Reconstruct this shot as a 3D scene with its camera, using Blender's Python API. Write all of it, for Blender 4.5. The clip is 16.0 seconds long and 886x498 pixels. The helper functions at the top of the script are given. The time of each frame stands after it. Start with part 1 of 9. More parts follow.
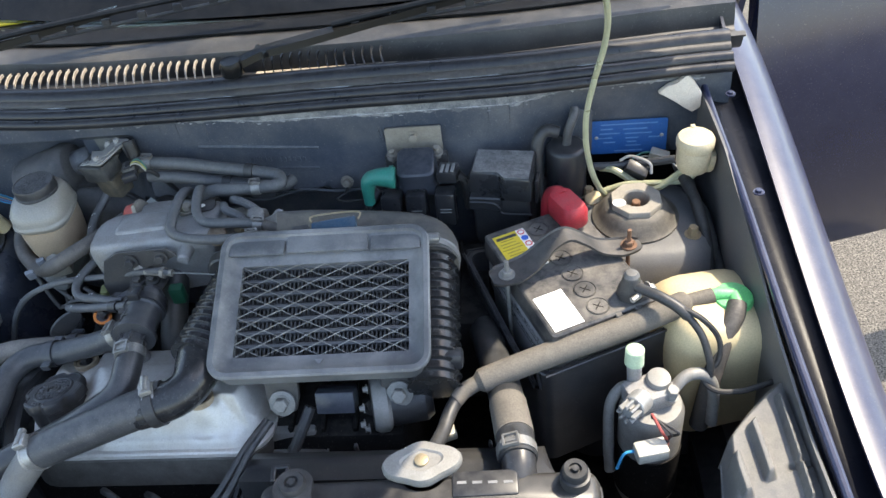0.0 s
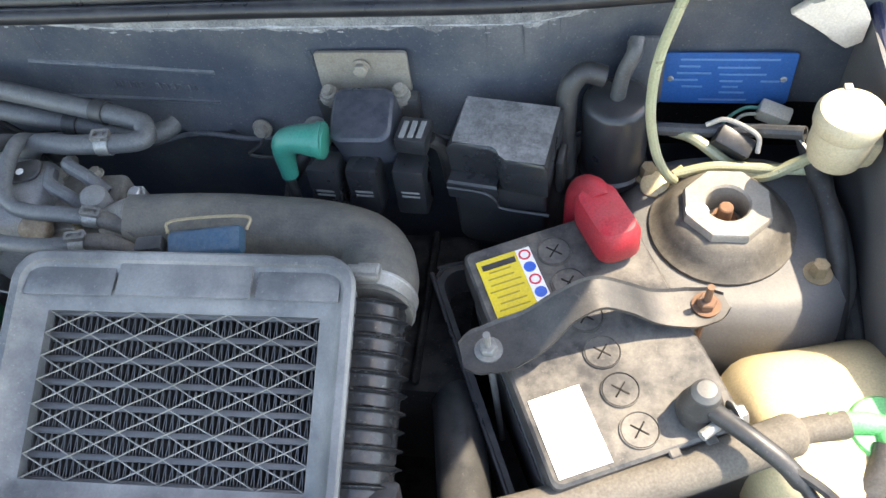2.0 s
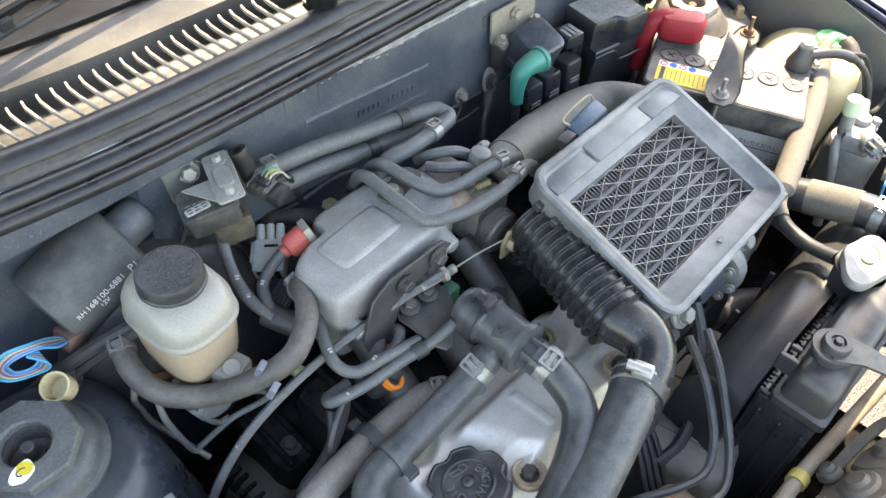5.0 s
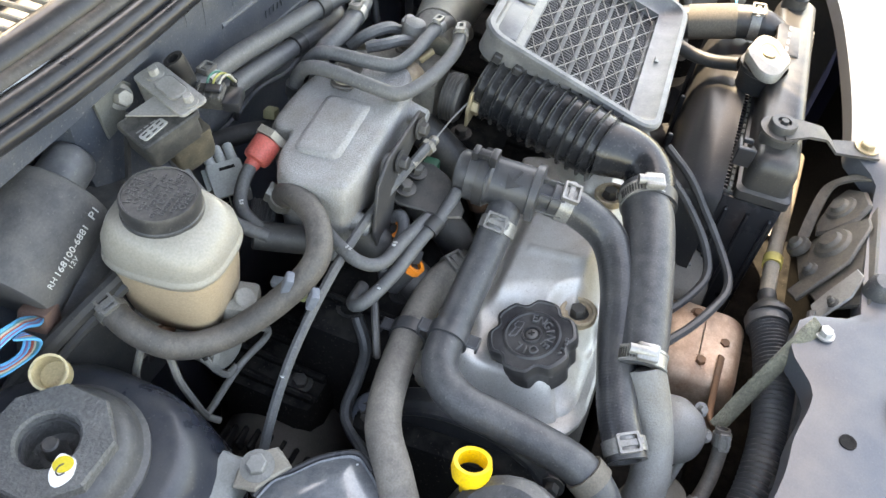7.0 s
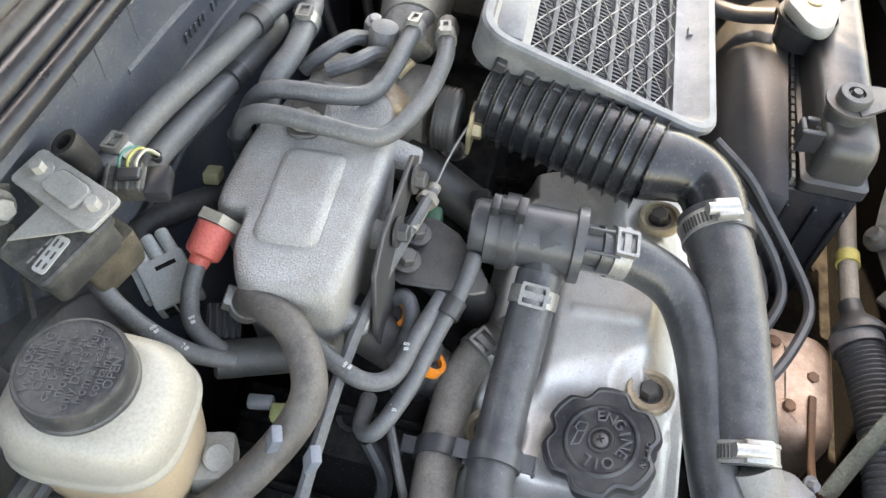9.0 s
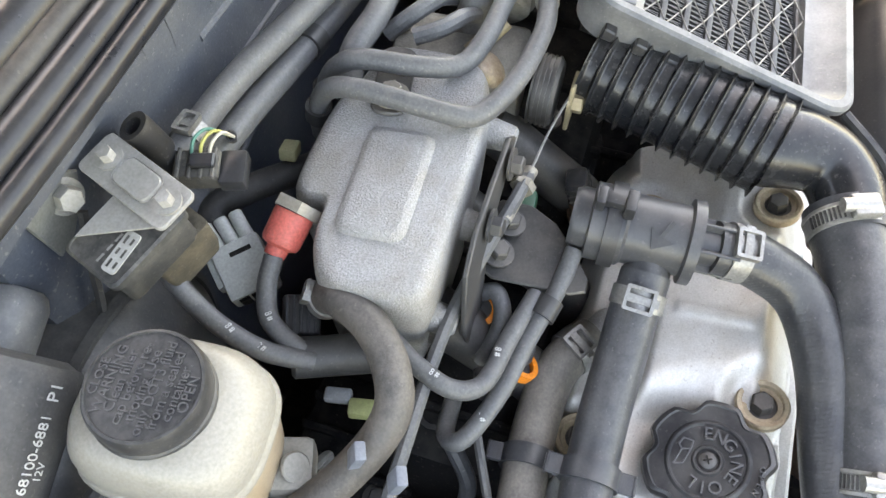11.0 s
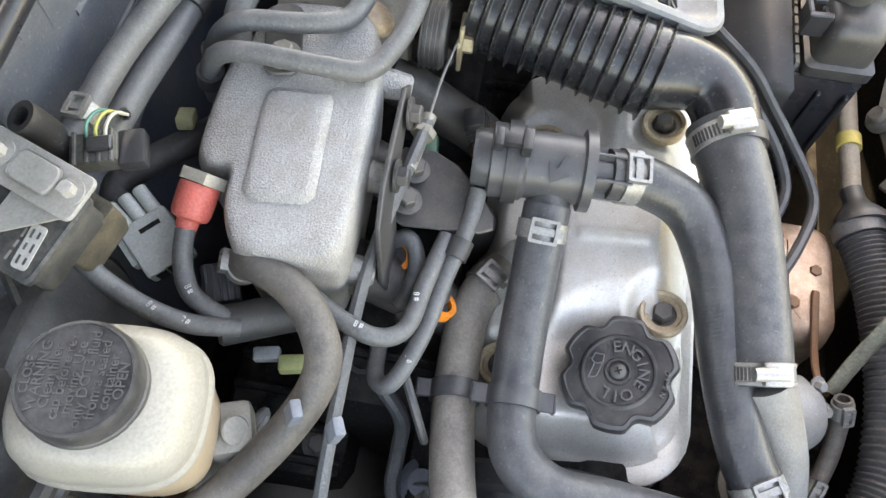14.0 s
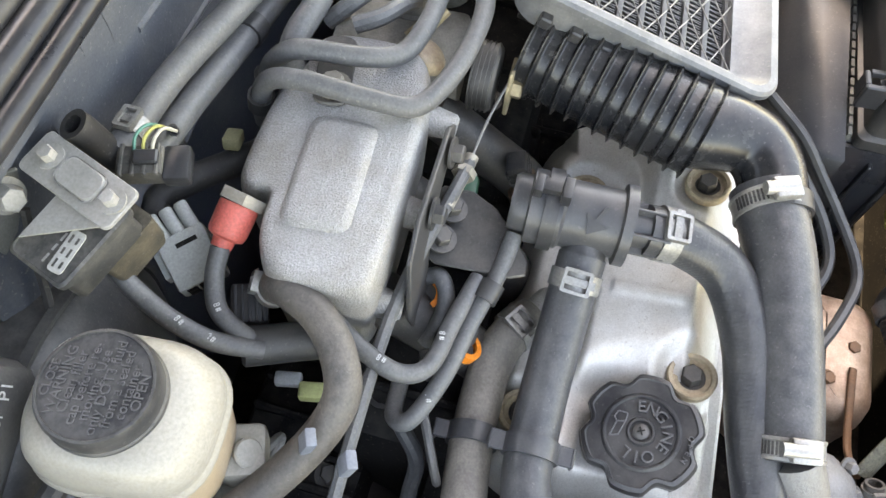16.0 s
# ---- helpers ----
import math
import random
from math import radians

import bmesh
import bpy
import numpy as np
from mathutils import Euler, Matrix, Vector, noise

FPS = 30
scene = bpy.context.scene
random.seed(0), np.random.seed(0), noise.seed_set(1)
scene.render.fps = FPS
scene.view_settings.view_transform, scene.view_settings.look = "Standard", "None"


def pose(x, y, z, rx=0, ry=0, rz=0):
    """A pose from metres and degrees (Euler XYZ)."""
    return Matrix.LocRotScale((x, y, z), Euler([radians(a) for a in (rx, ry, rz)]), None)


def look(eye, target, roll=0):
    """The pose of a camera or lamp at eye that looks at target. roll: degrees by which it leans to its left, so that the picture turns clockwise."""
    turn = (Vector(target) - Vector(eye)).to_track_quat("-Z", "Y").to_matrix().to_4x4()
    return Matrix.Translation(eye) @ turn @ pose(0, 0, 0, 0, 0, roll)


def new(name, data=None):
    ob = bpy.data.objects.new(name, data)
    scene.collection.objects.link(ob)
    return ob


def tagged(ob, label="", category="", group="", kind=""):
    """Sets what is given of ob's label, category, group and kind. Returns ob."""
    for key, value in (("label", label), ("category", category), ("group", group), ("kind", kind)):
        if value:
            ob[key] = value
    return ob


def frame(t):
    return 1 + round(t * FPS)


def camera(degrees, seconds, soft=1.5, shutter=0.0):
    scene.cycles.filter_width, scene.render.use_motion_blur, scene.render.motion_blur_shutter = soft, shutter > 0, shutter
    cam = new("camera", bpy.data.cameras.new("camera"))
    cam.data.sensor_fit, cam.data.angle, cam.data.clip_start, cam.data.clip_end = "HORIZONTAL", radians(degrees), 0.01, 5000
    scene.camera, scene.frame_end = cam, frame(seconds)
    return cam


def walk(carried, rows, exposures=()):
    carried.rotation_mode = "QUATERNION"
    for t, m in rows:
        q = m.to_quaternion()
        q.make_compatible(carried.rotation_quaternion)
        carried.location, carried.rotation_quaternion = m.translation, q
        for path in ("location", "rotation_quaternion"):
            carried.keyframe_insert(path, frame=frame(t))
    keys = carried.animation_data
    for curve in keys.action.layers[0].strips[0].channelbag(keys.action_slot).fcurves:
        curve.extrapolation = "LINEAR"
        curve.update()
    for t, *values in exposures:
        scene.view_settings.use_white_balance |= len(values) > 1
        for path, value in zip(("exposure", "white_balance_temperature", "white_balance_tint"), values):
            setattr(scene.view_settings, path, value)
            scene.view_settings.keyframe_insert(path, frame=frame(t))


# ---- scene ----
cam = camera(58.0, 16.0)
PATH = [
    (0, (0.3243, -0.0067, 1.5089), (0.0882, 1.6846, -0.0197), -8.2),
    (0.5, (0.3724, 0.1984, 1.4229), (0.0733, 1.6857, -0.2947), -10.1),
    (1, (0.4354, 0.3623, 1.3633), (-0.0344, 1.6754, -0.4551), -12.5),
    (1.5, (0.4263, 0.4288, 1.3152), (-0.1066, 1.6617, -0.5422), -13.0),
    (2, (0.3586, 0.4139, 1.345), (-0.0241, 1.6811, -0.525), -11.8),
    (2.5, (0.2051, 0.3428, 1.384), (0.1765, 1.6915, -0.4677), -7.0),
    (3, (0.0997, 0.3864, 1.3714), (0.4308, 1.6869, -0.4872), -2.9),
    (3.5, (-0.0126, 0.4288, 1.3736), (0.6417, 1.5941, -0.4883), 1.1),
    (4, (-0.2005, 0.3417, 1.4309), (0.7459, 1.4153, -0.3589), 4.5),
    (4.5, (-0.3793, 0.3245, 1.4573), (0.6738, 1.3752, -0.2867), 4.3),
    (4.7, (-0.4217, 0.3485, 1.4435), (0.66, 1.3844, -0.2901), 4.1),
    (6.8, (-0.6084, 0.5055, 1.3244), (0.8743, 1.0108, -0.3474), 7.4),
    (7, (-0.6096, 0.5239, 1.3141), (0.8491, 0.9524, -0.4013), 7.5),
    (7.5, (-0.6142, 0.5754, 1.3095), (0.8571, 0.8034, -0.4322), 6.3),
    (8, (-0.5981, 0.5949, 1.2969), (0.8697, 0.7152, -0.4597), 6.6),
    (8.5, (-0.503, 0.6075, 1.2694), (0.9201, 0.7851, -0.5181), 7.1),
    (9, (-0.448, 0.6144, 1.2556), (0.896, 0.8836, -0.58), 4.0),
    (9.5, (-0.4274, 0.6293, 1.251), (0.8731, 0.9524, -0.6075), 3.4),
    (9.7, (-0.4274, 0.6419, 1.251), (0.8594, 0.9822, -0.6144), 3.4),
    (11.8, (-0.3827, 0.6499, 1.2373), (0.6554, 0.9902, -0.7771), -1.4),
    (12, (-0.3827, 0.6476, 1.2407), (0.6485, 0.9604, -0.7828), -1.5),
    (12.5, (-0.3907, 0.651, 1.2591), (0.6073, 0.8321, -0.7966), 1.8),
    (13, (-0.3965, 0.6579, 1.2785), (0.5832, 0.7141, -0.792), 6.4),
    (13.5, (-0.393, 0.6625, 1.2728), (0.5981, 0.7129, -0.7931), 6.8),
    (14, (-0.3919, 0.651, 1.2625), (0.6039, 0.7335, -0.7989), 5.5),
    (14.5, (-0.3884, 0.6545, 1.2625), (0.6222, 0.7496, -0.7908), 5.0),
    (15, (-0.3873, 0.6522, 1.2625), (0.6359, 0.7725, -0.7851), 3.7),
    (15.5, (-0.3873, 0.6556, 1.2636), (0.652, 0.7966, -0.7736), 4.3),
    (16, (-0.3896, 0.6488, 1.2614), (0.6783, 0.8561, -0.7553), 5.1),
]
walk(cam, [(t, look(eye, target, roll)) for t, eye, target, roll in PATH],
     [(0, 2.3, 7400, 10), (1.5, 2.6, 7800, 10), (2.5, 3.15, 8300, 11), (4.5, 3.35, 8900, 11), (7, 3.5, 10200, 13), (9.5, 3.75, 11000, 15), (16, 3.85, 11300, 15)])

# ---- world, sun, exposure ----
world = bpy.data.worlds.new("sky")
scene.world = world
world.use_nodes = True
wn = world.node_tree.nodes
sky = wn.new("ShaderNodeTexSky")
sky.sky_type = "NISHITA"
sky.sun_disc = False
SUN_DIR = Vector((0.56, 0.30, 1.0)).normalized()
sky.sun_elevation = math.asin(SUN_DIR.z)
sky.sun_rotation = math.atan2(SUN_DIR.x, SUN_DIR.y)
world.node_tree.links.new(sky.outputs[0], wn["Background"].inputs[0])
wn["Background"].inputs[1].default_value = 0.15
sun = new("sun", bpy.data.lights.new("sun", "SUN"))
sun.data.energy, sun.data.angle, sun.data.color = 1.9, radians(0.55), (1.0, 0.95, 0.86)
sun.matrix_world = look(SUN_DIR * 10, (0, 0, 0))


# ---- materials ----
def surf(name, col, rough=0.5, metal=0.0, dust=None, amount=0.35, dscale=18.0, grain=620.0, bump=0.07, spec=0.40, coat=0.0, vary=0.055, settle=0.12, fleck=0.22, weave=0.0):
    """Procedural surface: base colour with two scales of variation, dust or stains, grain relief."""
    m = bpy.data.materials.new(name)
    m.use_nodes = True
    nt = m.node_tree
    n, l = nt.nodes, nt.links
    b = n["Principled BSDF"]
    b.inputs["Metallic"].default_value = metal
    b.inputs["Specular IOR Level"].default_value = spec
    b.inputs["Coat Weight"].default_value = coat
    b.inputs["Coat Roughness"].default_value = 0.08
    tc = n.new("ShaderNodeTexCoord")
    big = n.new("ShaderNodeTexNoise")
    big.inputs["Scale"].default_value, big.inputs["Detail"].default_value, big.inputs["Roughness"].default_value = dscale, 8.0, 0.65
    fine = n.new("ShaderNodeTexNoise")
    fine.inputs["Scale"].default_value, fine.inputs["Detail"].default_value = grain, 4.0
    for t in (big, fine):
        l.new(tc.outputs["Object"], t.inputs["Vector"])
    ramp = n.new("ShaderNodeMapRange")
    ramp.inputs["From Min"].default_value, ramp.inputs["From Max"].default_value = 0.40, 0.68
    ramp.inputs["To Min"].default_value, ramp.inputs["To Max"].default_value = 0.0, amount
    l.new(big.outputs["Fac"], ramp.inputs["Value"])
    mix = n.new("ShaderNodeMix")
    mix.data_type = "RGBA"
    mix.inputs[6].default_value = (*col, 1)
    mix.inputs[7].default_value = (*(dust or [c * 0.6 for c in col]), 1)
    l.new(ramp.outputs[0], mix.inputs[0])
    speck = n.new("ShaderNodeMapRange")
    speck.inputs["From Min"].default_value, speck.inputs["From Max"].default_value = 0.3, 0.7
    speck.inputs["To Min"].default_value, speck.inputs["To Max"].default_value = 1.0 - 2.3 * vary, 1.0 + 2.3 * vary
    l.new(fine.outputs["Fac"], speck.inputs["Value"])
    mul = n.new("ShaderNodeMix")
    mul.data_type, mul.blend_type = "RGBA", "MULTIPLY"
    mul.inputs[0].default_value = 1.0
    l.new(mix.outputs[2], mul.inputs[6])
    l.new(speck.outputs[0], mul.inputs[7])
    # settled dust on upper sides, also deepening light-dark contrast with undersides, and pale flecks
    top = n.new("ShaderNodeSeparateXYZ")
    l.new(tc.outputs["Normal"], top.inputs[0])
    up = n.new("ShaderNodeMapRange")
    up.inputs["From Min"].default_value, up.inputs["From Max"].default_value = 0.35, 1.0
    up.inputs["To Min"].default_value, up.inputs["To Max"].default_value = 0.0, settle
    l.new(top.outputs[2], up.inputs["Value"])
    patch = n.new("ShaderNodeTexNoise")
    patch.inputs["Scale"].default_value, patch.inputs["Detail"].default_value = dscale * 4.0, 6.0
    l.new(tc.outputs["Object"], patch.inputs["Vector"])
    pr = n.new("ShaderNodeMapRange")
    pr.inputs["From Min"].default_value, pr.inputs["From Max"].default_value = 0.36, 0.62
    l.new(patch.outputs["Fac"], pr.inputs["Value"])
    cover_ = n.new("ShaderNodeMath")
    cover_.operation = "MULTIPLY"
    l.new(up.outputs[0], cover_.inputs[0])
    l.new(pr.outputs[0], cover_.inputs[1])
    spot = n.new("ShaderNodeTexNoise")
    spot.inputs["Scale"].default_value, spot.inputs["Detail"].default_value = 420.0, 2.0
    l.new(tc.outputs["Object"], spot.inputs["Vector"])
    sp = n.new("ShaderNodeMapRange")
    sp.inputs["From Min"].default_value, sp.inputs["From Max"].default_value = 0.645, 0.705
    sp.inputs["To Max"].default_value = fleck
    l.new(spot.outputs["Fac"], sp.inputs["Value"])
    both = n.new("ShaderNodeMath")
    both.operation = "MAXIMUM"
    l.new(cover_.outputs[0], both.inputs[0])
    l.new(sp.outputs[0], both.inputs[1])
    dm = n.new("ShaderNodeMix")
    dm.data_type = "RGBA"
    dcol = [min(0.5 * c + 0.5 * g + 0.03, 0.8) for c, g in zip(dust or col, (0.24, 0.22, 0.19))]
    dm.inputs[7].default_value = (*dcol, 1)
    l.new(both.outputs[0], dm.inputs[0])
    l.new(mul.outputs[2], dm.inputs[6])
    l.new(dm.outputs[2], b.inputs["Base Color"])
    rr = n.new("ShaderNodeMapRange")
    rr.inputs["To Min"].default_value, rr.inputs["To Max"].default_value = max(rough - 0.12, 0.03), min(rough + 0.15, 1)
    l.new(big.outputs["Fac"], rr.inputs["Value"])
    l.new(rr.outputs[0], b.inputs["Roughness"])
    bp = n.new("ShaderNodeBump")
    bp.inputs["Strength"].default_value, bp.inputs["Distance"].default_value = bump, 0.0012
    l.new(fine.outputs["Fac"], bp.inputs["Height"])
    l.new(bp.outputs[0], b.inputs["Normal"])
    if weave:
        last = bp
        for ax, k in (("X", 1.0), ("Y", 1.0), ("DIAGONAL", 1.6)):
            wv = n.new("ShaderNodeTexWave")
            wv.bands_direction = ax
            wv.inputs["Scale"].default_value, wv.inputs["Distortion"].default_value, wv.inputs["Detail"].default_value, wv.inputs["Detail Scale"].default_value = weave * k, 3.0, 2.0, 3.0
            l.new(tc.outputs["Object"], wv.inputs["Vector"])
            b2 = n.new("ShaderNodeBump")
            b2.inputs["Strength"].default_value, b2.inputs["Distance"].default_value = 0.11, 0.0004
            l.new(wv.outputs["Fac"], b2.inputs["Height"])
            l.new(last.outputs[0], b2.inputs["Normal"])
            last = b2
        l.new(last.outputs[0], b.inputs["Normal"])
    return m


def clear(name, col, rough=0.25, weight=0.5):
    m = surf(name, col, rough, vary=0.06, bump=0.05, amount=0.25, dscale=14, settle=0.0, fleck=0.1)
    b = m.node_tree.nodes["Principled BSDF"]
    b.inputs["Transmission Weight"].default_value = weight
    b.inputs["Subsurface Weight"].default_value = 0.0
    return m


DUST = (0.20, 0.17, 0.13)
rubber = surf("rubber", (0.040, 0.042, 0.046), 0.40, dust=(0.098, 0.097, 0.095), amount=0.5, bump=0.16, dscale=26, fleck=0.3, vary=0.08)
rubber_dark = surf("rubber_dark", (0.022, 0.023, 0.025), 0.42, dust=(0.07, 0.068, 0.065), amount=0.5)
rubber_woven = surf("woven_rubber", (0.026, 0.027, 0.030), 0.30, dust=(0.065, 0.064, 0.062), amount=0.6, weave=110)
rubber_brown = surf("rubber_brown", (0.062, 0.057, 0.053), 0.55, dust=(0.125, 0.108, 0.092), amount=0.7, dscale=45, bump=0.20, vary=0.08, fleck=0.25)
rubber_heater = surf("rubber_heater", (0.135, 0.121, 0.106), 0.6, dust=(0.25, 0.225, 0.19), amount=0.85, dscale=34, bump=0.2, fleck=0.3, vary=0.08)
rubber_dome = surf("rubber_dome", (0.060, 0.055, 0.048), 0.6, dust=(0.135, 0.12, 0.10), amount=0.85, dscale=34, bump=0.15)
rubber_tan = surf("rubber_tan", (0.105, 0.093, 0.078), 0.8, dust=(0.155, 0.135, 0.11), amount=0.5, dscale=60, bump=0.15, fleck=0.12, vary=0.08)
tape_yellow = surf("yellow_tape", (0.45, 0.36, 0.10), 0.6, amount=0.5)
plastic_black = surf("plastic_black", (0.018, 0.019, 0.022), 0.38, dust=(0.075, 0.072, 0.068), amount=0.4)
plastic_gloss = surf("plastic_gloss", (0.018, 0.019, 0.022), 0.28, dust=(0.05, 0.05, 0.05), amount=0.3, fleck=0.08, settle=0.05)
plastic_faded = surf("plastic_faded", (0.085, 0.089, 0.094), 0.40, dust=(0.24, 0.238, 0.234), amount=0.85, dscale=11, vary=0.04, bump=0.06, fleck=0.3)
plastic_tank = surf("plastic_tank", (0.014, 0.015, 0.017), 0.24, dust=(0.045, 0.044, 0.043), amount=0.5, dscale=40, vary=0.06, bump=0.05, settle=0.05, fleck=0.3)
rubber_duct = surf("rubber_duct", (0.075, 0.072, 0.067), 0.52, dust=(0.165, 0.148, 0.115), amount=0.75, dscale=20, bump=0.2, weave=90)
valve_plastic = surf("valve_plastic", (0.036, 0.038, 0.043), 0.34, dust=(0.085, 0.083, 0.08), amount=0.55, vary=0.05, bump=0.05)
connector_grey = surf("connector_grey", (0.40, 0.42, 0.39), 0.45, dust=(0.34, 0.34, 0.32), amount=0.5, dscale=60)
pipe_tan = surf("dusty_tan_pipe", (0.26, 0.225, 0.18), 0.8, dust=(0.15, 0.12, 0.09), amount=0.7, dscale=50, bump=0.5)
rubber_grey = surf("grey_hose_rubber", (0.075, 0.077, 0.080), 0.45, dust=(0.125, 0.124, 0.12), amount=0.5, dscale=40, bump=0.15, fleck=0.35, vary=0.08)
plastic_grey = surf("plastic_grey", (0.22, 0.225, 0.22), 0.6, dust=(0.12, 0.11, 0.1), amount=0.5)
bay_paint = surf("bay_paint", (0.046, 0.055, 0.071), 0.36, dust=(0.155, 0.153, 0.150), amount=0.6, dscale=9, coat=0.1, fleck=0.35)
chalky_paint = surf("chalky_paint", (0.34, 0.345, 0.35), 0.7, dust=(0.13, 0.135, 0.145), amount=1.0, dscale=60, fleck=0.5)
stamped_paint = surf("stamped_paint", (0.060, 0.067, 0.080), 0.5, dust=(0.11, 0.113, 0.118), amount=0.8, dscale=90)
wiper_black = surf("wiper_black", (0.006, 0.0065, 0.007), 0.20, dust=(0.015, 0.015, 0.015), amount=0.4, spec=0.15, settle=0.02, fleck=0.06, vary=0.05)
seal_brown = surf("dusty_brown_rubber", (0.036, 0.033, 0.031), 0.45, dust=(0.075, 0.068, 0.06), amount=0.7, dscale=40, fleck=0.25)
coil_resin = surf("coil_resin", (0.030, 0.035, 0.047), 0.30, dust=(0.07, 0.073, 0.085), amount=0.6, dscale=40, fleck=0.15)
zinc_pale = surf("pale_zinc", (0.29, 0.265, 0.225), 0.5, metal=0.35, dust=(0.18, 0.15, 0.115), amount=0.6, dscale=30)
dusty_paint_sunlit = surf("dusty_paint_sunlit", (0.108, 0.108, 0.109), 0.55, dust=(0.19, 0.177, 0.155), amount=0.55, dscale=7, fleck=0.2)
crossmember_paint = surf("crossmember_paint", (0.060, 0.067, 0.081), 0.36, dust=(0.090, 0.093, 0.098), amount=0.5, dscale=8, fleck=0.15, coat=0.15, vary=0.04, bump=0.03)
cap_black = surf("cap_black", (0.020, 0.020, 0.022), 0.36, dust=(0.055, 0.053, 0.052), amount=0.6, vary=0.05, bump=0.05, settle=0.15)
faint_blue = surf("faint_blue_print", (0.10, 0.22, 0.42), 0.5, amount=0.1)
navy = surf("navy_paint", (0.016, 0.020, 0.048), 0.34, dust=(0.03, 0.036, 0.07), amount=0.4, coat=0.2, bump=0.02, vary=0.08, settle=0.05)
navy_door = surf("navy_door_paint", (0.012, 0.014, 0.034), 0.2, dust=(0.02, 0.022, 0.045), amount=0.4, coat=0.25, bump=0.01, settle=0)
cast_alu = surf("cast_aluminium", (0.315, 0.312, 0.308), 0.46, metal=0.35, dust=(0.20, 0.18, 0.155), amount=0.7, dscale=20, grain=900, bump=1.0, vary=0.09, fleck=0.25)
head_metal = surf("head_cover_metal", (0.56, 0.545, 0.515), 0.44, metal=0.32, dust=(0.41, 0.36, 0.295), amount=0.6, dscale=24, grain=900, bump=0.05, vary=0.05, fleck=0.6)
steel = surf("zinc_steel", (0.40, 0.397, 0.382), 0.38, metal=0.55, dust=(0.26, 0.245, 0.215), amount=0.5, vary=0.06, dscale=60)
clamp_zinc = surf("dull_clamp_zinc", (0.235, 0.232, 0.222), 0.40, metal=0.5, dust=(0.16, 0.145, 0.125), amount=0.7, vary=0.08, dscale=70)
steel_dark = surf("dark_steel", (0.055, 0.055, 0.056), 0.5, metal=0.4, dust=(0.13, 0.115, 0.10), amount=0.5)
steel_bracket = surf("dusty_bracket", (0.235, 0.23, 0.215), 0.55, metal=0.2, dust=(0.15, 0.14, 0.125), amount=0.7, dscale=35, fleck=0.5)
brass = surf("yellow_zinc", (0.38, 0.31, 0.20), 0.5, metal=0.6, dust=(0.2, 0.15, 0.1), amount=0.5)
rust = surf("rusty_steel", (0.22, 0.11, 0.06), 0.8, metal=0.2, dust=(0.06, 0.045, 0.035), amount=0.8)
copper_shield = surf("heat_stained_shield", (0.50, 0.36, 0.27), 0.5, metal=0.55, dust=(0.24, 0.13, 0.08), amount=0.8, dscale=35)
cream = clear("cream_plastic", (0.58, 0.47, 0.28), 0.4, 0.0)
cream_fluid = clear("amber_fluid_plastic", (0.36, 0.275, 0.19), 0.32, 0.0)
cream_warm = clear("yellowed_white_plastic", (0.44, 0.37, 0.25), 0.4, 0.0)
white_plastic = clear("white_plastic", (0.46, 0.435, 0.365), 0.35, 0.0)
reservoir_white = clear("milky_reservoir", (0.250, 0.234, 0.203), 0.32, 0.0)
apron_paint = surf("apron_paint", (0.078, 0.079, 0.082), 0.5, dust=(0.15, 0.138, 0.12), amount=0.55, dscale=9, fleck=0.3)
tower_paint_shade = surf("tower_paint_shade", (0.020, 0.024, 0.034), 0.28, dust=(0.06, 0.06, 0.06), amount=0.5, dscale=12)
hose_clear = clear("yellowed_clear_hose", (0.42, 0.42, 0.27), 0.3, 0.25)
red_plastic = surf("red_plastic", (0.351, 0.016, 0.028), 0.45, dust=(0.25, 0.04, 0.04), amount=0.5, vary=0.12)
red_cap = surf("red_boot", (0.55, 0.10, 0.08), 0.55, dust=(0.35, 0.09, 0.07), amount=0.5, vary=0.1)
green_plastic = surf("green_plastic", (0.10, 0.52, 0.16), 0.4, dust=(0.2, 0.5, 0.25), amount=0.4, vary=0.1)
green_dark = surf("green_dark_plastic", (0.01, 0.09, 0.05), 0.4, amount=0.3)
teal_rubber = surf("teal_rubber", (0.018, 0.185, 0.140), 0.42, dust=(0.06, 0.12, 0.10), amount=0.6, vary=0.06)
yellow_plastic = surf("yellow_plastic", (0.85, 0.52, 0.02), 0.4, vary=0.08, amount=0.2)
yellow_label = surf("yellow_label", (0.66, 0.50, 0.035), 0.5, vary=0.04, bump=0.02, amount=0.15)
orange_plastic = surf("orange_plastic", (0.75, 0.20, 0.02), 0.4, vary=0.08, amount=0.3)
paper = surf("white_paper", (0.80, 0.79, 0.75), 0.7, vary=0.03, bump=0.03, amount=0.15)
ink = surf("black_ink", (0.03, 0.03, 0.03), 0.6, amount=0.1)
ink_white = surf("white_ink", (0.58, 0.58, 0.56), 0.6, amount=0.1)
ink_red = surf("red_ink", (0.6, 0.03, 0.05), 0.6, amount=0.1)
ink_blue = surf("blue_ink", (0.03, 0.12, 0.5), 0.6, amount=0.1)
plate_blue = surf("blue_plate", (0.015, 0.10, 0.30), 0.4, dust=(0.02, 0.07, 0.2), amount=0.4, vary=0.05, bump=0.03)
tag_blue = surf("blue_tag", (0.028, 0.072, 0.118), 0.40, dust=(0.08, 0.10, 0.12), amount=0.6, dscale=70)
worm_zinc = surf("worm_band_zinc", (0.31, 0.305, 0.29), 0.36, metal=0.55, dust=(0.20, 0.185, 0.16), amount=0.5, vary=0.06, dscale=60)
chalk_band = surf("chalky_dusty_paint", (0.115, 0.120, 0.128), 0.75, dust=(0.29, 0.29, 0.28), amount=1.0, dscale=38, fleck=0.8, vary=0.12)
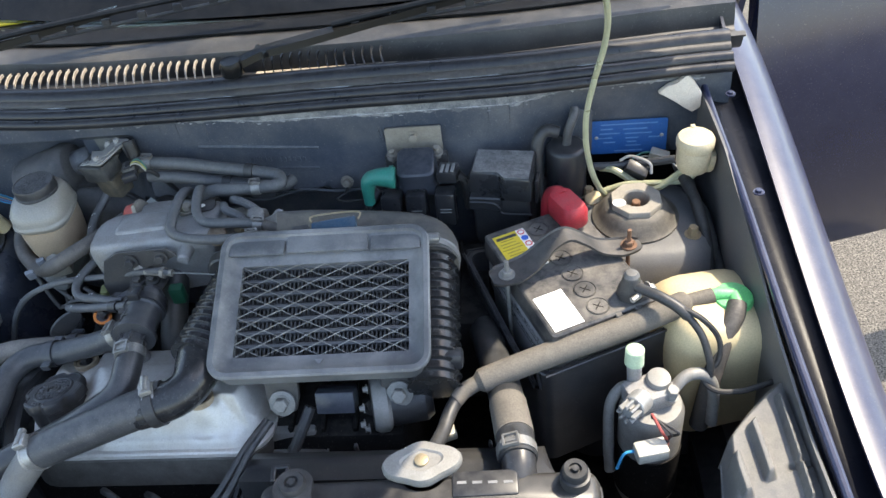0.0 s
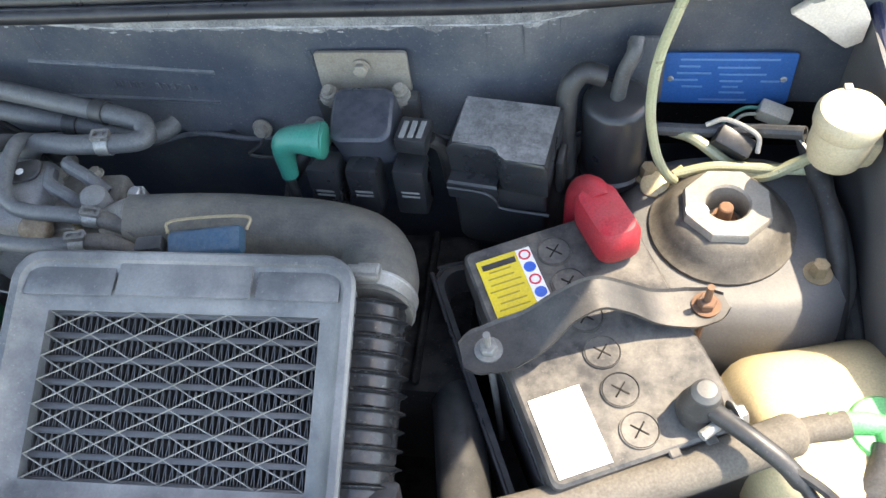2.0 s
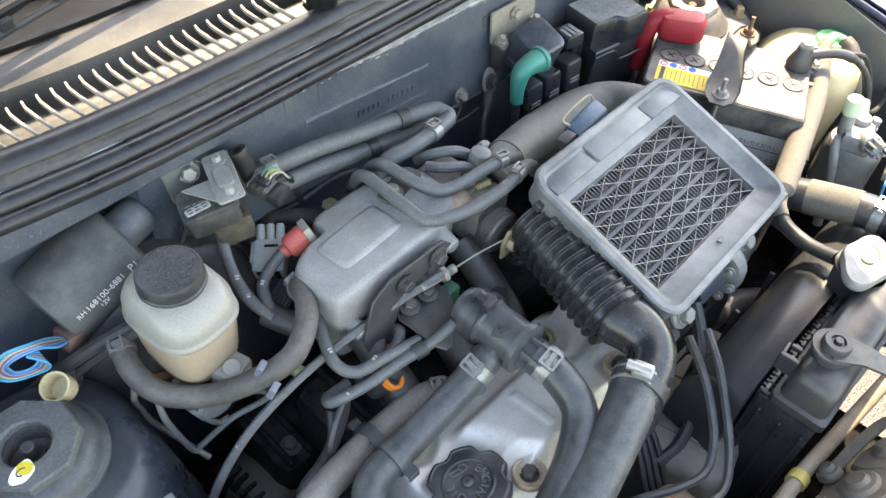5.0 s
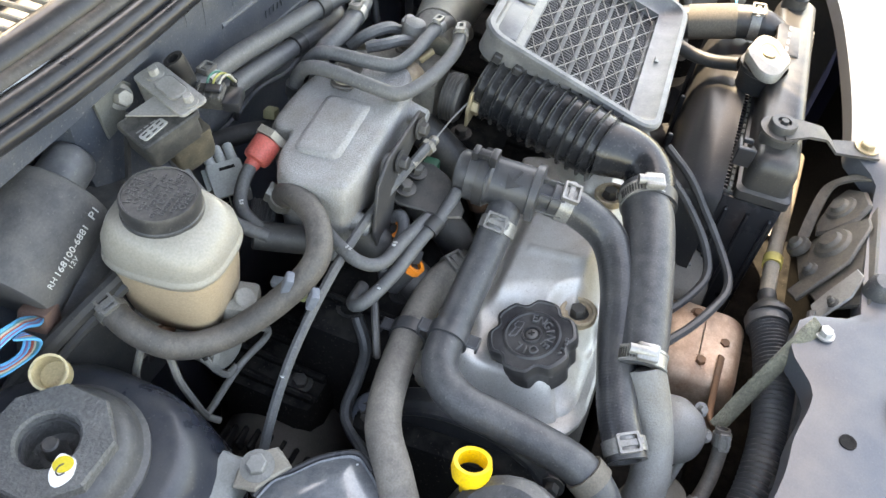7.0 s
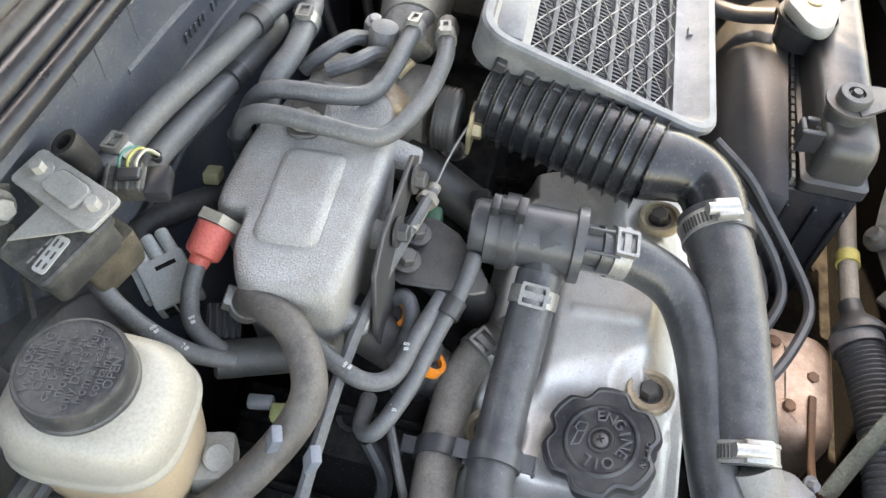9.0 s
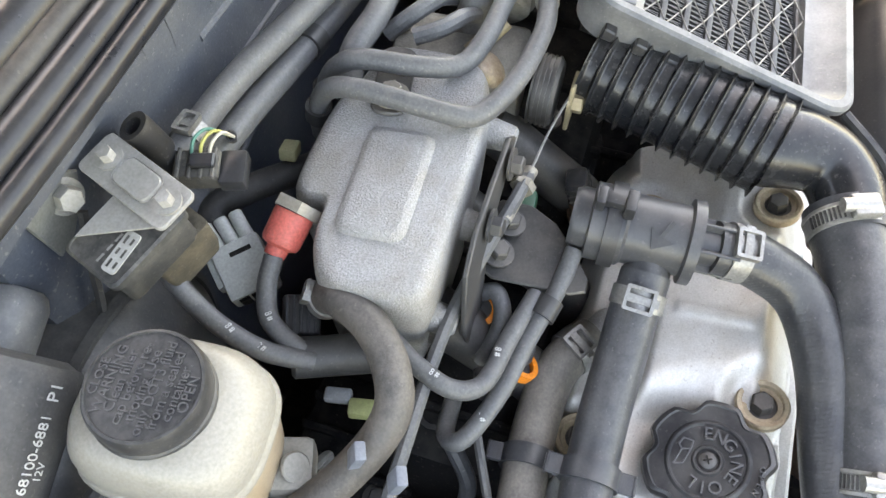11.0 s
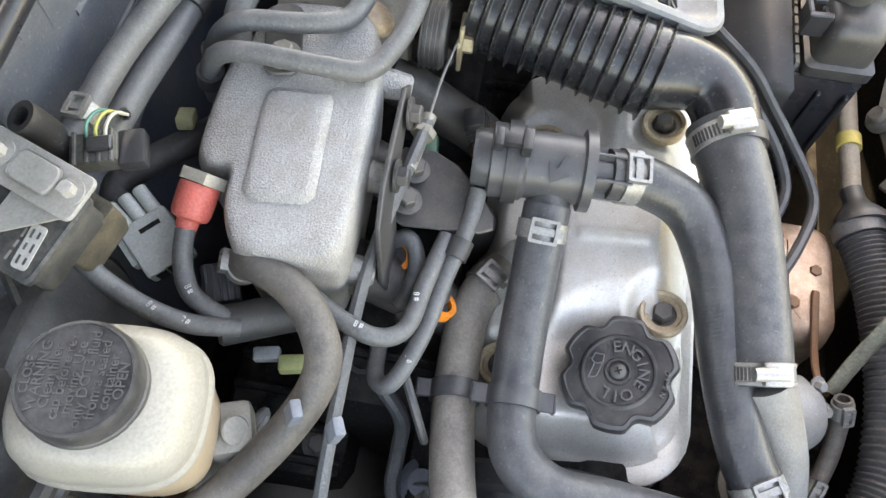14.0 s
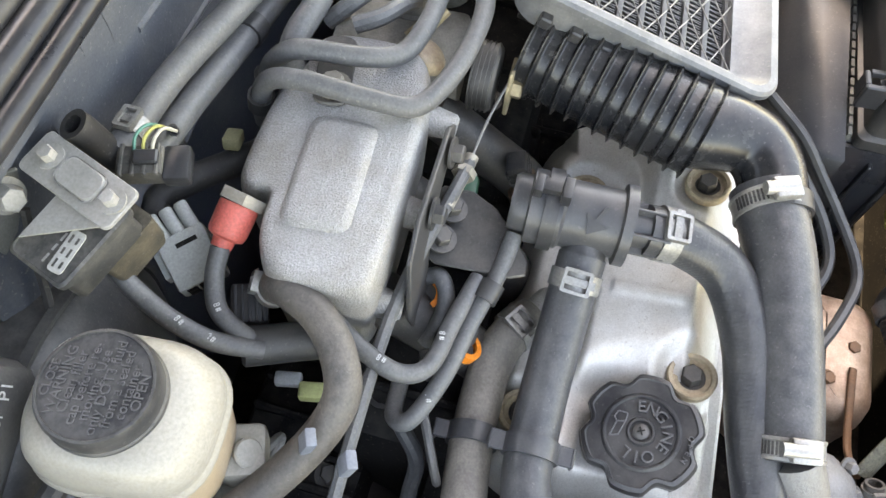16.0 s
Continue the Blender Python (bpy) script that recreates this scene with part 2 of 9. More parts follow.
# navy gutter darkened to near-black for the shade lying in it
gutter_shade = surf("gutter_shade_black", (0.006, 0.007, 0.011), 0.26, dust=(0.012, 0.012, 0.014), amount=0.4, spec=0.08, settle=0, fleck=0)
battery_case = surf("battery_case", (0.50, 0.50, 0.48), 0.5, dust=(0.3, 0.28, 0.25), amount=0.4, vary=0.06)
battery_lid = surf("battery_lid", (0.030, 0.030, 0.032), 0.45, dust=(0.20, 0.18, 0.155), amount=0.65, dscale=24)
asphalt = surf("asphalt", (0.075, 0.068, 0.058), 0.9, dust=(0.14, 0.125, 0.105), amount=0.8, dscale=60, grain=220, bump=0.8, vary=0.5)
seal_rubber = surf("weatherstrip_rubber", (0.014, 0.015, 0.018), 0.30, dust=(0.045, 0.042, 0.04), amount=0.5, dscale=30, settle=0.06, fleck=0.12)
cowl_plastic = surf("cowl_plastic", (0.010, 0.0105, 0.012), 0.30, dust=(0.035, 0.033, 0.03), amount=0.6, dscale=12, settle=0.03, spec=0.45, fleck=0.15)
cowl_dusty = surf("cowl_dusty_plastic", (0.018, 0.0178, 0.0175), 0.40, dust=(0.060, 0.057, 0.052), amount=0.8, dscale=10, settle=0.06, fleck=0.3)
# dusty cream made pale to stand in for sun on ribs and tray
sunlit_cream = surf("dusty_slot_sunlit", (0.32, 0.27, 0.21), 0.7, dust=(0.15, 0.13, 0.11), amount=0.6, dscale=60)
# near-black; stands in for shade in gaps, holes and deep parts, also black bands
void_black = surf("void_near_black", (0.006, 0.006, 0.0065), 0.8, dust=(0.02, 0.018, 0.016), amount=0.5, settle=0.1, spec=0.1)
fin_metal = surf("fin_metal", (0.070, 0.071, 0.074), 0.40, metal=0.4, amount=0.4, settle=0, fleck=0)
tube_metal = surf("core_tube", (0.085, 0.087, 0.092), 0.42, metal=0.2, dust=(0.05, 0.05, 0.05), amount=0.5)
screen_metal = surf("screen_wire", (0.25, 0.245, 0.23), 0.45, metal=0.4, dust=(0.15, 0.135, 0.11), amount=0.6)
wire_white, wire_green, wire_yellow = (surf(k, c, 0.5, amount=0.2, vary=0.05) for k, c in (("wire_white", (0.36, 0.34, 0.28)), ("wire_green", (0.06, 0.20, 0.15)), ("wire_yellow", (0.36, 0.34, 0.10))))
wire_blue, wire_red = (surf(k, c, 0.5, amount=0.2, vary=0.05) for k, c in (("wire_blue", (0.03, 0.3, 0.55)), ("wire_red", (0.3, 0.06, 0.05))))
wire_violet, wire_teal = (surf(k, c, 0.5, amount=0.2, vary=0.05) for k, c in (("wire_violet", (0.16, 0.10, 0.22)), ("wire_teal", (0.03, 0.20, 0.26))))
tape = surf("wire_tape", (0.018, 0.018, 0.019), 0.6, dust=(0.06, 0.056, 0.052), amount=0.5, bump=0.6, grain=160)
braid = surf("braided_strap", (0.15, 0.145, 0.105), 0.7, dust=(0.065, 0.065, 0.052), amount=0.8, grain=500, bump=1.0, vary=0.12, dscale=60)
glass = bpy.data.materials.new("windscreen_glass")
glass.use_nodes = True
gb = glass.node_tree.nodes["Principled BSDF"]
gb.inputs["Transmission Weight"].default_value, gb.inputs["Roughness"].default_value = 1.0, 0.02
gb.inputs["Base Color"].default_value, gb.inputs["IOR"].default_value = (0.75, 0.85, 0.82, 1), 1.45


# ---- mesh tools ----
def V(*a):
    return Vector(a)


def frame_m(origin, zdir, xdir=(1, 0, 0)):
    """A placement whose local z is zdir and whose local x lies near xdir."""
    z = Vector(zdir).normalized()
    y = z.cross(Vector(xdir))
    if y.length < 1e-4:
        y = z.cross(Vector((0, 1, 0)))
    y.normalize()
    x = y.cross(z)
    m = Matrix((x, y, z)).transposed().to_4x4()
    m.translation = Vector(origin)
    return m


def finish(bm, name, material, smooth=35):
    bmesh.ops.recalc_face_normals(bm, faces=bm.faces)
    me = bpy.data.meshes.new(name)
    bm.to_mesh(me)
    bm.free()
    me.materials.append(material)
    if smooth and len(me.polygons):
        me.polygons.foreach_set("use_smooth", [True] * len(me.polygons))
        me.set_sharp_from_angle(angle=radians(smooth))
    return me


def thing(name, base, label, category, group="", kind=""):
    ob = new(name)
    ob.empty_display_size = 0.02
    ob.location = base
    return tagged(ob, label, category, group, kind)


def part(name, bm, material, parent, label="", smooth=35):
    ob = new(name, finish(bm, name, material, smooth))
    ob.parent = parent
    if parent.type == "EMPTY":
        ob.location = -parent.location
    if label:
        ob["label"] = label
    return ob


def solo(name, bm, material, label, category, group="", kind="", smooth=35):
    return tagged(new(name, finish(bm, name, material, smooth)), label, category, group, kind)


def B():
    return bmesh.new()


def box(bm, size, m=None, bevel=0.0, seg=2):
    m = m if isinstance(m, Matrix) else Matrix.Translation(m or (0, 0, 0))
    g = bmesh.ops.create_cube(bm, size=1.0, matrix=m @ Matrix.Diagonal((*size, 1)))
    if bevel:
        es = list({e for v in g["verts"] for e in v.link_edges})
        bmesh.ops.bevel(bm, geom=es, offset=bevel, segments=seg, affect="EDGES", profile=0.5)
    return bm


def cyl(bm, p0, p1, r0, r1=None, seg=20, bevel=0.0):
    p0, p1 = Vector(p0), Vector(p1)
    d = p1 - p0
    r1 = r0 if r1 is None else r1
    h = d.length
    prof = [(0, 0), (r0, 0), (r1, h), (0, h)] if not bevel else [(0, 0), (r0 - bevel, 0), (r0, bevel), (r1, h - bevel), (r1 - bevel, h), (0, h)]
    return lathe(bm, prof, frame_m(p0, d), seg)


def lathe(bm, profile, m=None, seg=24, sx=1.0, sy=1.0):
    """Turned shape: profile rows (radius, height) about the local z of m."""
    m = m or Matrix()
    rows = []
    for r, h in profile:
        if r < 1e-6:
            rows.append([bm.verts.new(m @ Vector((0, 0, h)))])
        else:
            rows.append([bm.verts.new(m @ Vector((r * sx * math.cos(2 * math.pi * i / seg), r * sy * math.sin(2 * math.pi * i / seg), h))) for i in range(seg)])
    for a, b in zip(rows, rows[1:]):
        for i in range(seg):
            q = [a[i % len(a)], a[(i + 1) % len(a)], b[(i + 1) % len(b)], b[i % len(b)]]
            q = list(dict.fromkeys(q))
            if len(q) > 2:
                bm.faces.new(q)
    return bm


def rrect(w, h, r, n=4):
    out = []
    for cx, cy, a0 in ((w / 2 - r, h / 2 - r, 0), (-w / 2 + r, h / 2 - r, 90), (-w / 2 + r, -h / 2 + r, 180), (w / 2 - r, -h / 2 + r, 270)):
        for i in range(n + 1):
            a = radians(a0 + 90 * i / n)
            out.append((cx + r * math.cos(a), cy + r * math.sin(a)))
    return out


def loft(bm, loops, m=None, cap0=True, cap1=True):
    """Skins a row of outlines, each a list of local points with the same count."""
    m = m or Matrix()
    rows = [[bm.verts.new(m @ Vector(p)) for p in lp] for lp in loops]
    k = len(rows[0])
    for a, b in zip(rows, rows[1:]):
        for i in range(k):
            bm.faces.new((a[i], a[(i + 1) % k], b[(i + 1) % k], b[i]))
    if cap0:
        bm.faces.new(rows[0][::-1])
    if cap1:
        bm.faces.new(rows[-1])
    return bm


def slab(bm, outline, z0, z1, m=None, bevel=0.0):
    """A plate from an outline in the local xy plane, edges eased."""
    if not bevel:
        return loft(bm, [[(x, y, z0) for x, y in outline], [(x, y, z1) for x, y in outline]], m)
    cx, cy = sum(p[0] for p in outline) / len(outline), sum(p[1] for p in outline) / len(outline)

    def inset(d):
        out = []
        for x, y in outline:
            r = math.hypot(x - cx, y - cy)
            k = (r - d) / r if r > 1e-6 else 1
            out.append((cx + (x - cx) * k, cy + (y - cy) * k))
        return out
    a = inset(bevel)
    s = 1 if z1 > z0 else -1
    return loft(bm, [[(x, y, z0) for x, y in a], [(x, y, z0 + s * bevel) for x, y in outline], [(x, y, z1 - s * bevel) for x, y in outline], [(x, y, z1) for x, y in a]], m)


def smooth_path(pts, sub=7):
    p = [Vector(q) for q in pts]
    if len(p) < 3:
        return [p[0].lerp(p[-1], i / 3) for i in range(4)]
    p = [p[0] * 2 - p[1]] + p + [p[-1] * 2 - p[-2]]
    out = []
    for i in range(1, len(p) - 2):
        for k in range(sub):
            t = k / sub
            a, b, c, d = p[i - 1:i + 3]
            out.append(0.5 * ((2 * b) + (c - a) * t + (2 * a - 5 * b + 4 * c - d) * t * t + (3 * b - a - 3 * c + d) * t ** 3))
    out.append(p[-2])
    return out


def tube(bm, pts, r, seg=14, sub=7, caps=True, bore=0.0, flat=1.0):
    """Hose, pipe or wire swept along control points. r: a radius, or a function of the share of the way."""
    path = smooth_path(pts, sub)
    n = len(path)
    rad = r if callable(r) else (lambda s: r)
    tan = [(path[min(i + 1, n - 1)] - path[max(i - 1, 0)]).normalized() for i in range(n)]
    up = tan[0].orthogonal().normalized()
    rows = []
    for i in range(n):
        up = (up - tan[i] * up.dot(tan[i])).normalized()
        side = tan[i].cross(up)
        q = rad(i / (n - 1))
        rows.append([bm.verts.new(path[i] + q * (up * math.cos(2 * math.pi * k / seg) + side * flat * math.sin(2 * math.pi * k / seg))) for k in range(seg)])
    for a, b in zip(rows, rows[1:]):
        for k in range(seg):
            bm.faces.new((a[k], a[(k + 1) % seg], b[(k + 1) % seg], b[k]))
    if caps:
        for row, p, d in ((rows[0], path[0], tan[0]), (rows[-1], path[-1], -tan[-1])):
            if bore:
                inner = [bm.verts.new(p + (v.co - p) * bore) for v in row]
                deep = [bm.verts.new(p + (v.co - p) * bore + d * rad(0) * 1.5) for v in row]
                for k in range(seg):
                    bm.faces.new((row[k], row[(k + 1) % seg], inner[(k + 1) % seg], inner[k]))
                    bm.faces.new((inner[k], inner[(k + 1) % seg], deep[(k + 1) % seg], deep[k]))
                bm.faces.new(deep)
            else:
                bm.faces.new(row)
    return bm


def ring(bm, c, axis, r, width, thick, seg=28):
    """A band round a hose."""
    return lathe(bm, [(r, -width / 2), (r + thick, -width / 2), (r + thick, width / 2), (r, width / 2), (r, -width / 2)], frame_m(c, axis), seg)


def hexbolt(bm, c, axis, r=0.006, h=0.005, washer=1.6):
    m = frame_m(c, axis)
    lathe(bm, [(0, 0), (r * washer, 0), (r * washer, 0.0015), (0, 0.0015)], m, 20)
    lathe(bm, [(0, 0.0015), (r, 0.0015), (r, 0.0015 + h * 0.85), (r * 0.86, 0.0015 + h), (0, 0.0015 + h)], m, 6)
    return bm


def sheet(bm, nu, nv, f, thick=0.0):
    """A surface f(u, v) over the unit square, with thickness."""
    g = [[bm.verts.new(f(i / nu, j / nv)) for j in range(nv + 1)] for i in range(nu + 1)]
    for i in range(nu):
        for j in range(nv):
            bm.faces.new((g[i][j], g[i + 1][j], g[i + 1][j + 1], g[i][j + 1]))
    if thick:
        bmesh.ops.recalc_face_normals(bm, faces=bm.faces)
        bmesh.ops.solidify(bm, geom=bm.faces[:], thickness=thick)
    return bm


def lettering(text, size, m, material, name, parent, depth=0.0004):
    """Raised letters in the built-in font, centred on m."""
    c = bpy.data.curves.new("lettering", "FONT")
    c.body, c.size, c.extrude, c.align_x, c.align_y = text, size, depth, "CENTER", "CENTER"
    c.resolution_u = 3
    o = bpy.data.objects.new("lettering", c)
    me = bpy.data.meshes.new_from_object(o)
    bpy.data.objects.remove(o)
    bpy.data.curves.remove(c)
    me.transform(m)
    me.materials.append(material)
    ob = new(name, me)
    ob.parent = parent
    if parent.type == "EMPTY":
        ob.location = -parent.location
    return ob


def smoothstep(a, b, x):
    t = min(max((x - a) / (b - a), 0), 1)
    return t * t * (3 - 2 * t)


def hose(name, pts, r, material, label, clamps=(), group="", category="hose", seg=14, sub=7, bore=0.7):
    """A hose with its clamps. clamps: rows (share of the way, kind)."""
    path = smooth_path(pts, sub)
    h = thing(name, path[0], label, category, group)
    part("tube", tube(B(), pts, r, seg, sub, bore=bore), material, h)
    for s, kind in clamps:
        i = min(max(int(s * (len(path) - 1)), 1), len(path) - 2)
        d = (path[i + 1] - path[i - 1]).normalized()
        q = r if not callable(r) else r(s)
        if kind == "worm":
            worm_clamp(path[i], d, q, h)
        elif kind == "spring":
            spring_clamp(path[i], d, q, h)
        elif kind == "tab":
            tab_clip(path[i], d, q, h)
        else:
            part("clip", ring(B(), path[i], d, q, 0.012, 0.002), kind, h)
    return h


def worm_clamp(c, d, r, parent, turn=0.0):
    """Perforated band with a screw housing."""
    m = frame_m(c, d)
    band = part("clamp_band", lathe(B(), [(r, -0.0065), (r + 0.0016, -0.0065), (r + 0.0016, -0.0045), (r + 0.0010, -0.004), (r + 0.0010, 0.004), (r + 0.0016, 0.0045), (r + 0.0016, 0.0065), (r, 0.0065), (r, -0.0065)], m, 36), worm_zinc, parent, "perforated zinc worm-drive clamp band")
    up = (Vector((0, 0, 1)) - d * d.z).normalized()
    side = d.cross(up)
    u = (up * math.cos(turn) + side * math.sin(turn)).normalized()
    s = d.cross(u)
    bm = B()
    box(bm, (0.017, 0.014, 0.007), frame_m(c + u * (r + 0.0045), u, s), 0.002)
    cyl(bm, c + u * (r + 0.006) - s * 0.006, c + u * (r + 0.006) + s * 0.014, 0.0042, seg=12)
    part("screw_housing", bm, worm_zinc, band)
    bm = B()
    for k in range(9):
        a = 0.45 + k * 0.11
        w = (u * math.cos(a) + s * math.sin(a))
        box(bm, (0.0012, 0.0075, 0.0008), frame_m(c + w * (r + 0.0013), w, s * math.cos(a) - u * math.sin(a)))
    part("band_slot", bm, steel_dark, band)["kind"] = "stuff"


def spring_clamp(c, d, r, parent):
    """Flat spring clamp: a band with an open window tab."""
    band = part("spring_clamp", lathe(B(), [(r, -0.0055), (r + 0.0013, -0.0055), (r + 0.0013, 0.0055), (r, 0.0055), (r, -0.0055)], frame_m(c, d), 32), clamp_zinc, parent, "dull zinc spring hose clamp")
    up = (Vector((-0.25, 0, 1)) - d * (d.z - 0.25 * d.x)).normalized()
    w = min(r * 0.62, 0.0085)
    m = frame_m(c + up * (r + 0.0022), up, d)
    bm = B()
    out, hole = rrect(0.0146, 2 * w, 0.0012, 2), rrect(0.0108, 2 * w - 0.0040, 0.0008, 2)
    loops = [[(x, y, -0.0012 - 0.25 * abs(y)) for x, y in out], [(x, y, 0.0016) for x, y in out], [(x, y, 0.0016) for x, y in hole], [(x, y, -0.0012) for x, y in hole]]
    loft(bm, loops, m, False, False)
    tongue = B()
    box(tongue, (0.0050, 2.3 * w, 0.0009), m @ pose(0, 0.15 * w, -0.0004), 0.0003, 1)
    part("tongue", tongue, clamp_zinc, band)
    part("window_tab", bm, clamp_zinc, band)


def tab_clip(c, d, r, parent):
    """Plastic C-clip round a hose with a bent holding tab."""
    up = (Vector((0, 0, 1)) - d * d.z).normalized()
    s = d.cross(up)
    bm = B()
    ring(bm, c, d, r, 0.0115, 0.0022)
    for k in (-1, 1):
        box(bm, (0.0115, 0.0105, 0.0024), frame_m(c + s * (r + 0.0050) * k + up * 0.0035, up, d), 0.0008, 1)
        box(bm, (0.0115, 0.0022, 0.0085), frame_m(c + s * (r + 0.0095) * k + up * 0.0010, up, d), 0.0008, 1)
    part("clip", bm, valve_plastic, parent, "satin black plastic hose clip")


# ---- ground and car body ----
bm = B()
box(bm, (80, 80, 0.2), (0, 0, -0.1))
solo("ground", bm, asphalt, "sunlit worn beige-grey asphalt of a parking place", "ground", kind="structure", smooth=0)

car = thing("car_body", (0, 0.6, 0), "dark navy kei car, its bonnet open over a dusty engine bay", "car")


def fw_y(x):
    return 0.893 + 0.032 * smoothstep(0.30, 0.42, x)


def swage_z(x):
    return 0.9465 + 0.006 * smoothstep(0.0, -0.10, x) + 0.004 * smoothstep(-0.05, -0.25, x)


def lip_z(x):
    return 0.834 + 0.004 * math.sin(x * 34.0) + 0.003 * math.sin(x * 61.0 + 1.0)


def firewall(u, v):
    x = -0.62 + 1.22 * u
    z = 0.45 + 0.52 * v
    y = fw_y(x) - 0.022 * smoothstep(0.90, 0.80, z) * smoothstep(0.42, 0.30, x)
    y += 0.034 * smoothstep(lip_z(x) + 0.004, lip_z(x) - 0.006, z) * smoothstep(-0.24, -0.20, x)
    y += 0.0010 * smoothstep(swage_z(x) - 0.0015, swage_z(x) + 0.0015, z)
    y += (0.012 * smoothstep(-0.200, -0.215, x) + 0.036 * smoothstep(-0.282, -0.296, x)) * smoothstep(0.940, 0.930, z)
    return V(x, y + 0.0015 * noise.noise(V(x * 9, z * 9, 0)), z)


part("firewall", sheet(B(), 160, 90, firewall, 0.004), bay_paint, car, "dark blue-grey painted firewall, chalky at its upper edge")
# worn lower lip of the firewall
bm = B()
tube(bm, [(x, fw_y(x) - 0.0045 - 0.022 * smoothstep(0.90, 0.80, lip_z(x)), lip_z(x)) for x in [-0.20 + 0.012 * q for q in range(48)]], 0.0024, 8, 2)
part("firewall_lip", bm, stamped_paint, car, "pale worn lower lip of the firewall")
rng = random.Random(5)


def worn(x, f=140.0):
    return max(0.0, noise.noise(V(x * f, 1.7, 0.3)) + 0.25) ** 1.2


bm = B()
xs = [-0.25 + 0.004 * k for k in range(205)]
tube(bm, [(x, fw_y(x) - 0.0042, swage_z(x) + 0.0006 * noise.noise(V(x * 60, 0, 4))) for x in xs], lambda s: 0.0002 + 0.0012 * abs(noise.noise(V(s * 160, 0.5, 2.0))) + 0.0010 * worn(s, 18.0), 6, 1)
edge = part("swage_edge", bm, chalky_paint, car, "chalky worn pressed edge of the firewall")


def ragged(x):
    return 0.0030 * noise.noise(V(x * 55, 2.0, 0.7)) + 0.0016 * noise.noise(V(x * 240, 0.3, 5.0)) + 0.0050 * max(0.0, noise.noise(V(x * 22, 7.0, 1.0)) - 0.15)


def band(u, v):
    x = -0.30 + 0.86 * u
    low = swage_z(x) - 0.0022 - 1.5 * ragged(x)
    return V(x, fw_y(x) - 0.0036 - 0.0004 * noise.noise(V(x * 120, v * 6, 0)), low + (0.9685 - low) * v)


part("chalky_band", sheet(B(), 420, 4, band, 0.0007), chalk_band, edge, "chalky dust-whitened band with a ragged edge")
for k in range(46):
    x = -0.28 + 0.0182 * k + rng.uniform(-0.008, 0.008)
    z, w_ = swage_z(x) - ragged(x) - rng.uniform(0.0005, 0.0065), rng.uniform(0.0009, 0.0034)
    bm = B()
    slab(bm, [(w_ * math.cos(a) * rng.uniform(0.6, 1.3), 0.34 * w_ * math.sin(a) * rng.uniform(0.5, 1.4)) for a in (0, 0.9, 1.8, 2.7, 3.6, 4.5, 5.4)], 0, 0.0003, frame_m((x, fw_y(x) - 0.0043, z), (0, -1, 0)))
    part("paint_flake", bm, chalky_paint, edge)
for k in range(30):
    x = -0.20 + 0.021 * k + rng.uniform(-0.008, 0.008)
    z, n_ = swage_z(x) - 0.001, rng.choice((0.006, 0.010, 0.016, 0.030))
    bm = B()
    tube(bm, [(x + 0.0003 * math.sin(q * 2.0 + k), fw_y(x) - 0.0040, z - n_ * q / 4) for q in range(5)], lambda s: (0.0011 - 0.0008 * s) * (0.5 + 0.025 * (k % 14)), 5, 2)
    part("paint_run", bm, stamped_paint, edge)
bm = B()
tube(bm, [(-0.118 + 0.0167 * q, 0.8902 - 0.022 * smoothstep(0.90, 0.80, 0.9124 - 0.00135 * q), 0.9124 - 0.00135 * q) for q in range(11)], 0.0030, 8, 3)
part("pressed_rib", bm, stamped_paint, car, "chalk-lined pressed rib")
bm = B()
tube(bm, [(-0.110 + 0.0155 * q, 0.8896 - 0.022 * smoothstep(0.90, 0.80, 0.8745 - 0.0006 * q), 0.8745 - 0.0006 * q) for q in range(11)], 0.0022, 8, 3)
part("pressed_rib", bm, bay_paint, car)
bm = B()
tube(bm, [(0.137, 0.8905, 0.922), (0.139, 0.8895, 0.912), (0.140, 0.8905, 0.902)], 0.0035, 8, 3)
part("pressed_dimple", bm, bay_paint, car)
# stamped number as plain marks
for i in range(12):
    if i == 5:
        continue
    x, z = -0.050 + i * 0.0069, 0.8875 - 0.00045 * i
    bm = B()
    box(bm, (0.0036, 0.0012, 0.0075), (x, 0.8884 - 0.022 * smoothstep(0.90, 0.80, z), z), 0.0004, 1)
    part("stamped_mark", bm, stamped_paint, car)
# rain gutter, weatherstrip ridges and cowl
for k, (y, z, r, mat_) in enumerate(((0.884, 0.966, 0.007, seal_rubber), (0.897, 0.972, 0.009, seal_rubber), (0.912, 0.978, 0.008, seal_brown), (0.926, 0.982, 0.014, seal_rubber))):
    bm = B()
    tube(bm, [(x, y + 0.030 * smoothstep(0.25, 0.62, abs(x + 0.02)), z + 0.002 * math.sin(x * 9)) for x in (-0.66, -0.5, -0.3, -0.1, 0.1, 0.3, 0.42, 0.52, 0.56, 0.598)], r, 12, 6)
    part("weatherstrip_ridge", bm, mat_, car, "black rubber bonnet weatherstrip, dull and dusty")
for y, z in ((0.9045, 0.9795), (0.8905, 0.9725)):
    bm = B()
    tube(bm, [(x, y + 0.030 * smoothstep(0.25, 0.62, abs(x + 0.02)), z + 0.002 * math.sin(x * 9)) for x in [-0.5 + 0.01 * q for q in range(101)]], lambda s: 0.0001 + 0.0012 * max(worn(s, 40.0) - 0.15, 0), 5, 1)
    part("seal_lip", bm, chalky_paint, car, "thin whitened lip of the weatherstrip")
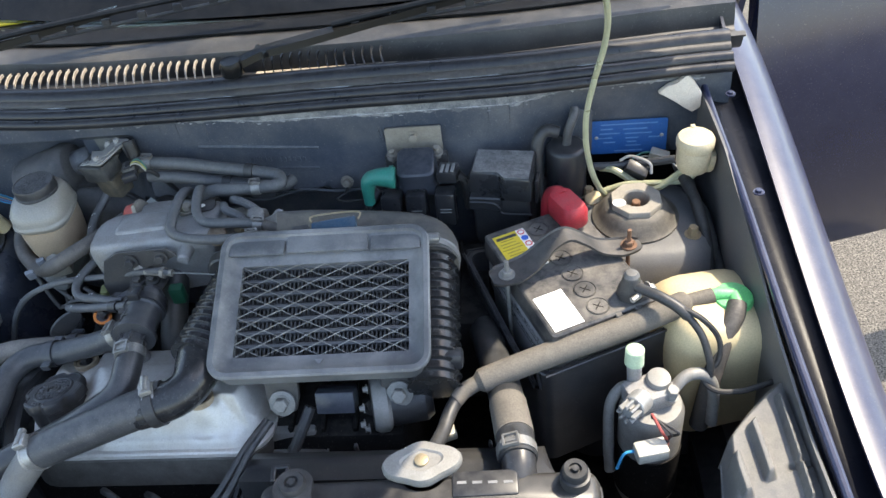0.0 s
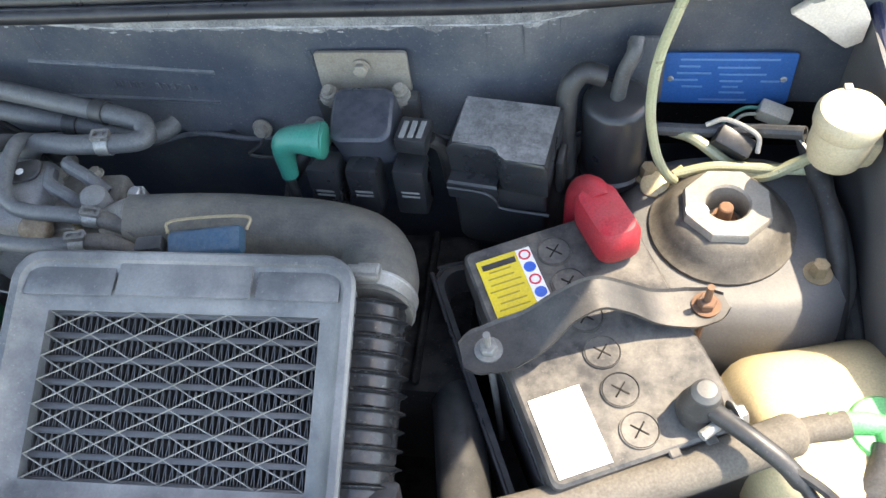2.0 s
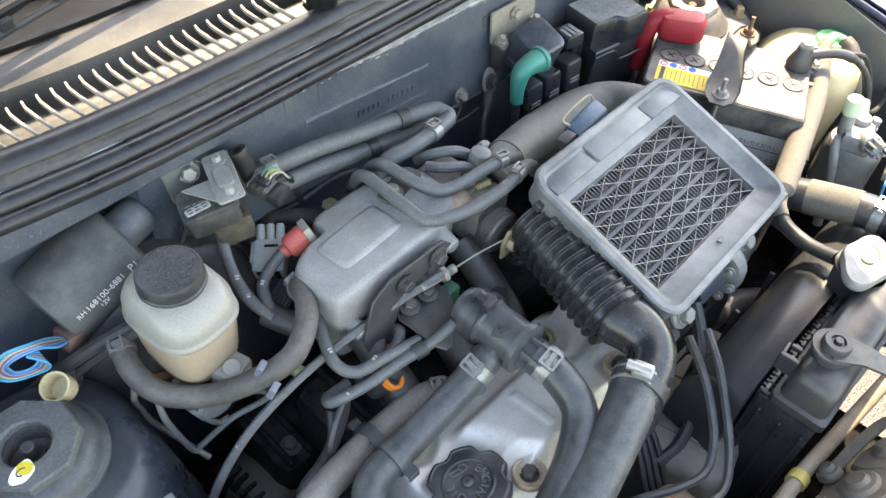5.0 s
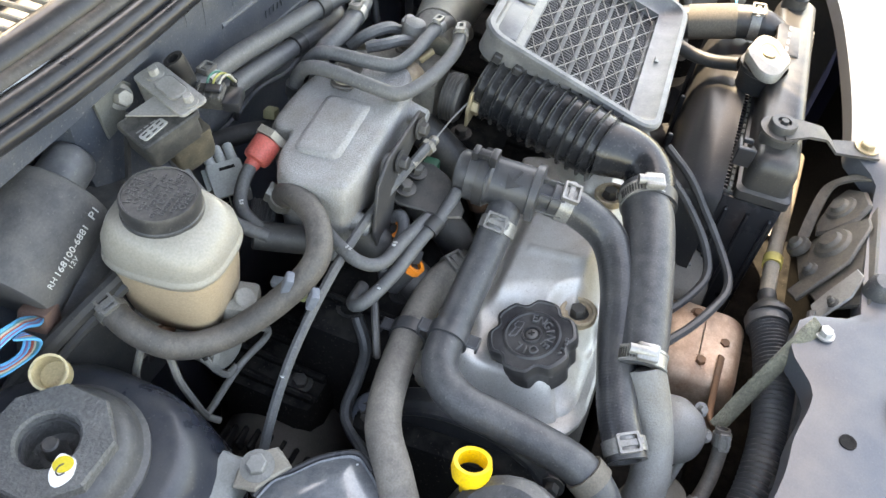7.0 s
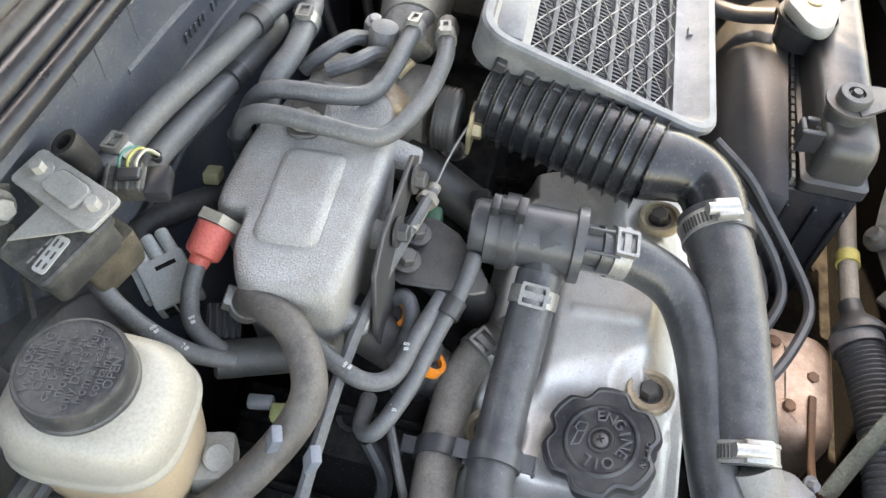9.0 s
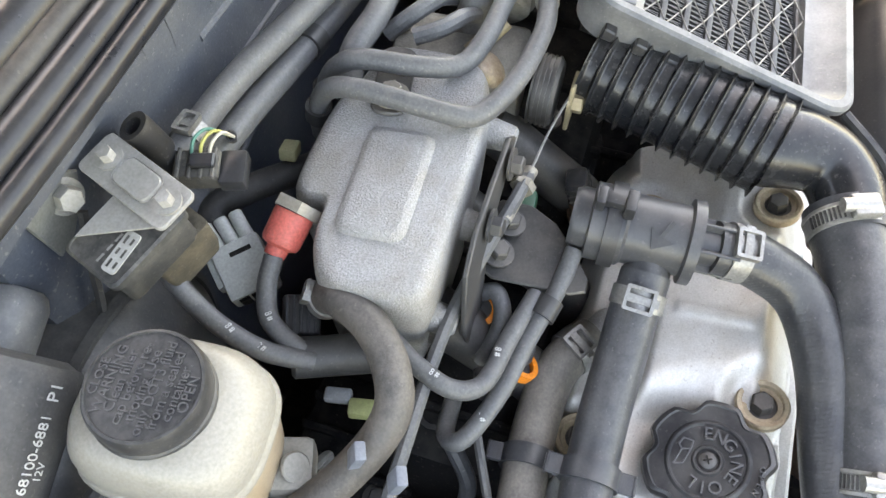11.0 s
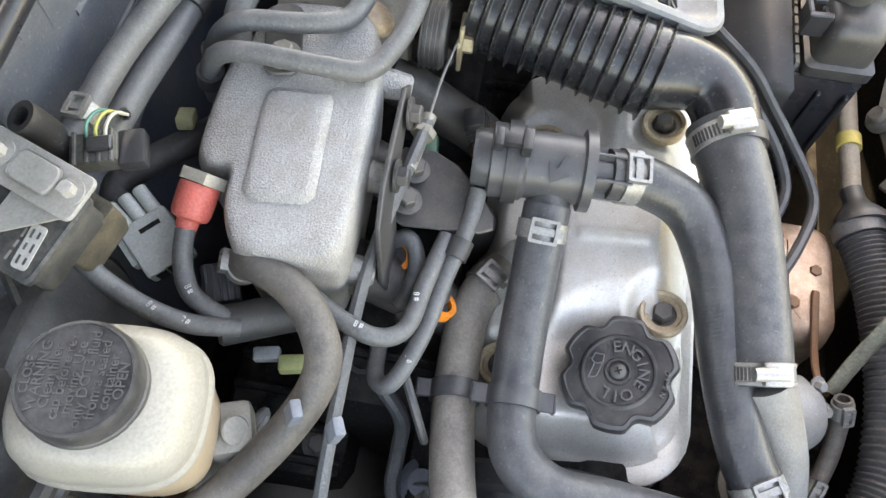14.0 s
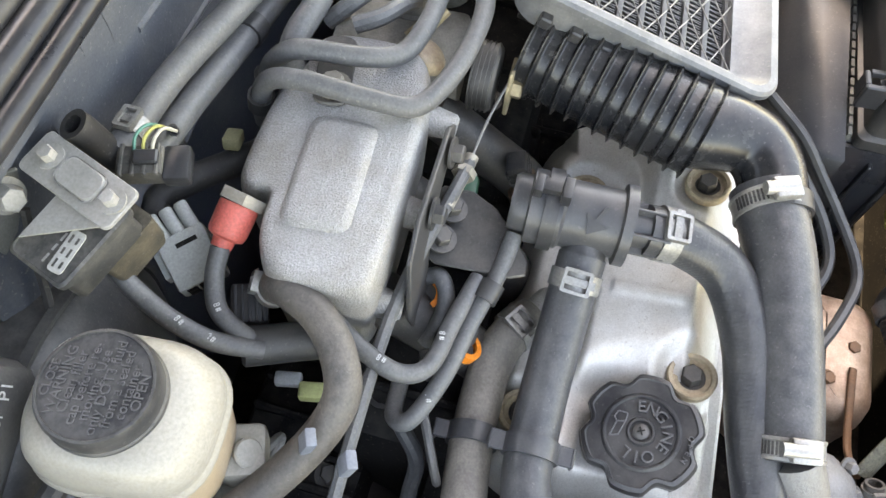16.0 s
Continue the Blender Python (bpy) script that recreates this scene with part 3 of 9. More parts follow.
part("cowl_panel", sheet(B(), 60, 40, lambda u, v: V(-0.68 + 1.30 * u, 0.925 + 0.17 * v + 0.03 * smoothstep(0.25, 0.62, abs(-0.70 + 1.30 * u)), 0.985 + 0.008 * math.sin(v * 3.1) + 0.012 * v - 0.030 * (smoothstep(0.05, 0.12, v) - smoothstep(0.34, 0.40, v))), 0.003), cowl_dusty, car, "dust-greyed plastic windscreen cowl with air slots")
part("screen_seal", sheet(B(), 60, 8, lambda u, v: V(-0.68 + 1.30 * u, 0.925 + 0.17 * (0.66 + 0.34 * v) + 0.03 * smoothstep(0.25, 0.62, abs(-0.70 + 1.30 * u)), 0.990 + 0.008 * math.sin((0.66 + 0.34 * v) * 3.1) + 0.012 * (0.66 + 0.34 * v)), 0.003), wiper_black, car, "black rubber windscreen foot seal")
# near-black box in place of the shade under the cowl
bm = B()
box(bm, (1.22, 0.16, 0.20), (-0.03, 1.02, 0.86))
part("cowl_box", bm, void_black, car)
# added tray whose pale colour gives the sunlit floor behind the ribs
bm = B()
box(bm, (0.20, 0.036, 0.002), (0.060, 0.964, 0.9690))
part("sunlit_cowl_tray", bm, sunlit_cream, car, "dusty cream tray, coloured pale for sunlight below the cowl slots")
for x0, n in ((-0.43, 28), (-0.02, 14)):
    for i in range(n):
        x = x0 + i * 0.0125
        bm = B()
        loft(bm, [[(x + dx - 0.0010, y, z), (x + dx + 0.0010, y, z), (x + dx + 0.0010, y, z - 0.004), (x + dx - 0.0010, y, z - 0.004)] for dx, y, z in ((0.010, 0.930, 0.990), (0.006, 0.940, 0.994), (0.002, 0.953, 0.997), (0.0, 0.966, 0.999), (0.001, 0.974, 1.0))])
        part("cowl_slot_rib", bm, sunlit_cream if n == 28 else cowl_plastic, car)


def apron(side):
    def f(u, v):
        y = 0.30 + 0.62 * u
        z = 0.42 + (0.83 + 0.10 * smoothstep(0.40, 0.92, y) - 0.42) * v
        x = 0.588 - 0.020 * smoothstep(0.4, 0.92, y) + 0.03 * smoothstep(0.85, 0.6, z) * 0.4
        x += 0.006 * noise.noise(V(y * 8, z * 8, 3))
        return V(side * x, y, z)
    return f


for s in (1, -1):
    part("inner_wing", sheet(B(), 40, 20, apron(s), 0.003), apron_paint, car, "dusty grey-blue inner wing panel")
    # folded flange, gutter and outer wing
    bm = B()
    tube(bm, [(s * 0.566, 0.930, 0.934), (s * 0.570, 0.86, 0.921), (s * 0.577, 0.74, 0.902), (s * 0.588, 0.55, 0.862), (s * 0.599, 0.398, 0.832), (s * 0.604, 0.30, 0.815)], 0.0045, 10)
    part("wing_flange", bm, navy, car, "bright folded edge of the wing")
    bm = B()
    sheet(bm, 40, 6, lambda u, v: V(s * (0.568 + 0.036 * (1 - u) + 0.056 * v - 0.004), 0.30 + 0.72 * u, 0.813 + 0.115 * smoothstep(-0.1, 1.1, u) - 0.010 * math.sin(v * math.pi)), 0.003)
    part("wing_gutter", bm, gutter_shade, car, "wing gutter, coloured near-black for the shade in it")

    def wing(u, v):
        y = 0.18 + 1.0 * u
        top = 0.835 + 0.118 * smoothstep(0.15, 1.0, u)
        a = v * 1.9
        x = 0.612 + 0.018 * (1 - u) + 0.060 * math.sin(min(a, 1.57)) + 0.02 * max(a - 1.57, 0)
        z = top - 0.060 * (1 - math.cos(min(a, 1.57))) - max(a - 1.57, 0) * 1.5
        return V(s * x, y, z)
    part("wing", sheet(B(), 40, 24, wing, 0.003), navy, car, "dark navy metallic front wing, glossy")
    for y, z in ((0.90, 0.936), (0.735, 0.906)):
        bm = B()
        hexbolt(bm, (s * 0.595, y, z - 0.004), (0, 0, 1), 0.004, 0.003)
        part("wing_bolt", bm, navy, car)

for s in (1, -1):
    bm = B()
    loft(bm, [[(s * x, y, z) for y, z in ((0.955, 0.90), (0.955, 0.965), (1.03, 0.985), (1.03, 0.90))] for x in (0.600, 0.604)])
    part("hinge_pillar", bm, tower_paint_shade, car)
# added cream pad shaped as the patch of sunlight in this corner
bm = B()
pad = [(0.506, 0.915, 0.933), (0.518, 0.914, 0.945), (0.530, 0.913, 0.947), (0.540, 0.912, 0.961), (0.551, 0.911, 0.948), (0.561, 0.910, 0.932), (0.561, 0.910, 0.911), (0.551, 0.911, 0.904), (0.538, 0.912, 0.912), (0.524, 0.914, 0.925)]
loft(bm, [[(x, y - o, z) for x, y, z in pad] for o in (-0.004, 0.004)])
bmesh.ops.bevel(bm, geom=bm.edges[:], offset=0.0015, segments=2, affect="EDGES", profile=0.5)
part("sun_patch_pad", bm, surf("sun_patch_cream", (0.62, 0.55, 0.46), 0.8, dust=(0.45, 0.34, 0.26), amount=0.5, dscale=30), car, "cream pad standing in for a patch of sunlight in the cowl corner")
# dark strip added for the shade between crossmember and bumper
bm = B()
box(bm, (1.2, 0.075, 0.006), (0, 0.232, 0.742))
part("bumper_gap_shade", bm, void_black, car)
# strut towers
for s in (1, -1):
    bm = B()
    loft(bm, [[(s * x, y, z) for x, y in rrect(w, h, r, 8)] for w, h, r, z in ((0.24, 0.24, 0.06, 0.42), (0.215, 0.205, 0.06, 0.70), (0.190, 0.178, 0.064, 0.782), (0.178, 0.164, 0.066, 0.806), (0.162, 0.148, 0.064, 0.8165), (0.148, 0.134, 0.060, 0.8195), (0.11, 0.11, 0.054, 0.820))], Matrix.Translation((s * 0.478, 0.800, 0)))
    # sunlit tower gets a paler paint, shaded tower a darker one
    part("strut_tower", bm, dusty_paint_sunlit if s > 0 else tower_paint_shade, car, "dusty grey suspension strut tower, coloured paler for the sunlit side" if s > 0 else "blue-grey suspension strut tower, coloured darker for the shaded side", 50)
    for k in (0, 1):
        bm = B()
        hexbolt(bm, (s * 0.4675 + (0.066, -0.055)[k] * s, 0.80 - (0.040, -0.050)[k], 0.819), (0, 0, 1), 0.0065, 0.012)
        part("tower_bolt", bm, brass if s > 0 else steel_dark, car)

# lower bay floor: near-black sheets added in place of deep shade
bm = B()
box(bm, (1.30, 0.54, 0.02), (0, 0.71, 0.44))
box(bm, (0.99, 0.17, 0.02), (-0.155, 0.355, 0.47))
part("bay_shade_floor", bm, void_black, car)
# front crossmember
REAR = ((-0.64, 0.375), (-0.317, 0.359), (-0.234, 0.345), (-0.175, 0.333), (-0.133, 0.354), (-0.10, 0.350), (-0.075, 0.300), (0.09, 0.297), (0.13, 0.328), (0.64, 0.372))


def rear_edge(x):
    for (xa, ya), (xb, yb) in zip(REAR, REAR[1:]):
        if xa <= x <= xb:
            return ya + (yb - ya) * smoothstep(0, 1, (x - xa) / (xb - xa))
    return 0.37


def cross(u, v):
    x = -0.62 + 1.24 * u
    a = abs(x)
    z = 0.790 + 0.022 * smoothstep(0.05, 0.13, x) - 0.02 * smoothstep(0.35, 0.6, a)
    yr = rear_edge(x)
    if v < 0.2:
        y, z = yr, z - 0.022 * (1 - v / 0.2)
    elif v < 0.8:
        y = yr - (yr - 0.260) * (v - 0.2) / 0.6
        z -= 0.004 * math.sin((v - 0.2) / 0.6 * math.pi) * -1
    else:
        y, z = 0.260 - 0.004 * (v - 0.8), z - 0.12 * (v - 0.8) / 0.2
    y += 0.03 * smoothstep(0.25, 0.6, a) * smoothstep(0.2, 0.8, v)
    return V(x, y, z)
part("front_crossmember", sheet(B(), 120, 20, cross, 0.003), crossmember_paint, car, "pale grey-blue painted front crossmember, dusty")
# added near-black sheet standing for shade below the crossmember
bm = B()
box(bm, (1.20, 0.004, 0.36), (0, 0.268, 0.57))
part("front_shade_sheet", bm, void_black, car)
for x, y in ((-0.211, 0.306), (0.245, 0.290)):
    bm = B()
    lathe(bm, [(0, 0.0045), (0.0065, 0.0045), (0.0065, 0.0), (0.0, -0.002)], Matrix.Translation((x, y, 0.7905 if x < 0 else 0.8125)), 18)
    part("panel_hole", bm, void_black, car)
bm = B()
lathe(bm, [(0, 0.015), (0.009, 0.0145), (0.0125, 0.010), (0.0135, 0.0), (0.0135, -0.004), (0, -0.004)], Matrix.Translation((-0.042, 0.287, 0.794)), 24)
part("bump_stop", bm, rubber, car, "round black rubber bonnet stop")
# front panel under bonnet edge and bumper
part("bumper", sheet(B(), 60, 14, lambda u, v: V(-0.68 + 1.36 * u, (0.232 - 0.05 * smoothstep(0.0, 0.18, v)) + 0.12 * (2 * u - 1) ** 4 - 0.03 * smoothstep(0.15, 0.6, v), 0.778 - 0.012 * smoothstep(0.0, 0.16, v) - 0.45 * max(v - 0.12, 0.0)), 0.004), navy, car, "dark navy painted front bumper skin")
# open bonnet above the bay
OPEN = radians(50)
def bonnet(u, v):
    x = (-0.60 + 1.20 * u) * (1 - 0.06 * v)
    d = 0.075 + 0.785 * v * (1 - 0.06 * (2 * u - 1) ** 2)
    b = 0.03 * (1 - (2 * u - 1) ** 2)
    return V(x, 1.020 - d * math.cos(OPEN) + b * math.sin(OPEN), 1.060 + d * math.sin(OPEN) + b * math.cos(OPEN))
part("bonnet", sheet(B(), 24, 16, bonnet, 0.012), navy, car, "dark navy bonnet propped open")
# open door
part("open_door", sheet(B(), 20, 16, lambda u, v: V(0.70 + 0.75 * u, 1.24 + 0.20 * u - 0.07 * math.sin(v * 3.0), 0.93 - 0.60 * v), 0.03), navy_door, car, "open navy front door with brown ground reflections")
bm = B()
tube(bm, [(0.72, 1.178, 0.70), (1.05, 1.262, 0.71), (1.44, 1.368, 0.72)], 0.008, 8)
part("door_moulding", bm, plastic_gloss, car)

for sx in (-0.62, 0.62):
    for yy in (0.62, 2.6):
        bm = B()
        lathe(bm, [(0.17, -0.07), (0.25, -0.075), (0.265, -0.05), (0.268, 0.0), (0.265, 0.05), (0.25, 0.075), (0.17, 0.07), (0.17, -0.07)], frame_m((sx, yy, 0.268), (1, 0, 0)), 36)
        part("tyre", bm, rubber_dark, car)

# cabin behind the windscreen
part("roof", sheet(B(), 16, 16, lambda u, v: V(-0.58 + 1.16 * u, 1.52 + 1.50 * v, 1.40 - 0.05 * (2 * u - 1) ** 2 - 0.05 * (2 * v - 1) ** 2), 0.012), navy, car, "dark navy roof")
for sd in (1, -1):
    part("cabin_side", sheet(B(), 16, 10, lambda u, v: V(sd * (0.70 - 0.03 * math.sin(v * 3.0)), 1.22 + 1.85 * u, 0.96 - 0.70 * v), 0.01), navy, car, "dark navy body side")
    part("side_window", sheet(B(), 8, 6, lambda u, v: V(sd * (0.69 - 0.10 * v), 1.42 + 0.18 * v + 1.55 * u * (1 - 0.1 * v), 0.97 + 0.38 * v), 0.004), glass, car)
part("tailgate", sheet(B(), 10, 10, lambda u, v: V(-0.68 + 1.36 * u, 3.08 - 0.08 * smoothstep(0.5, 1.0, v), 0.30 + 1.05 * v), 0.01), navy, car, "dark navy tailgate")
for sd in (1, -1):
    bm = B()
    tube(bm, [(sd * 0.64, 1.14, 1.0), (sd * 0.60, 1.36, 1.20), (sd * 0.565, 1.54, 1.37)], 0.022, 10)
    part("windscreen_pillar", bm, navy, car)
# windscreen, wipers and dashboard edge
part("windscreen", sheet(B(), 20, 8, lambda u, v: V(-0.62 + 1.24 * u, 1.085 + 0.44 * v + 0.10 * (2 * u - 1) ** 2 * (1 - v), 1.000 + 0.37 * v), 0.004), glass, car)
part("windscreen_band", sheet(B(), 20, 4, lambda u, v: V(-0.62 + 1.24 * u, 1.082 + 0.11 * v + 0.10 * (2 * u - 1) ** 2 * (1 - 0.25 * v), 1.006 + 0.0925 * v), 0.002), wiper_black, car, "black printed band along the windscreen foot")
bm = B()
box(bm, (1.24, 0.62, 0.02), (0, 1.385, 0.985), 0.008)
part("dashboard", bm, cowl_plastic, car)
bm = B()
box(bm, (0.30, 0.20, 0.004), pose(-0.42, 1.25, 1.005, 4, 0, 8), 0.001, 1)
part("sun_shade_sheet", bm, yellow_label, car, "yellow-green sheet lying on the dashboard")
bm = B()
box(bm, (0.26, 0.06, 0.004), pose(0.05, 1.22, 1.004, 4, 0, -2), 0.001, 1)
part("paper_sheet", bm, paper, car)


def wiper(px, ang, n, label):
    w = thing("wiper", (px, 0.945, 0.985), label, "wiper", "windscreen wipers")
    bm = B()
    lathe(bm, [(0, 0), (0.015, 0), (0.016, 0.012), (0.013, 0.019), (0, 0.020)], Matrix.Translation((px, 0.932, 0.997)), 28)
    part("pivot_cap", bm, wiper_black, w)
    d = V(math.cos(ang), math.sin(ang), 0.10)
    a = V(px, 0.932, 1.003)
    k1 = V(math.cos(0.62), math.sin(0.62), 0.10)
    bm = B()
    loft(bm, [[tuple(a + k1 * min(t, 0.045) + d * max(t - 0.045, 0) + V(-math.sin(ang), math.cos(ang), 0) * q * wd + V(0, 0, hh)) for q, hh in ((-1, 0), (-0.8, 0.009), (0.8, 0.009), (1, 0))] for t, wd in ((0.0, 0.011), (0.038, 0.012), (0.045, 0.013), (0.052, 0.012), (0.13, 0.012), (0.30, 0.007), (0.40, 0.005))])
    part("arm", bm, wiper_black, w)
    bm = B()
    cyl(bm, a + k1 * 0.045 + V(0.010, -0.012, 0.005), a + k1 * 0.045 + V(-0.008, 0.013, 0.005), 0.0045, 0.0045, 14, 0.001)
    part("hinge_pin", bm, wiper_black, w)
    e = a + d * 0.38 + V(0, 0, 0.004)
    bd = V(math.cos(ang - 0.10), math.sin(ang - 0.10), 0.06).normalized()
    bm = B()
    tube(bm, [e - bd * 0.24, e - bd * 0.1 + V(0, 0, 0.006), e + bd * 0.1 + V(0, 0, 0.006), e + bd * 0.24], 0.0045, 8)
    bl = part("blade", bm, wiper_black, w)
    for k in range(-4, 5):
        bm = B()
        box(bm, (0.012, 0.006, 0.010), frame_m(e + bd * 0.052 * k - V(0, 0, 0.006), (0, 0, 1), bd), 0.001, 1)
        part("bridge", bm, plastic_black, bl)
    bm = B()
    tube(bm, [e - bd * 0.245 - V(0, 0, 0.012), e - V(0, 0, 0.012), e + bd * 0.245 - V(0, 0, 0.012)], 0.003, 6)
    part("rubber_edge", bm, rubber_dark, bl)


wiper(-0.054, radians(12), 0, "black wiper arm parked along the windscreen foot")
wiper(-0.62, radians(15), 1, "black wiper arm parked along the windscreen foot")


# ---- intercooler ----
IO, IU, IV = V(0.096, 0.605, 0.893), V(0.236, 0.011, -0.010).normalized(), V(-0.004, 0.165, 0.054).normalized()
IN = IU.cross(IV).normalized()
IM = Matrix((IU, IN.cross(IU), IN)).transposed().to_4x4()
IM.translation = IO


def at_ic(u, v, w=0.0):
    return IM @ V(u, v, w)


ic = thing("intercooler", IO - V(0, 0, 0.06), "top-mounted intercooler in a faded grey plastic shroud with a wire screen", "intercooler")
OW, OL, CW, CL, CV = 0.240, 0.180, 0.193, 0.113, -0.006
def rloop(w, l, r, z, dv=0.0):
    return [(x, y + dv, z) for x, y in rrect(w, l, r, 6)]
bm = B()
loft(bm, [rloop(OW - 0.006, OL - 0.006, 0.020, -0.030), rloop(OW - 0.004, OL - 0.004, 0.020, -0.006), rloop(OW + 0.002, OL + 0.002, 0.022, -0.006), rloop(OW + 0.002, OL + 0.002, 0.022, -0.002), rloop(OW - 0.002, OL - 0.002, 0.020, 0.0),
          rloop(OW - 0.012, OL - 0.012, 0.016, 0.0), rloop(OW - 0.016, OL - 0.016, 0.014, -0.003), rloop(CW + 0.010, CL + 0.010, 0.006, -0.012, CV), rloop(CW, CL, 0.002, -0.013, CV), rloop(CW, CL, 0.002, -0.026, CV)], IM, False, False)
part("shroud", bm, plastic_faded, ic, "faded grey-black plastic shroud, scuffed")
for u0, u1 in ((-0.112, -0.045), (-0.045, 0.052), (0.052, 0.112)):
    bm = B()
    box(bm, (u1 - u0 - 0.003, 0.026, 0.003), IM @ pose((u0 + u1) / 2, 0.072, -0.0045 + (0.002 if u0 == -0.045 else 0), -8), 0.0012)
    part("rear_pad", bm, plastic_faded, ic)
bm = B()
slab(bm, [(0, -0.003), (0.0045, 0.003), (-0.0045, 0.003)], -0.002, 0.0003, IM @ pose(0.0, -0.073, -0.0072, 14))
part("moulded_arrow", bm, plastic_faded, ic)
# black backing that stands for the shade inside the core
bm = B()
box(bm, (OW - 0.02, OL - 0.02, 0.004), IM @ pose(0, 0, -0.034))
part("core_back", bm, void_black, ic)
NR = 7
for i in range(NR + 1):
    v = CV - CL / 2 + CL * i / NR
    bm = B()
    box(bm, (CW + 0.004, 0.0044, 0.014), IM @ pose(0, v, -0.0265), 0.0010, 2)
    part("core_tube", bm, tube_metal, ic)
for i in range(NR):
    v0 = CV - CL / 2 + CL * (i + 0.14) / NR
    v1 = CV - CL / 2 + CL * (i + 0.86) / NR
    bm = B()
    n = 84
    for k in range(n):
        u = -CW / 2 + CW * (k + 0.5) / n
        w = 0.0004
        q = 0.0010 * (1 if k % 2 else -1)
        loft(bm, [[at_ic(u - w, v0, z), at_ic(u + w, v0, z), at_ic(u + w + q, v1, z), at_ic(u - w + q, v1, z)] for z in (-0.0215, -0.032)])
    fr = part("fin_pack", bm, fin_metal, ic, smooth=0)
    fr["kind"] = "stuff"
# diamond wire screen
bm = B()
nx, ny = 6, 7
for sgn in (1, -1):
    for k in range(-ny, nx + ny + 1):
        pts = []
        for j in range(0, ny * 2 + 1):
            s_ = k + sgn * j / 2
            if 0 <= s_ <= nx:
                pts.append(at_ic(-CW / 2 + CW * s_ / nx, CV - CL / 2 + CL * j / (ny * 2), -0.0145 + 0.0006 * sgn))
        if len(pts) > 1:
            tube(bm, [q + IV * 0.0004 * math.sin(i * 2.1 + k) for i, q in enumerate(pts)], 0.00056, 5, 2)
scr = part("wire_screen", bm, screen_metal, ic, "expanded wire mesh screen, dusty")
scr["kind"] = "stuff"
# ribbed end tank
TA, TB = V(0.213, 0.690, 0.858), V(0.218, 0.536, 0.814)
def ribs(n, r, a, sharp=3):
    return lambda s: r + a * (0.5 + 0.5 * math.cos(s * n * 2 * math.pi)) ** sharp
bm = B()
tube(bm, [TA.lerp(TB, i / 48) for i in range(49)], ribs(13, 0.0262, 0.0046, 9), 22, 8)
part("end_tank", bm, plastic_tank, ic, "black ribbed plastic end tank")
LA, LB = V(-0.016, 0.674, 0.863), V(-0.043, 0.554, 0.853)
bm = B()
tube(bm, [LA.lerp(LB, i / 48) for i in range(49)], ribs(12, 0.0302, 0.0036, 7), 24, 8)
part("end_tank", bm, plastic_tank, ic, "black ribbed plastic end tank, dusty between the ribs")
for i in range(7):
    bm = B()
    box(bm, (0.012, 0.008, 0.008), IM @ pose(-0.118, -0.06 + i * 0.021, -0.020), 0.001, 1)
    part("tank_tab", bm, plastic_black, ic)
# rubber duct from throttle body to end tank
h = hose("intake_duct", [(0.014, 0.743, 0.878), (0.048, 0.749, 0.869), (0.10, 0.757, 0.855), (0.16, 0.759, 0.847), (0.198, 0.748, 0.846), (0.213, 0.722, 0.850), (0.215, 0.686, 0.856)], lambda s: 0.0235 + 0.0055 * smoothstep(0, 0.35, s), rubber_duct, "thick dusty black rubber intake duct with woven texture", [(0.955, "worm")], seg=24)
tag = thing("sensor_tag", (0.10, 0.722, 0.905), "faded blue plastic connector cover in a wire bracket", "connector")
bm = B()
loft(bm, [[(x, y * q, z * q) for y, z in rrect(0.021, 0.013, 0.005, 4)] for x, q in ((-0.0265, 0.9), (-0.025, 1), (0.025, 1), (0.0265, 0.9))], frame_m((0.098, 0.711, 0.9035), (0.0, -0.35, 0.93), (0.051, 0.008, -0.002)))
part("cover", bm, tag_blue, tag)
bm = B()
tube(bm, [(0.071, 0.712, 0.912), (0.073, 0.722, 0.914), (0.124, 0.730, 0.911), (0.126, 0.722, 0.906)], 0.0012, 6)
part("wire_loop", bm, brass, tag)
bm = B()
box(bm, (0.020, 0.012, 0.010), pose(0.058, 0.705, 0.906, 0, 0, 8), 0.002)
part("plug", bm, plastic_black, tag)

# boost hose to turbo
h = hose("boost_elbow", [(-0.042, 0.560, 0.854), (-0.0405, 0.538, 0.854), (-0.0445, 0.520, 0.852), (-0.058, 0.508, 0.848), (-0.080, 0.502, 0.843), (-0.10, 0.498, 0.840)], lambda s: 0.0265 - 0.0050 * smoothstep(0, 0.5, s), plastic_tank, "glossy black moulded boost elbow", [(0.80, rubber_dark)], seg=22)
h = hose("boost_hose", [(-0.070, 0.509, 0.845), (-0.11, 0.495, 0.840), (-0.16, 0.482, 0.827), (-0.20, 0.473, 0.815), (-0.2255, 0.4685, 0.8065)], lambda s: 0.0218 - 0.0025 * s, rubber, "thick woven-textured black boost hose with worm clamps", [(0.10, "worm"), (0.95, "worm")], seg=24)
dull_alu = surf("dull_aluminium", (0.185, 0.182, 0.176), 0.55, metal=0.2, dust=(0.12, 0.108, 0.09), amount=0.7, dscale=30, bump=0.4)
outlet = thing("turbo_outlet", (-0.27, 0.44, 0.72), "dull cast aluminium turbo outlet elbow", "turbo")
part("pipe", tube(B(), [(-0.222, 0.466, 0.806), (-0.240, 0.452, 0.788), (-0.260, 0.438, 0.764), (-0.282, 0.432, 0.738), (-0.302, 0.438, 0.705), (-0.314, 0.446, 0.665)], lambda q: 0.0172 - 0.0015 * smoothstep(0.1, 0.4, q), 22), dull_alu, outlet)
bm = B()
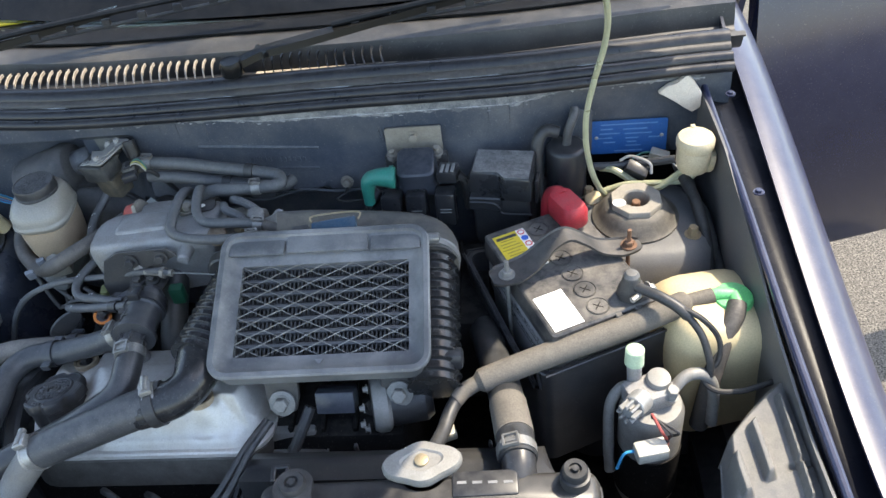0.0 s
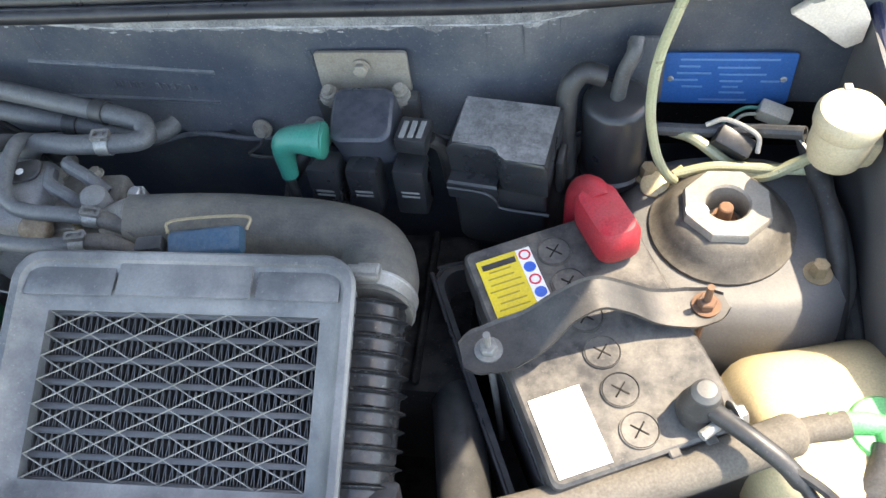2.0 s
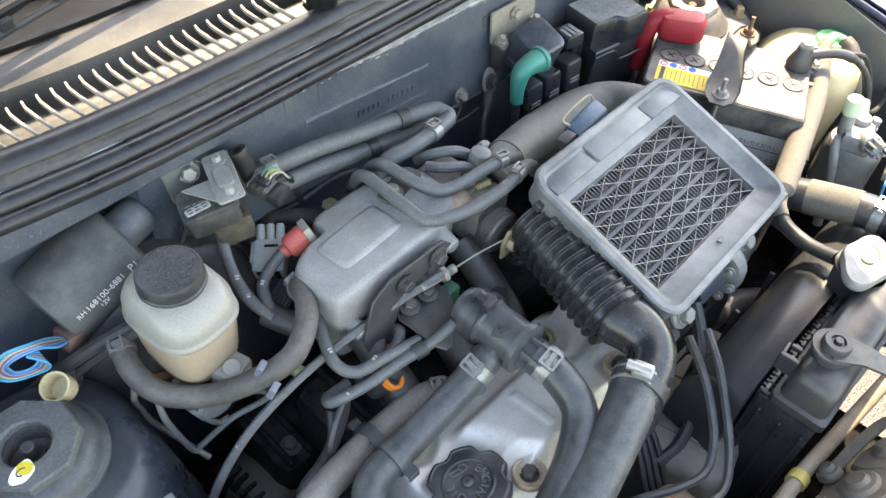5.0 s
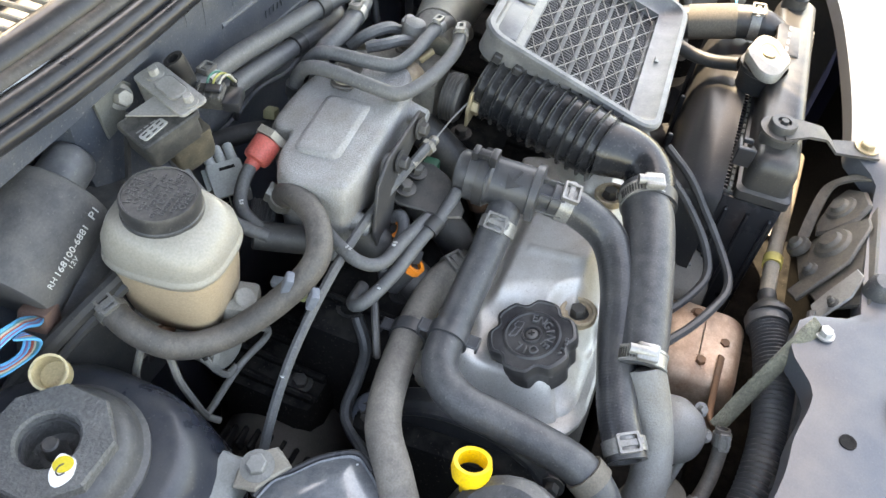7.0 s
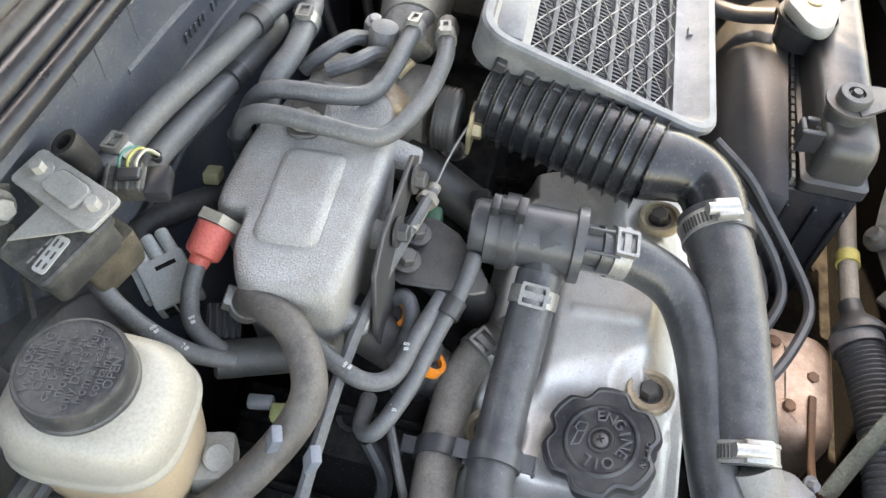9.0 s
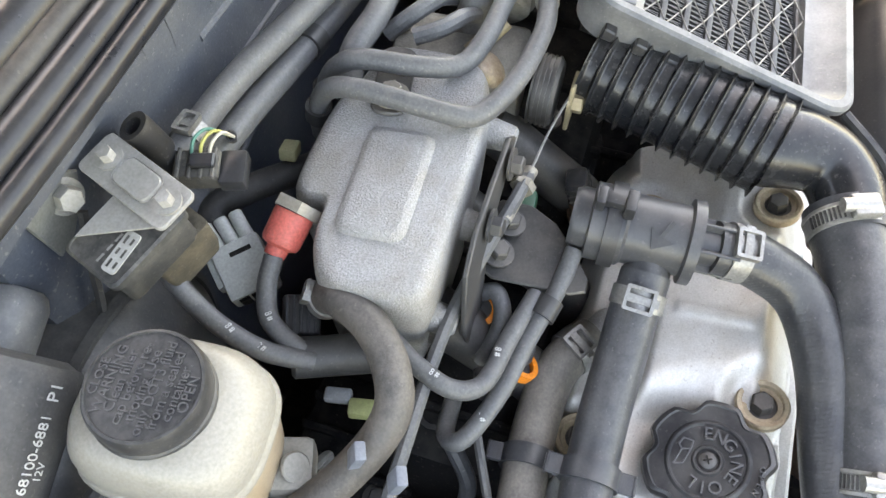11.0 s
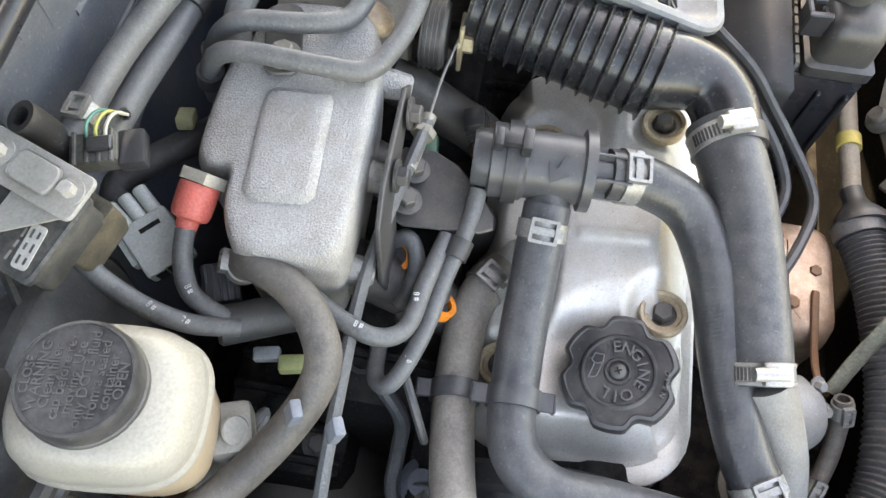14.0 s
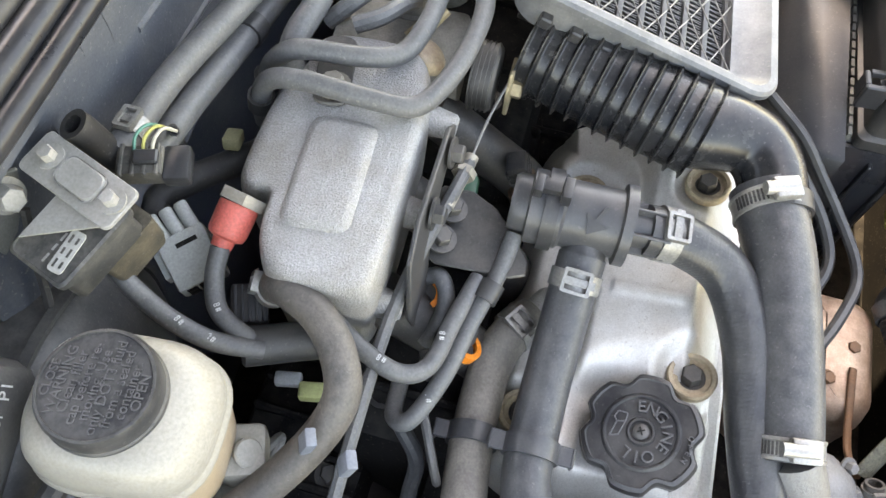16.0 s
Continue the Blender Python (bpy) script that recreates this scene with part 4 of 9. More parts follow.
lathe(bm, [(0, 0.030), (0.014, 0.028), (0.024, 0.019), (0.029, 0.004), (0.028, -0.010), (0.020, -0.022), (0.0, -0.026)], frame_m((-0.213, 0.424, 0.728), (-0.5, -0.5, 0.7)), 30)
part("scroll", bm, dull_alu, outlet)
bm = B()
for a in range(5):
    hexbolt(bm, V(-0.205, 0.418, 0.728) + frame_m((0, 0, 0), (-0.5, -0.5, 0.7)).to_3x3() @ V(math.cos(a * 1.25) * 0.019, math.sin(a * 1.25) * 0.019, 0.014), (-0.4, -0.4, 0.8), 0.004, 0.005)
part("scroll_bolts", bm, dull_alu, outlet)

# ---- engine ----
tan_washer = surf("tan_sealing_washer", (0.44, 0.35, 0.24), 0.5, metal=0.15, dust=(0.20, 0.14, 0.09), amount=0.7, dscale=90)
eng = thing("engine", (-0.15, 0.6, 0.4), "small three-cylinder engine with a silver stamped head cover", "engine")
TILT = Matrix.Translation((-0.165, 0.575, 0.79)) @ Matrix.Rotation(radians(-9), 4, "X")


def bump2(x, y, cx, cy, rx, ry, soft=0.25):
    d = math.hypot((x - cx) / rx, (y - cy) / ry)
    return smoothstep(1 + soft, 1 - soft, d)


def cover_z(x, y, e):
    """Height of the stamped cover at a place, e being the way in from its edge."""
    z = -0.040 + 0.012 * smoothstep(0.0, 0.004, e) + 0.032 * smoothstep(0.003, 0.024, e)
    # raised baffle box with a pressed rib, the dome over the far cylinder and its step
    rx = smoothstep(-0.046, -0.022, x + 0.10 * max(y + 0.02, 0)) - smoothstep(0.060, 0.110, x)
    ry = smoothstep(-0.056, -0.042, y) - smoothstep(0.014, 0.028, y)
    z += 0.012 * rx * ry
    back = -0.012 + 0.030 * smoothstep(0.115, 0.165, x)
    far = smoothstep(0.040, 0.150, x) * (smoothstep(-0.062, -0.046, y) - smoothstep(back, back + 0.014, y))
    z += 0.015 * far * smoothstep(0.195, 0.178, x)
    z += 0.0016 * (smoothstep(0.018, 0.0205, x) - smoothstep(0.026, 0.0285, x)) * (smoothstep(-0.040, -0.037, y) - smoothstep(0.006, 0.009, y))
    # bolt wells and the seat of the filler
    for cx, cy, r, d in ((-0.068, 0.046, 0.021, 0.009), (0.099, 0.037, 0.022, 0.006), (-0.022, -0.049, 0.020, 0.009), (0.1145, -0.042, 0.020, 0.006)):
        z -= d * bump2(x, y, cx, cy, r, r, 0.30)
    z -= 0.007 * bump2(x, y, -0.067, -0.025, 0.050, 0.046, 0.22)
    z -= 0.006 * smoothstep(-0.088, -0.112, x)
    return z


def cover_xy(a, b, grow=0.0):
    """A place in the rounded outline of the cover from two shares of -1 to 1."""
    m = max(abs(a), abs(b), 1e-6)
    hx, hy, r = (0.149 + grow) * m, (0.074 + grow) * m, 0.040 * m
    x, y = (0.149 + grow) * a, (0.074 + grow) * b
    vx, vy = abs(x) - (hx - r), abs(y) - (hy - r)
    if vx > 0 and vy > 0:
        k = r / math.hypot(vx, vy) * max(vx, vy) / r
        x, y = math.copysign(hx - r + vx * k, x), math.copysign(hy - r + vy * k, y)
    return 0.033 + x, 0.005 + y


def cover(u, v):
    a, b = 2 * u - 1, 2 * v - 1
    x, y = cover_xy(a, b)
    e = min((1 - abs(a)) * 0.149, (1 - abs(b)) * 0.074)
    return TILT @ V(x, y, cover_z(x, y, e))


part("head_cover", sheet(B(), 150, 90, cover, 0.002), head_metal, eng, "satin silver stamped head cover with oil stains", 60)
rim = [(a, -1) for a in [-1 + k / 12 for k in range(24)]] + [(1, b) for b in [-1 + k / 8 for k in range(16)]] + [(-a, 1) for a in [-1 + k / 12 for k in range(24)]] + [(-1, -b) for b in [-1 + k / 8 for k in range(16)]]
bm = B()
loft(bm, [[(*cover_xy(a, b, g), z) for a, b in rim] for g, z in ((-0.004, -0.039), (0.004, -0.040), (0.006, -0.042), (0.006, -0.047), (0.0, -0.049))], TILT)
part("cover_flange", bm, head_metal, eng, "bright folded rim of the head cover")
bm = B()
loft(bm, [[(*cover_xy(a, b, g), z) for a, b in rim] for g, z in ((-0.01, -0.049), (0.002, -0.050), (0.004, -0.053), (0.003, -0.095), (-0.01, -0.100))], TILT)
part("cylinder_head", bm, surf("grimy_head_casting", (0.10, 0.095, 0.085), 0.65, metal=0.15, dust=(0.05, 0.045, 0.04), amount=0.7, dscale=30, bump=0.4), eng, "grimy stained cylinder head casting")
for x, y in ((-0.066, 0.612), (-0.187, 0.526), (-0.232, 0.621), (-0.0505, 0.533)):
    xl, yl = x + 0.165, (y - 0.575) / 0.988
    q = TILT @ V(xl, yl, cover_z(xl, yl, 0.05) + 0.0040)
    bm = B()
    lathe(bm, [(0.0085, -0.004), (0.0150, -0.004), (0.0152, 0.002), (0.0142, 0.0032), (0.0120, 0.0026), (0.0112, 0.0002), (0.0085, 0.0002), (0.0085, -0.004)], frame_m(q, (0, 0.15, 1)), 30)
    wsh = part("cover_grommet", bm, tan_washer, eng, "tan sealing washer with a dark oily ring")
    bm = B()
    hexbolt(bm, q + V(0, 0, -0.003), (0, 0.15, 1), 0.0066, 0.008, 1.35)
    part("cover_bolt", bm, steel_dark, wsh)
# block coloured near-black, so its shade is in the colour
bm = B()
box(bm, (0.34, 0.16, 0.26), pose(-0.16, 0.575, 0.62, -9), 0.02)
part("block", bm, void_black, eng, "engine block, near-black in place of deep shade")
# timing cover with an arched rim
bm = B()
pts = [(0.085 * math.cos(a), 0.085 * math.sin(a)) for a in [math.pi * k / 18 for k in range(19)]] + [(-0.07, -0.18), (0.07, -0.18)]
slab(bm, pts, -0.010, 0.010, frame_m((-0.298, 0.578, 0.700), (-1, 0, 0), (0, -1, 0)), 0.004)
part("timing_cover", bm, plastic_black, eng, "black plastic timing belt cover")
bm = B()
tube(bm, [(-0.308, 0.578 + 0.077 * math.cos(a), 0.700 + 0.077 * math.sin(a)) for a in [math.pi * k / 12 for k in range(13)]], 0.004, 8)
part("timing_cover_rim", bm, plastic_black, eng)
for y, z in ((0.655, 0.738), (0.500, 0.738)):
    bm = B()
    hexbolt(bm, (-0.308, y, z), (-1, 0, 0.3), 0.006, 0.008)
    part("timing_cover_bolt", bm, steel_dark, eng)

# oil filler cap
cap = thing("oil_filler_cap", (-0.234, 0.551, 0.79), "black lobed engine oil filler cap with raised lettering", "oil cap")
CM = frame_m((-0.232, 0.550, 0.796), (-0.10, 0.24, 0.95), (0, -1, 0)) @ Matrix.Scale(0.955, 4)
def lobe(r, z, dep=1.0, n=96):
    return [(r * (1 - dep * 0.150 * max(0, math.cos(6 * 2 * math.pi * k / n + 0.5)) ** 1.1) * math.cos(2 * math.pi * k / n), r * (1 - dep * 0.150 * max(0, math.cos(6 * 2 * math.pi * k / n + 0.5)) ** 1.1) * math.sin(2 * math.pi * k / n), z) for k in range(n)]
bm = B()
loft(bm, [lobe(0.030, -0.020, 0.3), lobe(0.0335, -0.018, 0.8), lobe(0.0345, 0.002, 0.9), lobe(0.0365, 0.004), lobe(0.0375, 0.012), lobe(0.0360, 0.0165), lobe(0.0335, 0.0175), lobe(0.0325, 0.0165), lobe(0.024, 0.0165, 0), lobe(0.0225, 0.0180, 0), lobe(0.0215, 0.0180, 0), lobe(0.0205, 0.0168, 0), lobe(0.009, 0.0168, 0), lobe(0.0080, 0.0185, 0), lobe(0.0068, 0.0185, 0), lobe(0.006, 0.0165, 0)], CM)
part("knob", bm, cap_black, cap, "black plastic knob")
bm = B()
lathe(bm, [(0, 0.0165), (0.0042, 0.0165), (0.0048, 0.0178), (0.003, 0.0190), (0, 0.0192)], CM, 18)
bm2 = B()
lathe(bm2, [(0.022, -0.020), (0.022, 0.004), (0, 0.004)], CM, 28)
part("neck", bm2, head_metal, cap)
scw = part("screw", bm, steel_dark, cap)
bm = B()
for a in (0.4, 0.4 + math.pi / 2):
    box(bm, (0.005, 0.0008, 0.0012), CM @ Matrix.Rotation(a, 4, "Z") @ pose(0, 0, 0.0192))
part("screw_slot", bm, void_black, scw)
cap_relief = surf("cap_relief_black", (0.075, 0.075, 0.078), 0.38, dust=(0.13, 0.128, 0.125), amount=0.4)
def ring_text(word, radius, start, step, size, m, parent, mat_):
    for i, ch in enumerate(word):
        a = start + i * step
        lettering(ch, size, m @ Matrix.Rotation(a, 4, "Z") @ pose(radius, 0, 0.0180, 0, 0, -90), mat_, "letter", parent, 0.0010)
ring_text("ENGINE", 0.0150, radians(98), radians(-25), 0.0100, CM, cap, cap_relief)
ring_text("OIL", 0.0150, radians(-66), radians(-25), 0.0100, CM, cap, cap_relief)
ring_text("OPEN", 0.0290, radians(4), radians(-9), 0.0046, CM, cap, cap_relief)
bm = B()
CAN = ((-0.0150, 0.0035), (-0.0100, 0.0045), (-0.0095, 0.0095), (-0.0150, 0.0100), (-0.0170, 0.0060), (-0.0150, 0.0035), (-0.0180, -0.0060), (-0.0130, -0.0045), (-0.0100, 0.0045))
for (xa, ya), (xb, yb) in zip(CAN, CAN[1:]):
    cyl(bm, CM @ V(xa, ya, 0.0172), CM @ V(xb, yb, 0.0172), 0.0005, 0.0005, 6)
part("oil_can_symbol", bm, cap_relief, cap)

# dipstick
dip = thing("dipstick", (-0.356, 0.557, 0.78), "yellow plastic oil dipstick ring handle", "dipstick")
bm = B()
m = frame_m((-0.362, 0.557, 0.822), (0.27, 0.10, 0.955))
lathe(bm, [(0.0100, -0.006), (0.0130, -0.0065), (0.0140, 0), (0.0130, 0.0065), (0.0100, 0.006), (0.0094, 0), (0.0100, -0.006)], m, 28)
part("ring_handle", bm, yellow_plastic, dip)
bm = B()
cyl(bm, (-0.372, 0.556, 0.822), (-0.366, 0.558, 0.796), 0.0045, 0.0038, 12)
part("stem", bm, yellow_plastic, dip)
bm = B()
cyl(bm, (-0.366, 0.558, 0.798), (-0.34, 0.572, 0.70), 0.0035, 0.0035, 12)
part("rod", bm, steel_dark, dip)

# intake manifold
man = thing("intake_manifold", (-0.15, 0.76, 0.80), "rough cast aluminium intake plenum with a raised panel", "manifold")
PLEN = [(-0.229, 0.722), (-0.232, 0.764), (-0.226, 0.778), (-0.206, 0.789), (-0.178, 0.790), (-0.182, 0.806), (-0.174, 0.814), (-0.114, 0.813), (-0.088, 0.801), (-0.062, 0.800), (-0.060, 0.732), (-0.103, 0.718), (-0.155, 0.716), (-0.220, 0.715)]
for _ in range(3):
    PLEN = [q for (xa, ya), (xb, yb) in zip(PLEN, PLEN[1:] + PLEN[:1]) for q in ((xa * 0.78 + xb * 0.22, ya * 0.78 + yb * 0.22), (xa * 0.22 + xb * 0.78, ya * 0.22 + yb * 0.78))]
def plenum(z, g):
    cx, cy = -0.145, 0.762
    return [(cx + (x - cx) * (1 - (1 - g) * 0.55), cy + (y - cy) * g, z + 0.05 * (x + 0.145) - 0.05 * (y - 0.762)) for x, y in PLEN]
bm = B()
loft(bm, [plenum(0.800, 0.90), plenum(0.840, 0.965), plenum(0.866, 1.0), plenum(0.874, 0.998), plenum(0.880, 0.980), plenum(0.8845, 0.945), plenum(0.8865, 0.90), plenum(0.8872, 0.80)])
part("plenum", bm, cast_alu, man, "", 60)
bm = B()
rm = Matrix.Translation((-0.163, 0.7605, 0.8868)) @ Matrix.Rotation(radians(-3), 4, "Y") @ Matrix.Rotation(radians(-3), 4, "X") @ Matrix.Rotation(radians(3), 4, "Z")
loft(bm, [[(x, y, z) for x, y in rrect(w, h, 0.008, 5)] for w, h, z in ((0.074, 0.042, -0.003), (0.071, 0.039, 0.0012), (0.064, 0.032, 0.0030), (0.062, 0.030, 0.0032))], rm)
part("raised_panel", bm, cast_alu, man, "", 60)
for x, y, z in ((-0.21, 0.716, 0.84), (-0.16, 0.712, 0.862), (-0.10, 0.715, 0.872)):
    bm = B()
    cyl(bm, (x, y + 0.01, z), (x, y - 0.012, z - 0.002), 0.010, 0.008, 16, 0.002)
    part("boss", bm, cast_alu, man)
bm = B()
hexbolt(bm, (-0.108, 0.777, 0.892), (0.05, 0.05, 1), 0.0065, 0.006)
part("bolt", bm, zinc_pale, man)
bm = B()
slab(bm, rrect(0.05, 0.022, 0.008), 0, 0.003, pose(-0.096, 0.780, 0.890, 0, -4, 10), 0.001)
part("bracket_plate", bm, steel_dark, man)
bm = B()
lathe(bm, [(0, 0), (0.003, 0), (0.003, 0.001), (0, 0.001)], Matrix.Translation((-0.087, 0.779, 0.895)), 14)
part("paint_mark", bm, paper, man)
grimy_cast = surf("grimy_casting", (0.24, 0.225, 0.20), 0.6, metal=0.2, dust=(0.10, 0.082, 0.066), amount=0.8, dscale=45, bump=0.5, fleck=0.4)
bm = B()
box(bm, (0.052, 0.085, 0.046), pose(-0.034, 0.757, 0.848, 0, 0, 5), 0.006)
tb_ = part("throttle_body", bm, grimy_cast, man, "oil-stained aluminium throttle body")
bm = B()
slab(bm, rrect(0.040, 0.060, 0.006), 0, 0.004, pose(-0.050, 0.768, 0.870, 0, -4, 5), 0.001)
part("gasket_plate", bm, grimy_cast, tb_)
for x, y in ((-0.066, 0.792), (-0.036, 0.795), (-0.062, 0.744)):
    bm = B()
    hexbolt(bm, (x, y, 0.874), (0, 0, 1), 0.0048, 0.005, 1.3)
    part("flange_bolt", bm, zinc_pale, tb_)
bm = B()
cyl(bm, (0.0, 0.742, 0.872), (0.026, 0.746, 0.882), 0.0195, 0.0195, 26, 0.002)
part("outlet_neck", bm, grimy_cast, tb_)
bm = B()
lathe(bm, [(0, -0.004), (0.0135, -0.004), (0.0135, 0.000), (0.0108, 0.0015), (0.0108, 0.024), (0.0098, 0.0275), (0.0070, 0.0290), (0, 0.0295)], frame_m((-0.014, 0.757, 0.872), (0.12, -0.10, 1)), 26)
part("bleed_valve", bm, dull_alu, man, "dusty domed air valve")
for p0, p1 in (((-0.030, 0.740, 0.874), (-0.020, 0.731, 0.882)), ((-0.042, 0.752, 0.874), (-0.030, 0.742, 0.880))):
    bm = B()
    cyl(bm, p0, p1, 0.0034, 0.0030, 10)
    part("pipe_stub", bm, brass, man)
bm = B()
cyl(bm, (-0.045, 0.706, 0.858), (-0.045, 0.690, 0.858), 0.022, 0.022, 26, 0.002)
for k in range(5):
    ring(bm, (-0.045, 0.693 + 0.003 * k, 0.858), (0, 1, 0), 0.0215, 0.001, 0.0015)
part("throttle_spring_drum", bm, steel_dark, man)
bm = B()
slab(bm, [(-0.012, -0.016), (0.012, -0.015), (0.014, 0.006), (0.008, 0.018), (-0.006, 0.017), (-0.013, 0.0)], 0, 0.003, frame_m((-0.045, 0.682, 0.855), (0, -1, 0)), 0.0008)
tl_ = part("throttle_lever", bm, brass, man)
bm = B()
hexbolt(bm, (-0.045, 0.682, 0.855), (0, -1, 0), 0.008, 0.008)
part("lever_nut", bm, brass, tl_)
for x in (-0.20, -0.13, -0.06):
    bm = B()
    tube(bm, [(x, 0.73, 0.83), (x, 0.69, 0.80), (x, 0.655, 0.77), (x, 0.64, 0.73)], 0.017, 14)
    part("runner", bm, steel_dark, man)

# cable bracket
brk = thing("cable_bracket", (-0.16, 0.70, 0.82), "dark steel bracket holding the throttle cable", "bracket")
bm = B()
slab(bm, [(-0.050, -0.03), (-0.036, 0.010), (-0.015, 0.022), (0.050, 0.024), (0.060, 0.014), (0.045, 0.006), (0.0, -0.006), (-0.022, -0.05), (-0.042, -0.07)], 0, 0.003, frame_m((-0.165, 0.704, 0.866), (0, -1, 0.1)), 0.0008)
part("upright_plate", bm, steel_dark, brk)
bm = B()
slab(bm, [(0.024, 0.029), (0.028, 0.024), (0.027, 0.006), (0.018, -0.010), (0.002, -0.024), (-0.014, -0.034), (-0.022, -0.034), (-0.025, -0.026), (-0.024, 0.020), (-0.018, 0.029)], 0, 0.003, pose(-0.152, 0.676, 0.842, -4, -6, 4), 0.001)
part("flat_plate", bm, steel_dark, brk)
for c, ax in (((-0.165, 0.7000, 0.8752), (0, -1, 0.1)), ((-0.125, 0.700, 0.880), (0, -1, 0.1)), ((-0.164, 0.6945, 0.847), (0, -0.2, 1)), ((-0.1432, 0.6934, 0.849), (0, -0.2, 1))):
    bm = B()
    hexbolt(bm, c, ax, 0.0060, 0.006)
    part("bolt", bm, steel_dark, brk)
hose("throttle_cable", [(-0.115, 0.690, 0.862), (-0.137, 0.693, 0.864), (-0.209, 0.708, 0.845), (-0.284, 0.709, 0.836), (-0.345, 0.709, 0.806), (-0.39, 0.708, 0.74), (-0.41, 0.70, 0.66)], 0.0040, rubber_grey, "thin grey-sheathed throttle cable", category="cable", seg=8)
bm = B()
cyl(bm, (-0.112, 0.690, 0.862), (-0.150, 0.695, 0.861), 0.0045, 0.0038, 12)
cyl(bm, (-0.122, 0.691, 0.862), (-0.127, 0.692, 0.862), 0.0075, 0.0075, 6)
solo("cable_adjuster", bm, zinc_pale, "yellow zinc cable adjuster nut on its bracket", "cable end")
hose("inner_cable", [(-0.112, 0.690, 0.862), (-0.08, 0.687, 0.862), (-0.05, 0.682, 0.862)], 0.0009, steel_bracket, "bare steel inner throttle wire", category="cable", seg=6)

# breather valve
pcv = thing("breather_valve", (-0.132, 0.62, 0.83), "black plastic breather valve body with flanges and an arrow", "valve")
PA, PD = V(-0.132, 0.660, 0.857), V(-0.129, 0.582, 0.857)

bm = B()
lathe(bm, [(0, 0), (0.016, 0), (0.018, 0.003), (0.018, 0.010), (0.0225, 0.011), (0.0225, 0.030), (0.0205, 0.032), (0.0205, 0.064), (0.0245, 0.065), (0.0245, 0.071), (0.0120, 0.072), (0.0110, 0.106), (0, 0.106)], frame_m(PA, PD - PA), 32)
part("valve_body", bm, valve_plastic, pcv, "satin black plastic valve body")
for k in range(6):
    bm = B()
    fm_ = frame_m(PA, PD - PA) @ Matrix.Rotation(k * math.pi / 3 + 0.3, 4, "Z")
    box(bm, (0.0055, 0.0018, 0.022), fm_ @ pose(0.0135, 0, 0.083), 0.0005, 1)
    part("spout_fin", bm, valve_plastic, pcv)
bm = B()
ring(bm, PA.lerp(PD, 0.30), PD - PA, 0.0225, 0.0085, 0.0022)
box(bm, (0.008, 0.020, 0.006), (-0.133, 0.637, 0.8825), 0.001)
box(bm, (0.014, 0.006, 0.010), (-0.134, 0.630, 0.8835), 0.001)
box(bm, (0.012, 0.005, 0.008), (-0.134, 0.646, 0.8830), 0.001)
part("retaining_strap", bm, plastic_black, pcv)
bm = B()
slab(bm, [(-0.005, -0.001), (0.0, 0.006), (0.005, -0.001), (0.0008, -0.0002), (0.0008, -0.007), (-0.0008, -0.007), (-0.0008, -0.0002)], 0, 0.0008, frame_m((-0.1425, 0.610, 0.8735), (-0.58, 0, 0.82), (0.35, 0.9, 0.25)) @ Matrix.Scale(1.5, 4))
part("arrow_mark", bm, plastic_black, pcv)
bm = B()
tube(bm, [(-0.131, 0.612, 0.850), (-0.147, 0.611, 0.846), (-0.165, 0.611, 0.840)], 0.0135, 18)
part("spout", bm, valve_plastic, pcv)
hose("breather_hose", [(-0.1290, 0.580, 0.857), (-0.1265, 0.556, 0.852), (-0.133, 0.524, 0.838), (-0.167, 0.503, 0.824), (-0.214, 0.489, 0.805), (-0.258, 0.474, 0.792), (-0.290, 0.456, 0.782)], 0.0155, rubber_woven, "black woven-texture breather hose with spring clamp", [(0.10, "spring"), (0.97, "spring")], seg=20)
hose("breather_hose", [(-0.150, 0.611, 0.846), (-0.185, 0.612, 0.828), (-0.246, 0.613, 0.810), (-0.288, 0.609, 0.807), (-0.307, 0.585, 0.804), (-0.308, 0.545, 0.797), (-0.312, 0.490, 0.787), (-0.322, 0.462, 0.765), (-0.333, 0.455, 0.73)], 0.0143, rubber, "smooth grey-black breather hose bent round the filler", [(0.07, "spring"), (0.30, "tab"), (0.80, rubber_tan)], seg=20)
h = hose("heater_hose", [(-0.170, 0.628, 0.790), (-0.188, 0.640, 0.790), (-0.214, 0.647, 0.785), (-0.274, 0.645, 0.785), (-0.338, 0.632, 0.792), (-0.375, 0.606, 0.790), (-0.40, 0.585, 0.775)], 0.0135, rubber_heater, "brown-dusted old rubber heater hose", [(0.13, "spring"), (0.46, "tab")], seg=18)
hose("coolant_pipe", [(-0.150, 0.606, 0.775), (-0.155, 0.620, 0.785), (-0.170, 0.628, 0.790), (-0.186, 0.638, 0.790)], 0.010, cast_alu, "bent silver coolant pipe stub", category="pipe")

# vacuum hoses over the manifold
hose("vacuum_hose", [(-0.112, 0.826, 0.846), (-0.114, 0.823, 0.872), (-0.116, 0.813, 0.894), (-0.118, 0.79, 0.903), (-0.117, 0.745, 0.900), (-0.112, 0.726, 0.897), (-0.093, 0.715, 0.897), (-0.065, 0.708, 0.898), (-0.030, 0.706, 0.899), (0.003, 0.7135, 0.895)], 0.0062, rubber_grey, "grey-black vacuum hose bent over the plenum", [(0.97, "spring"), (0.10, rubber_dark)], "vacuum hoses", seg=12)
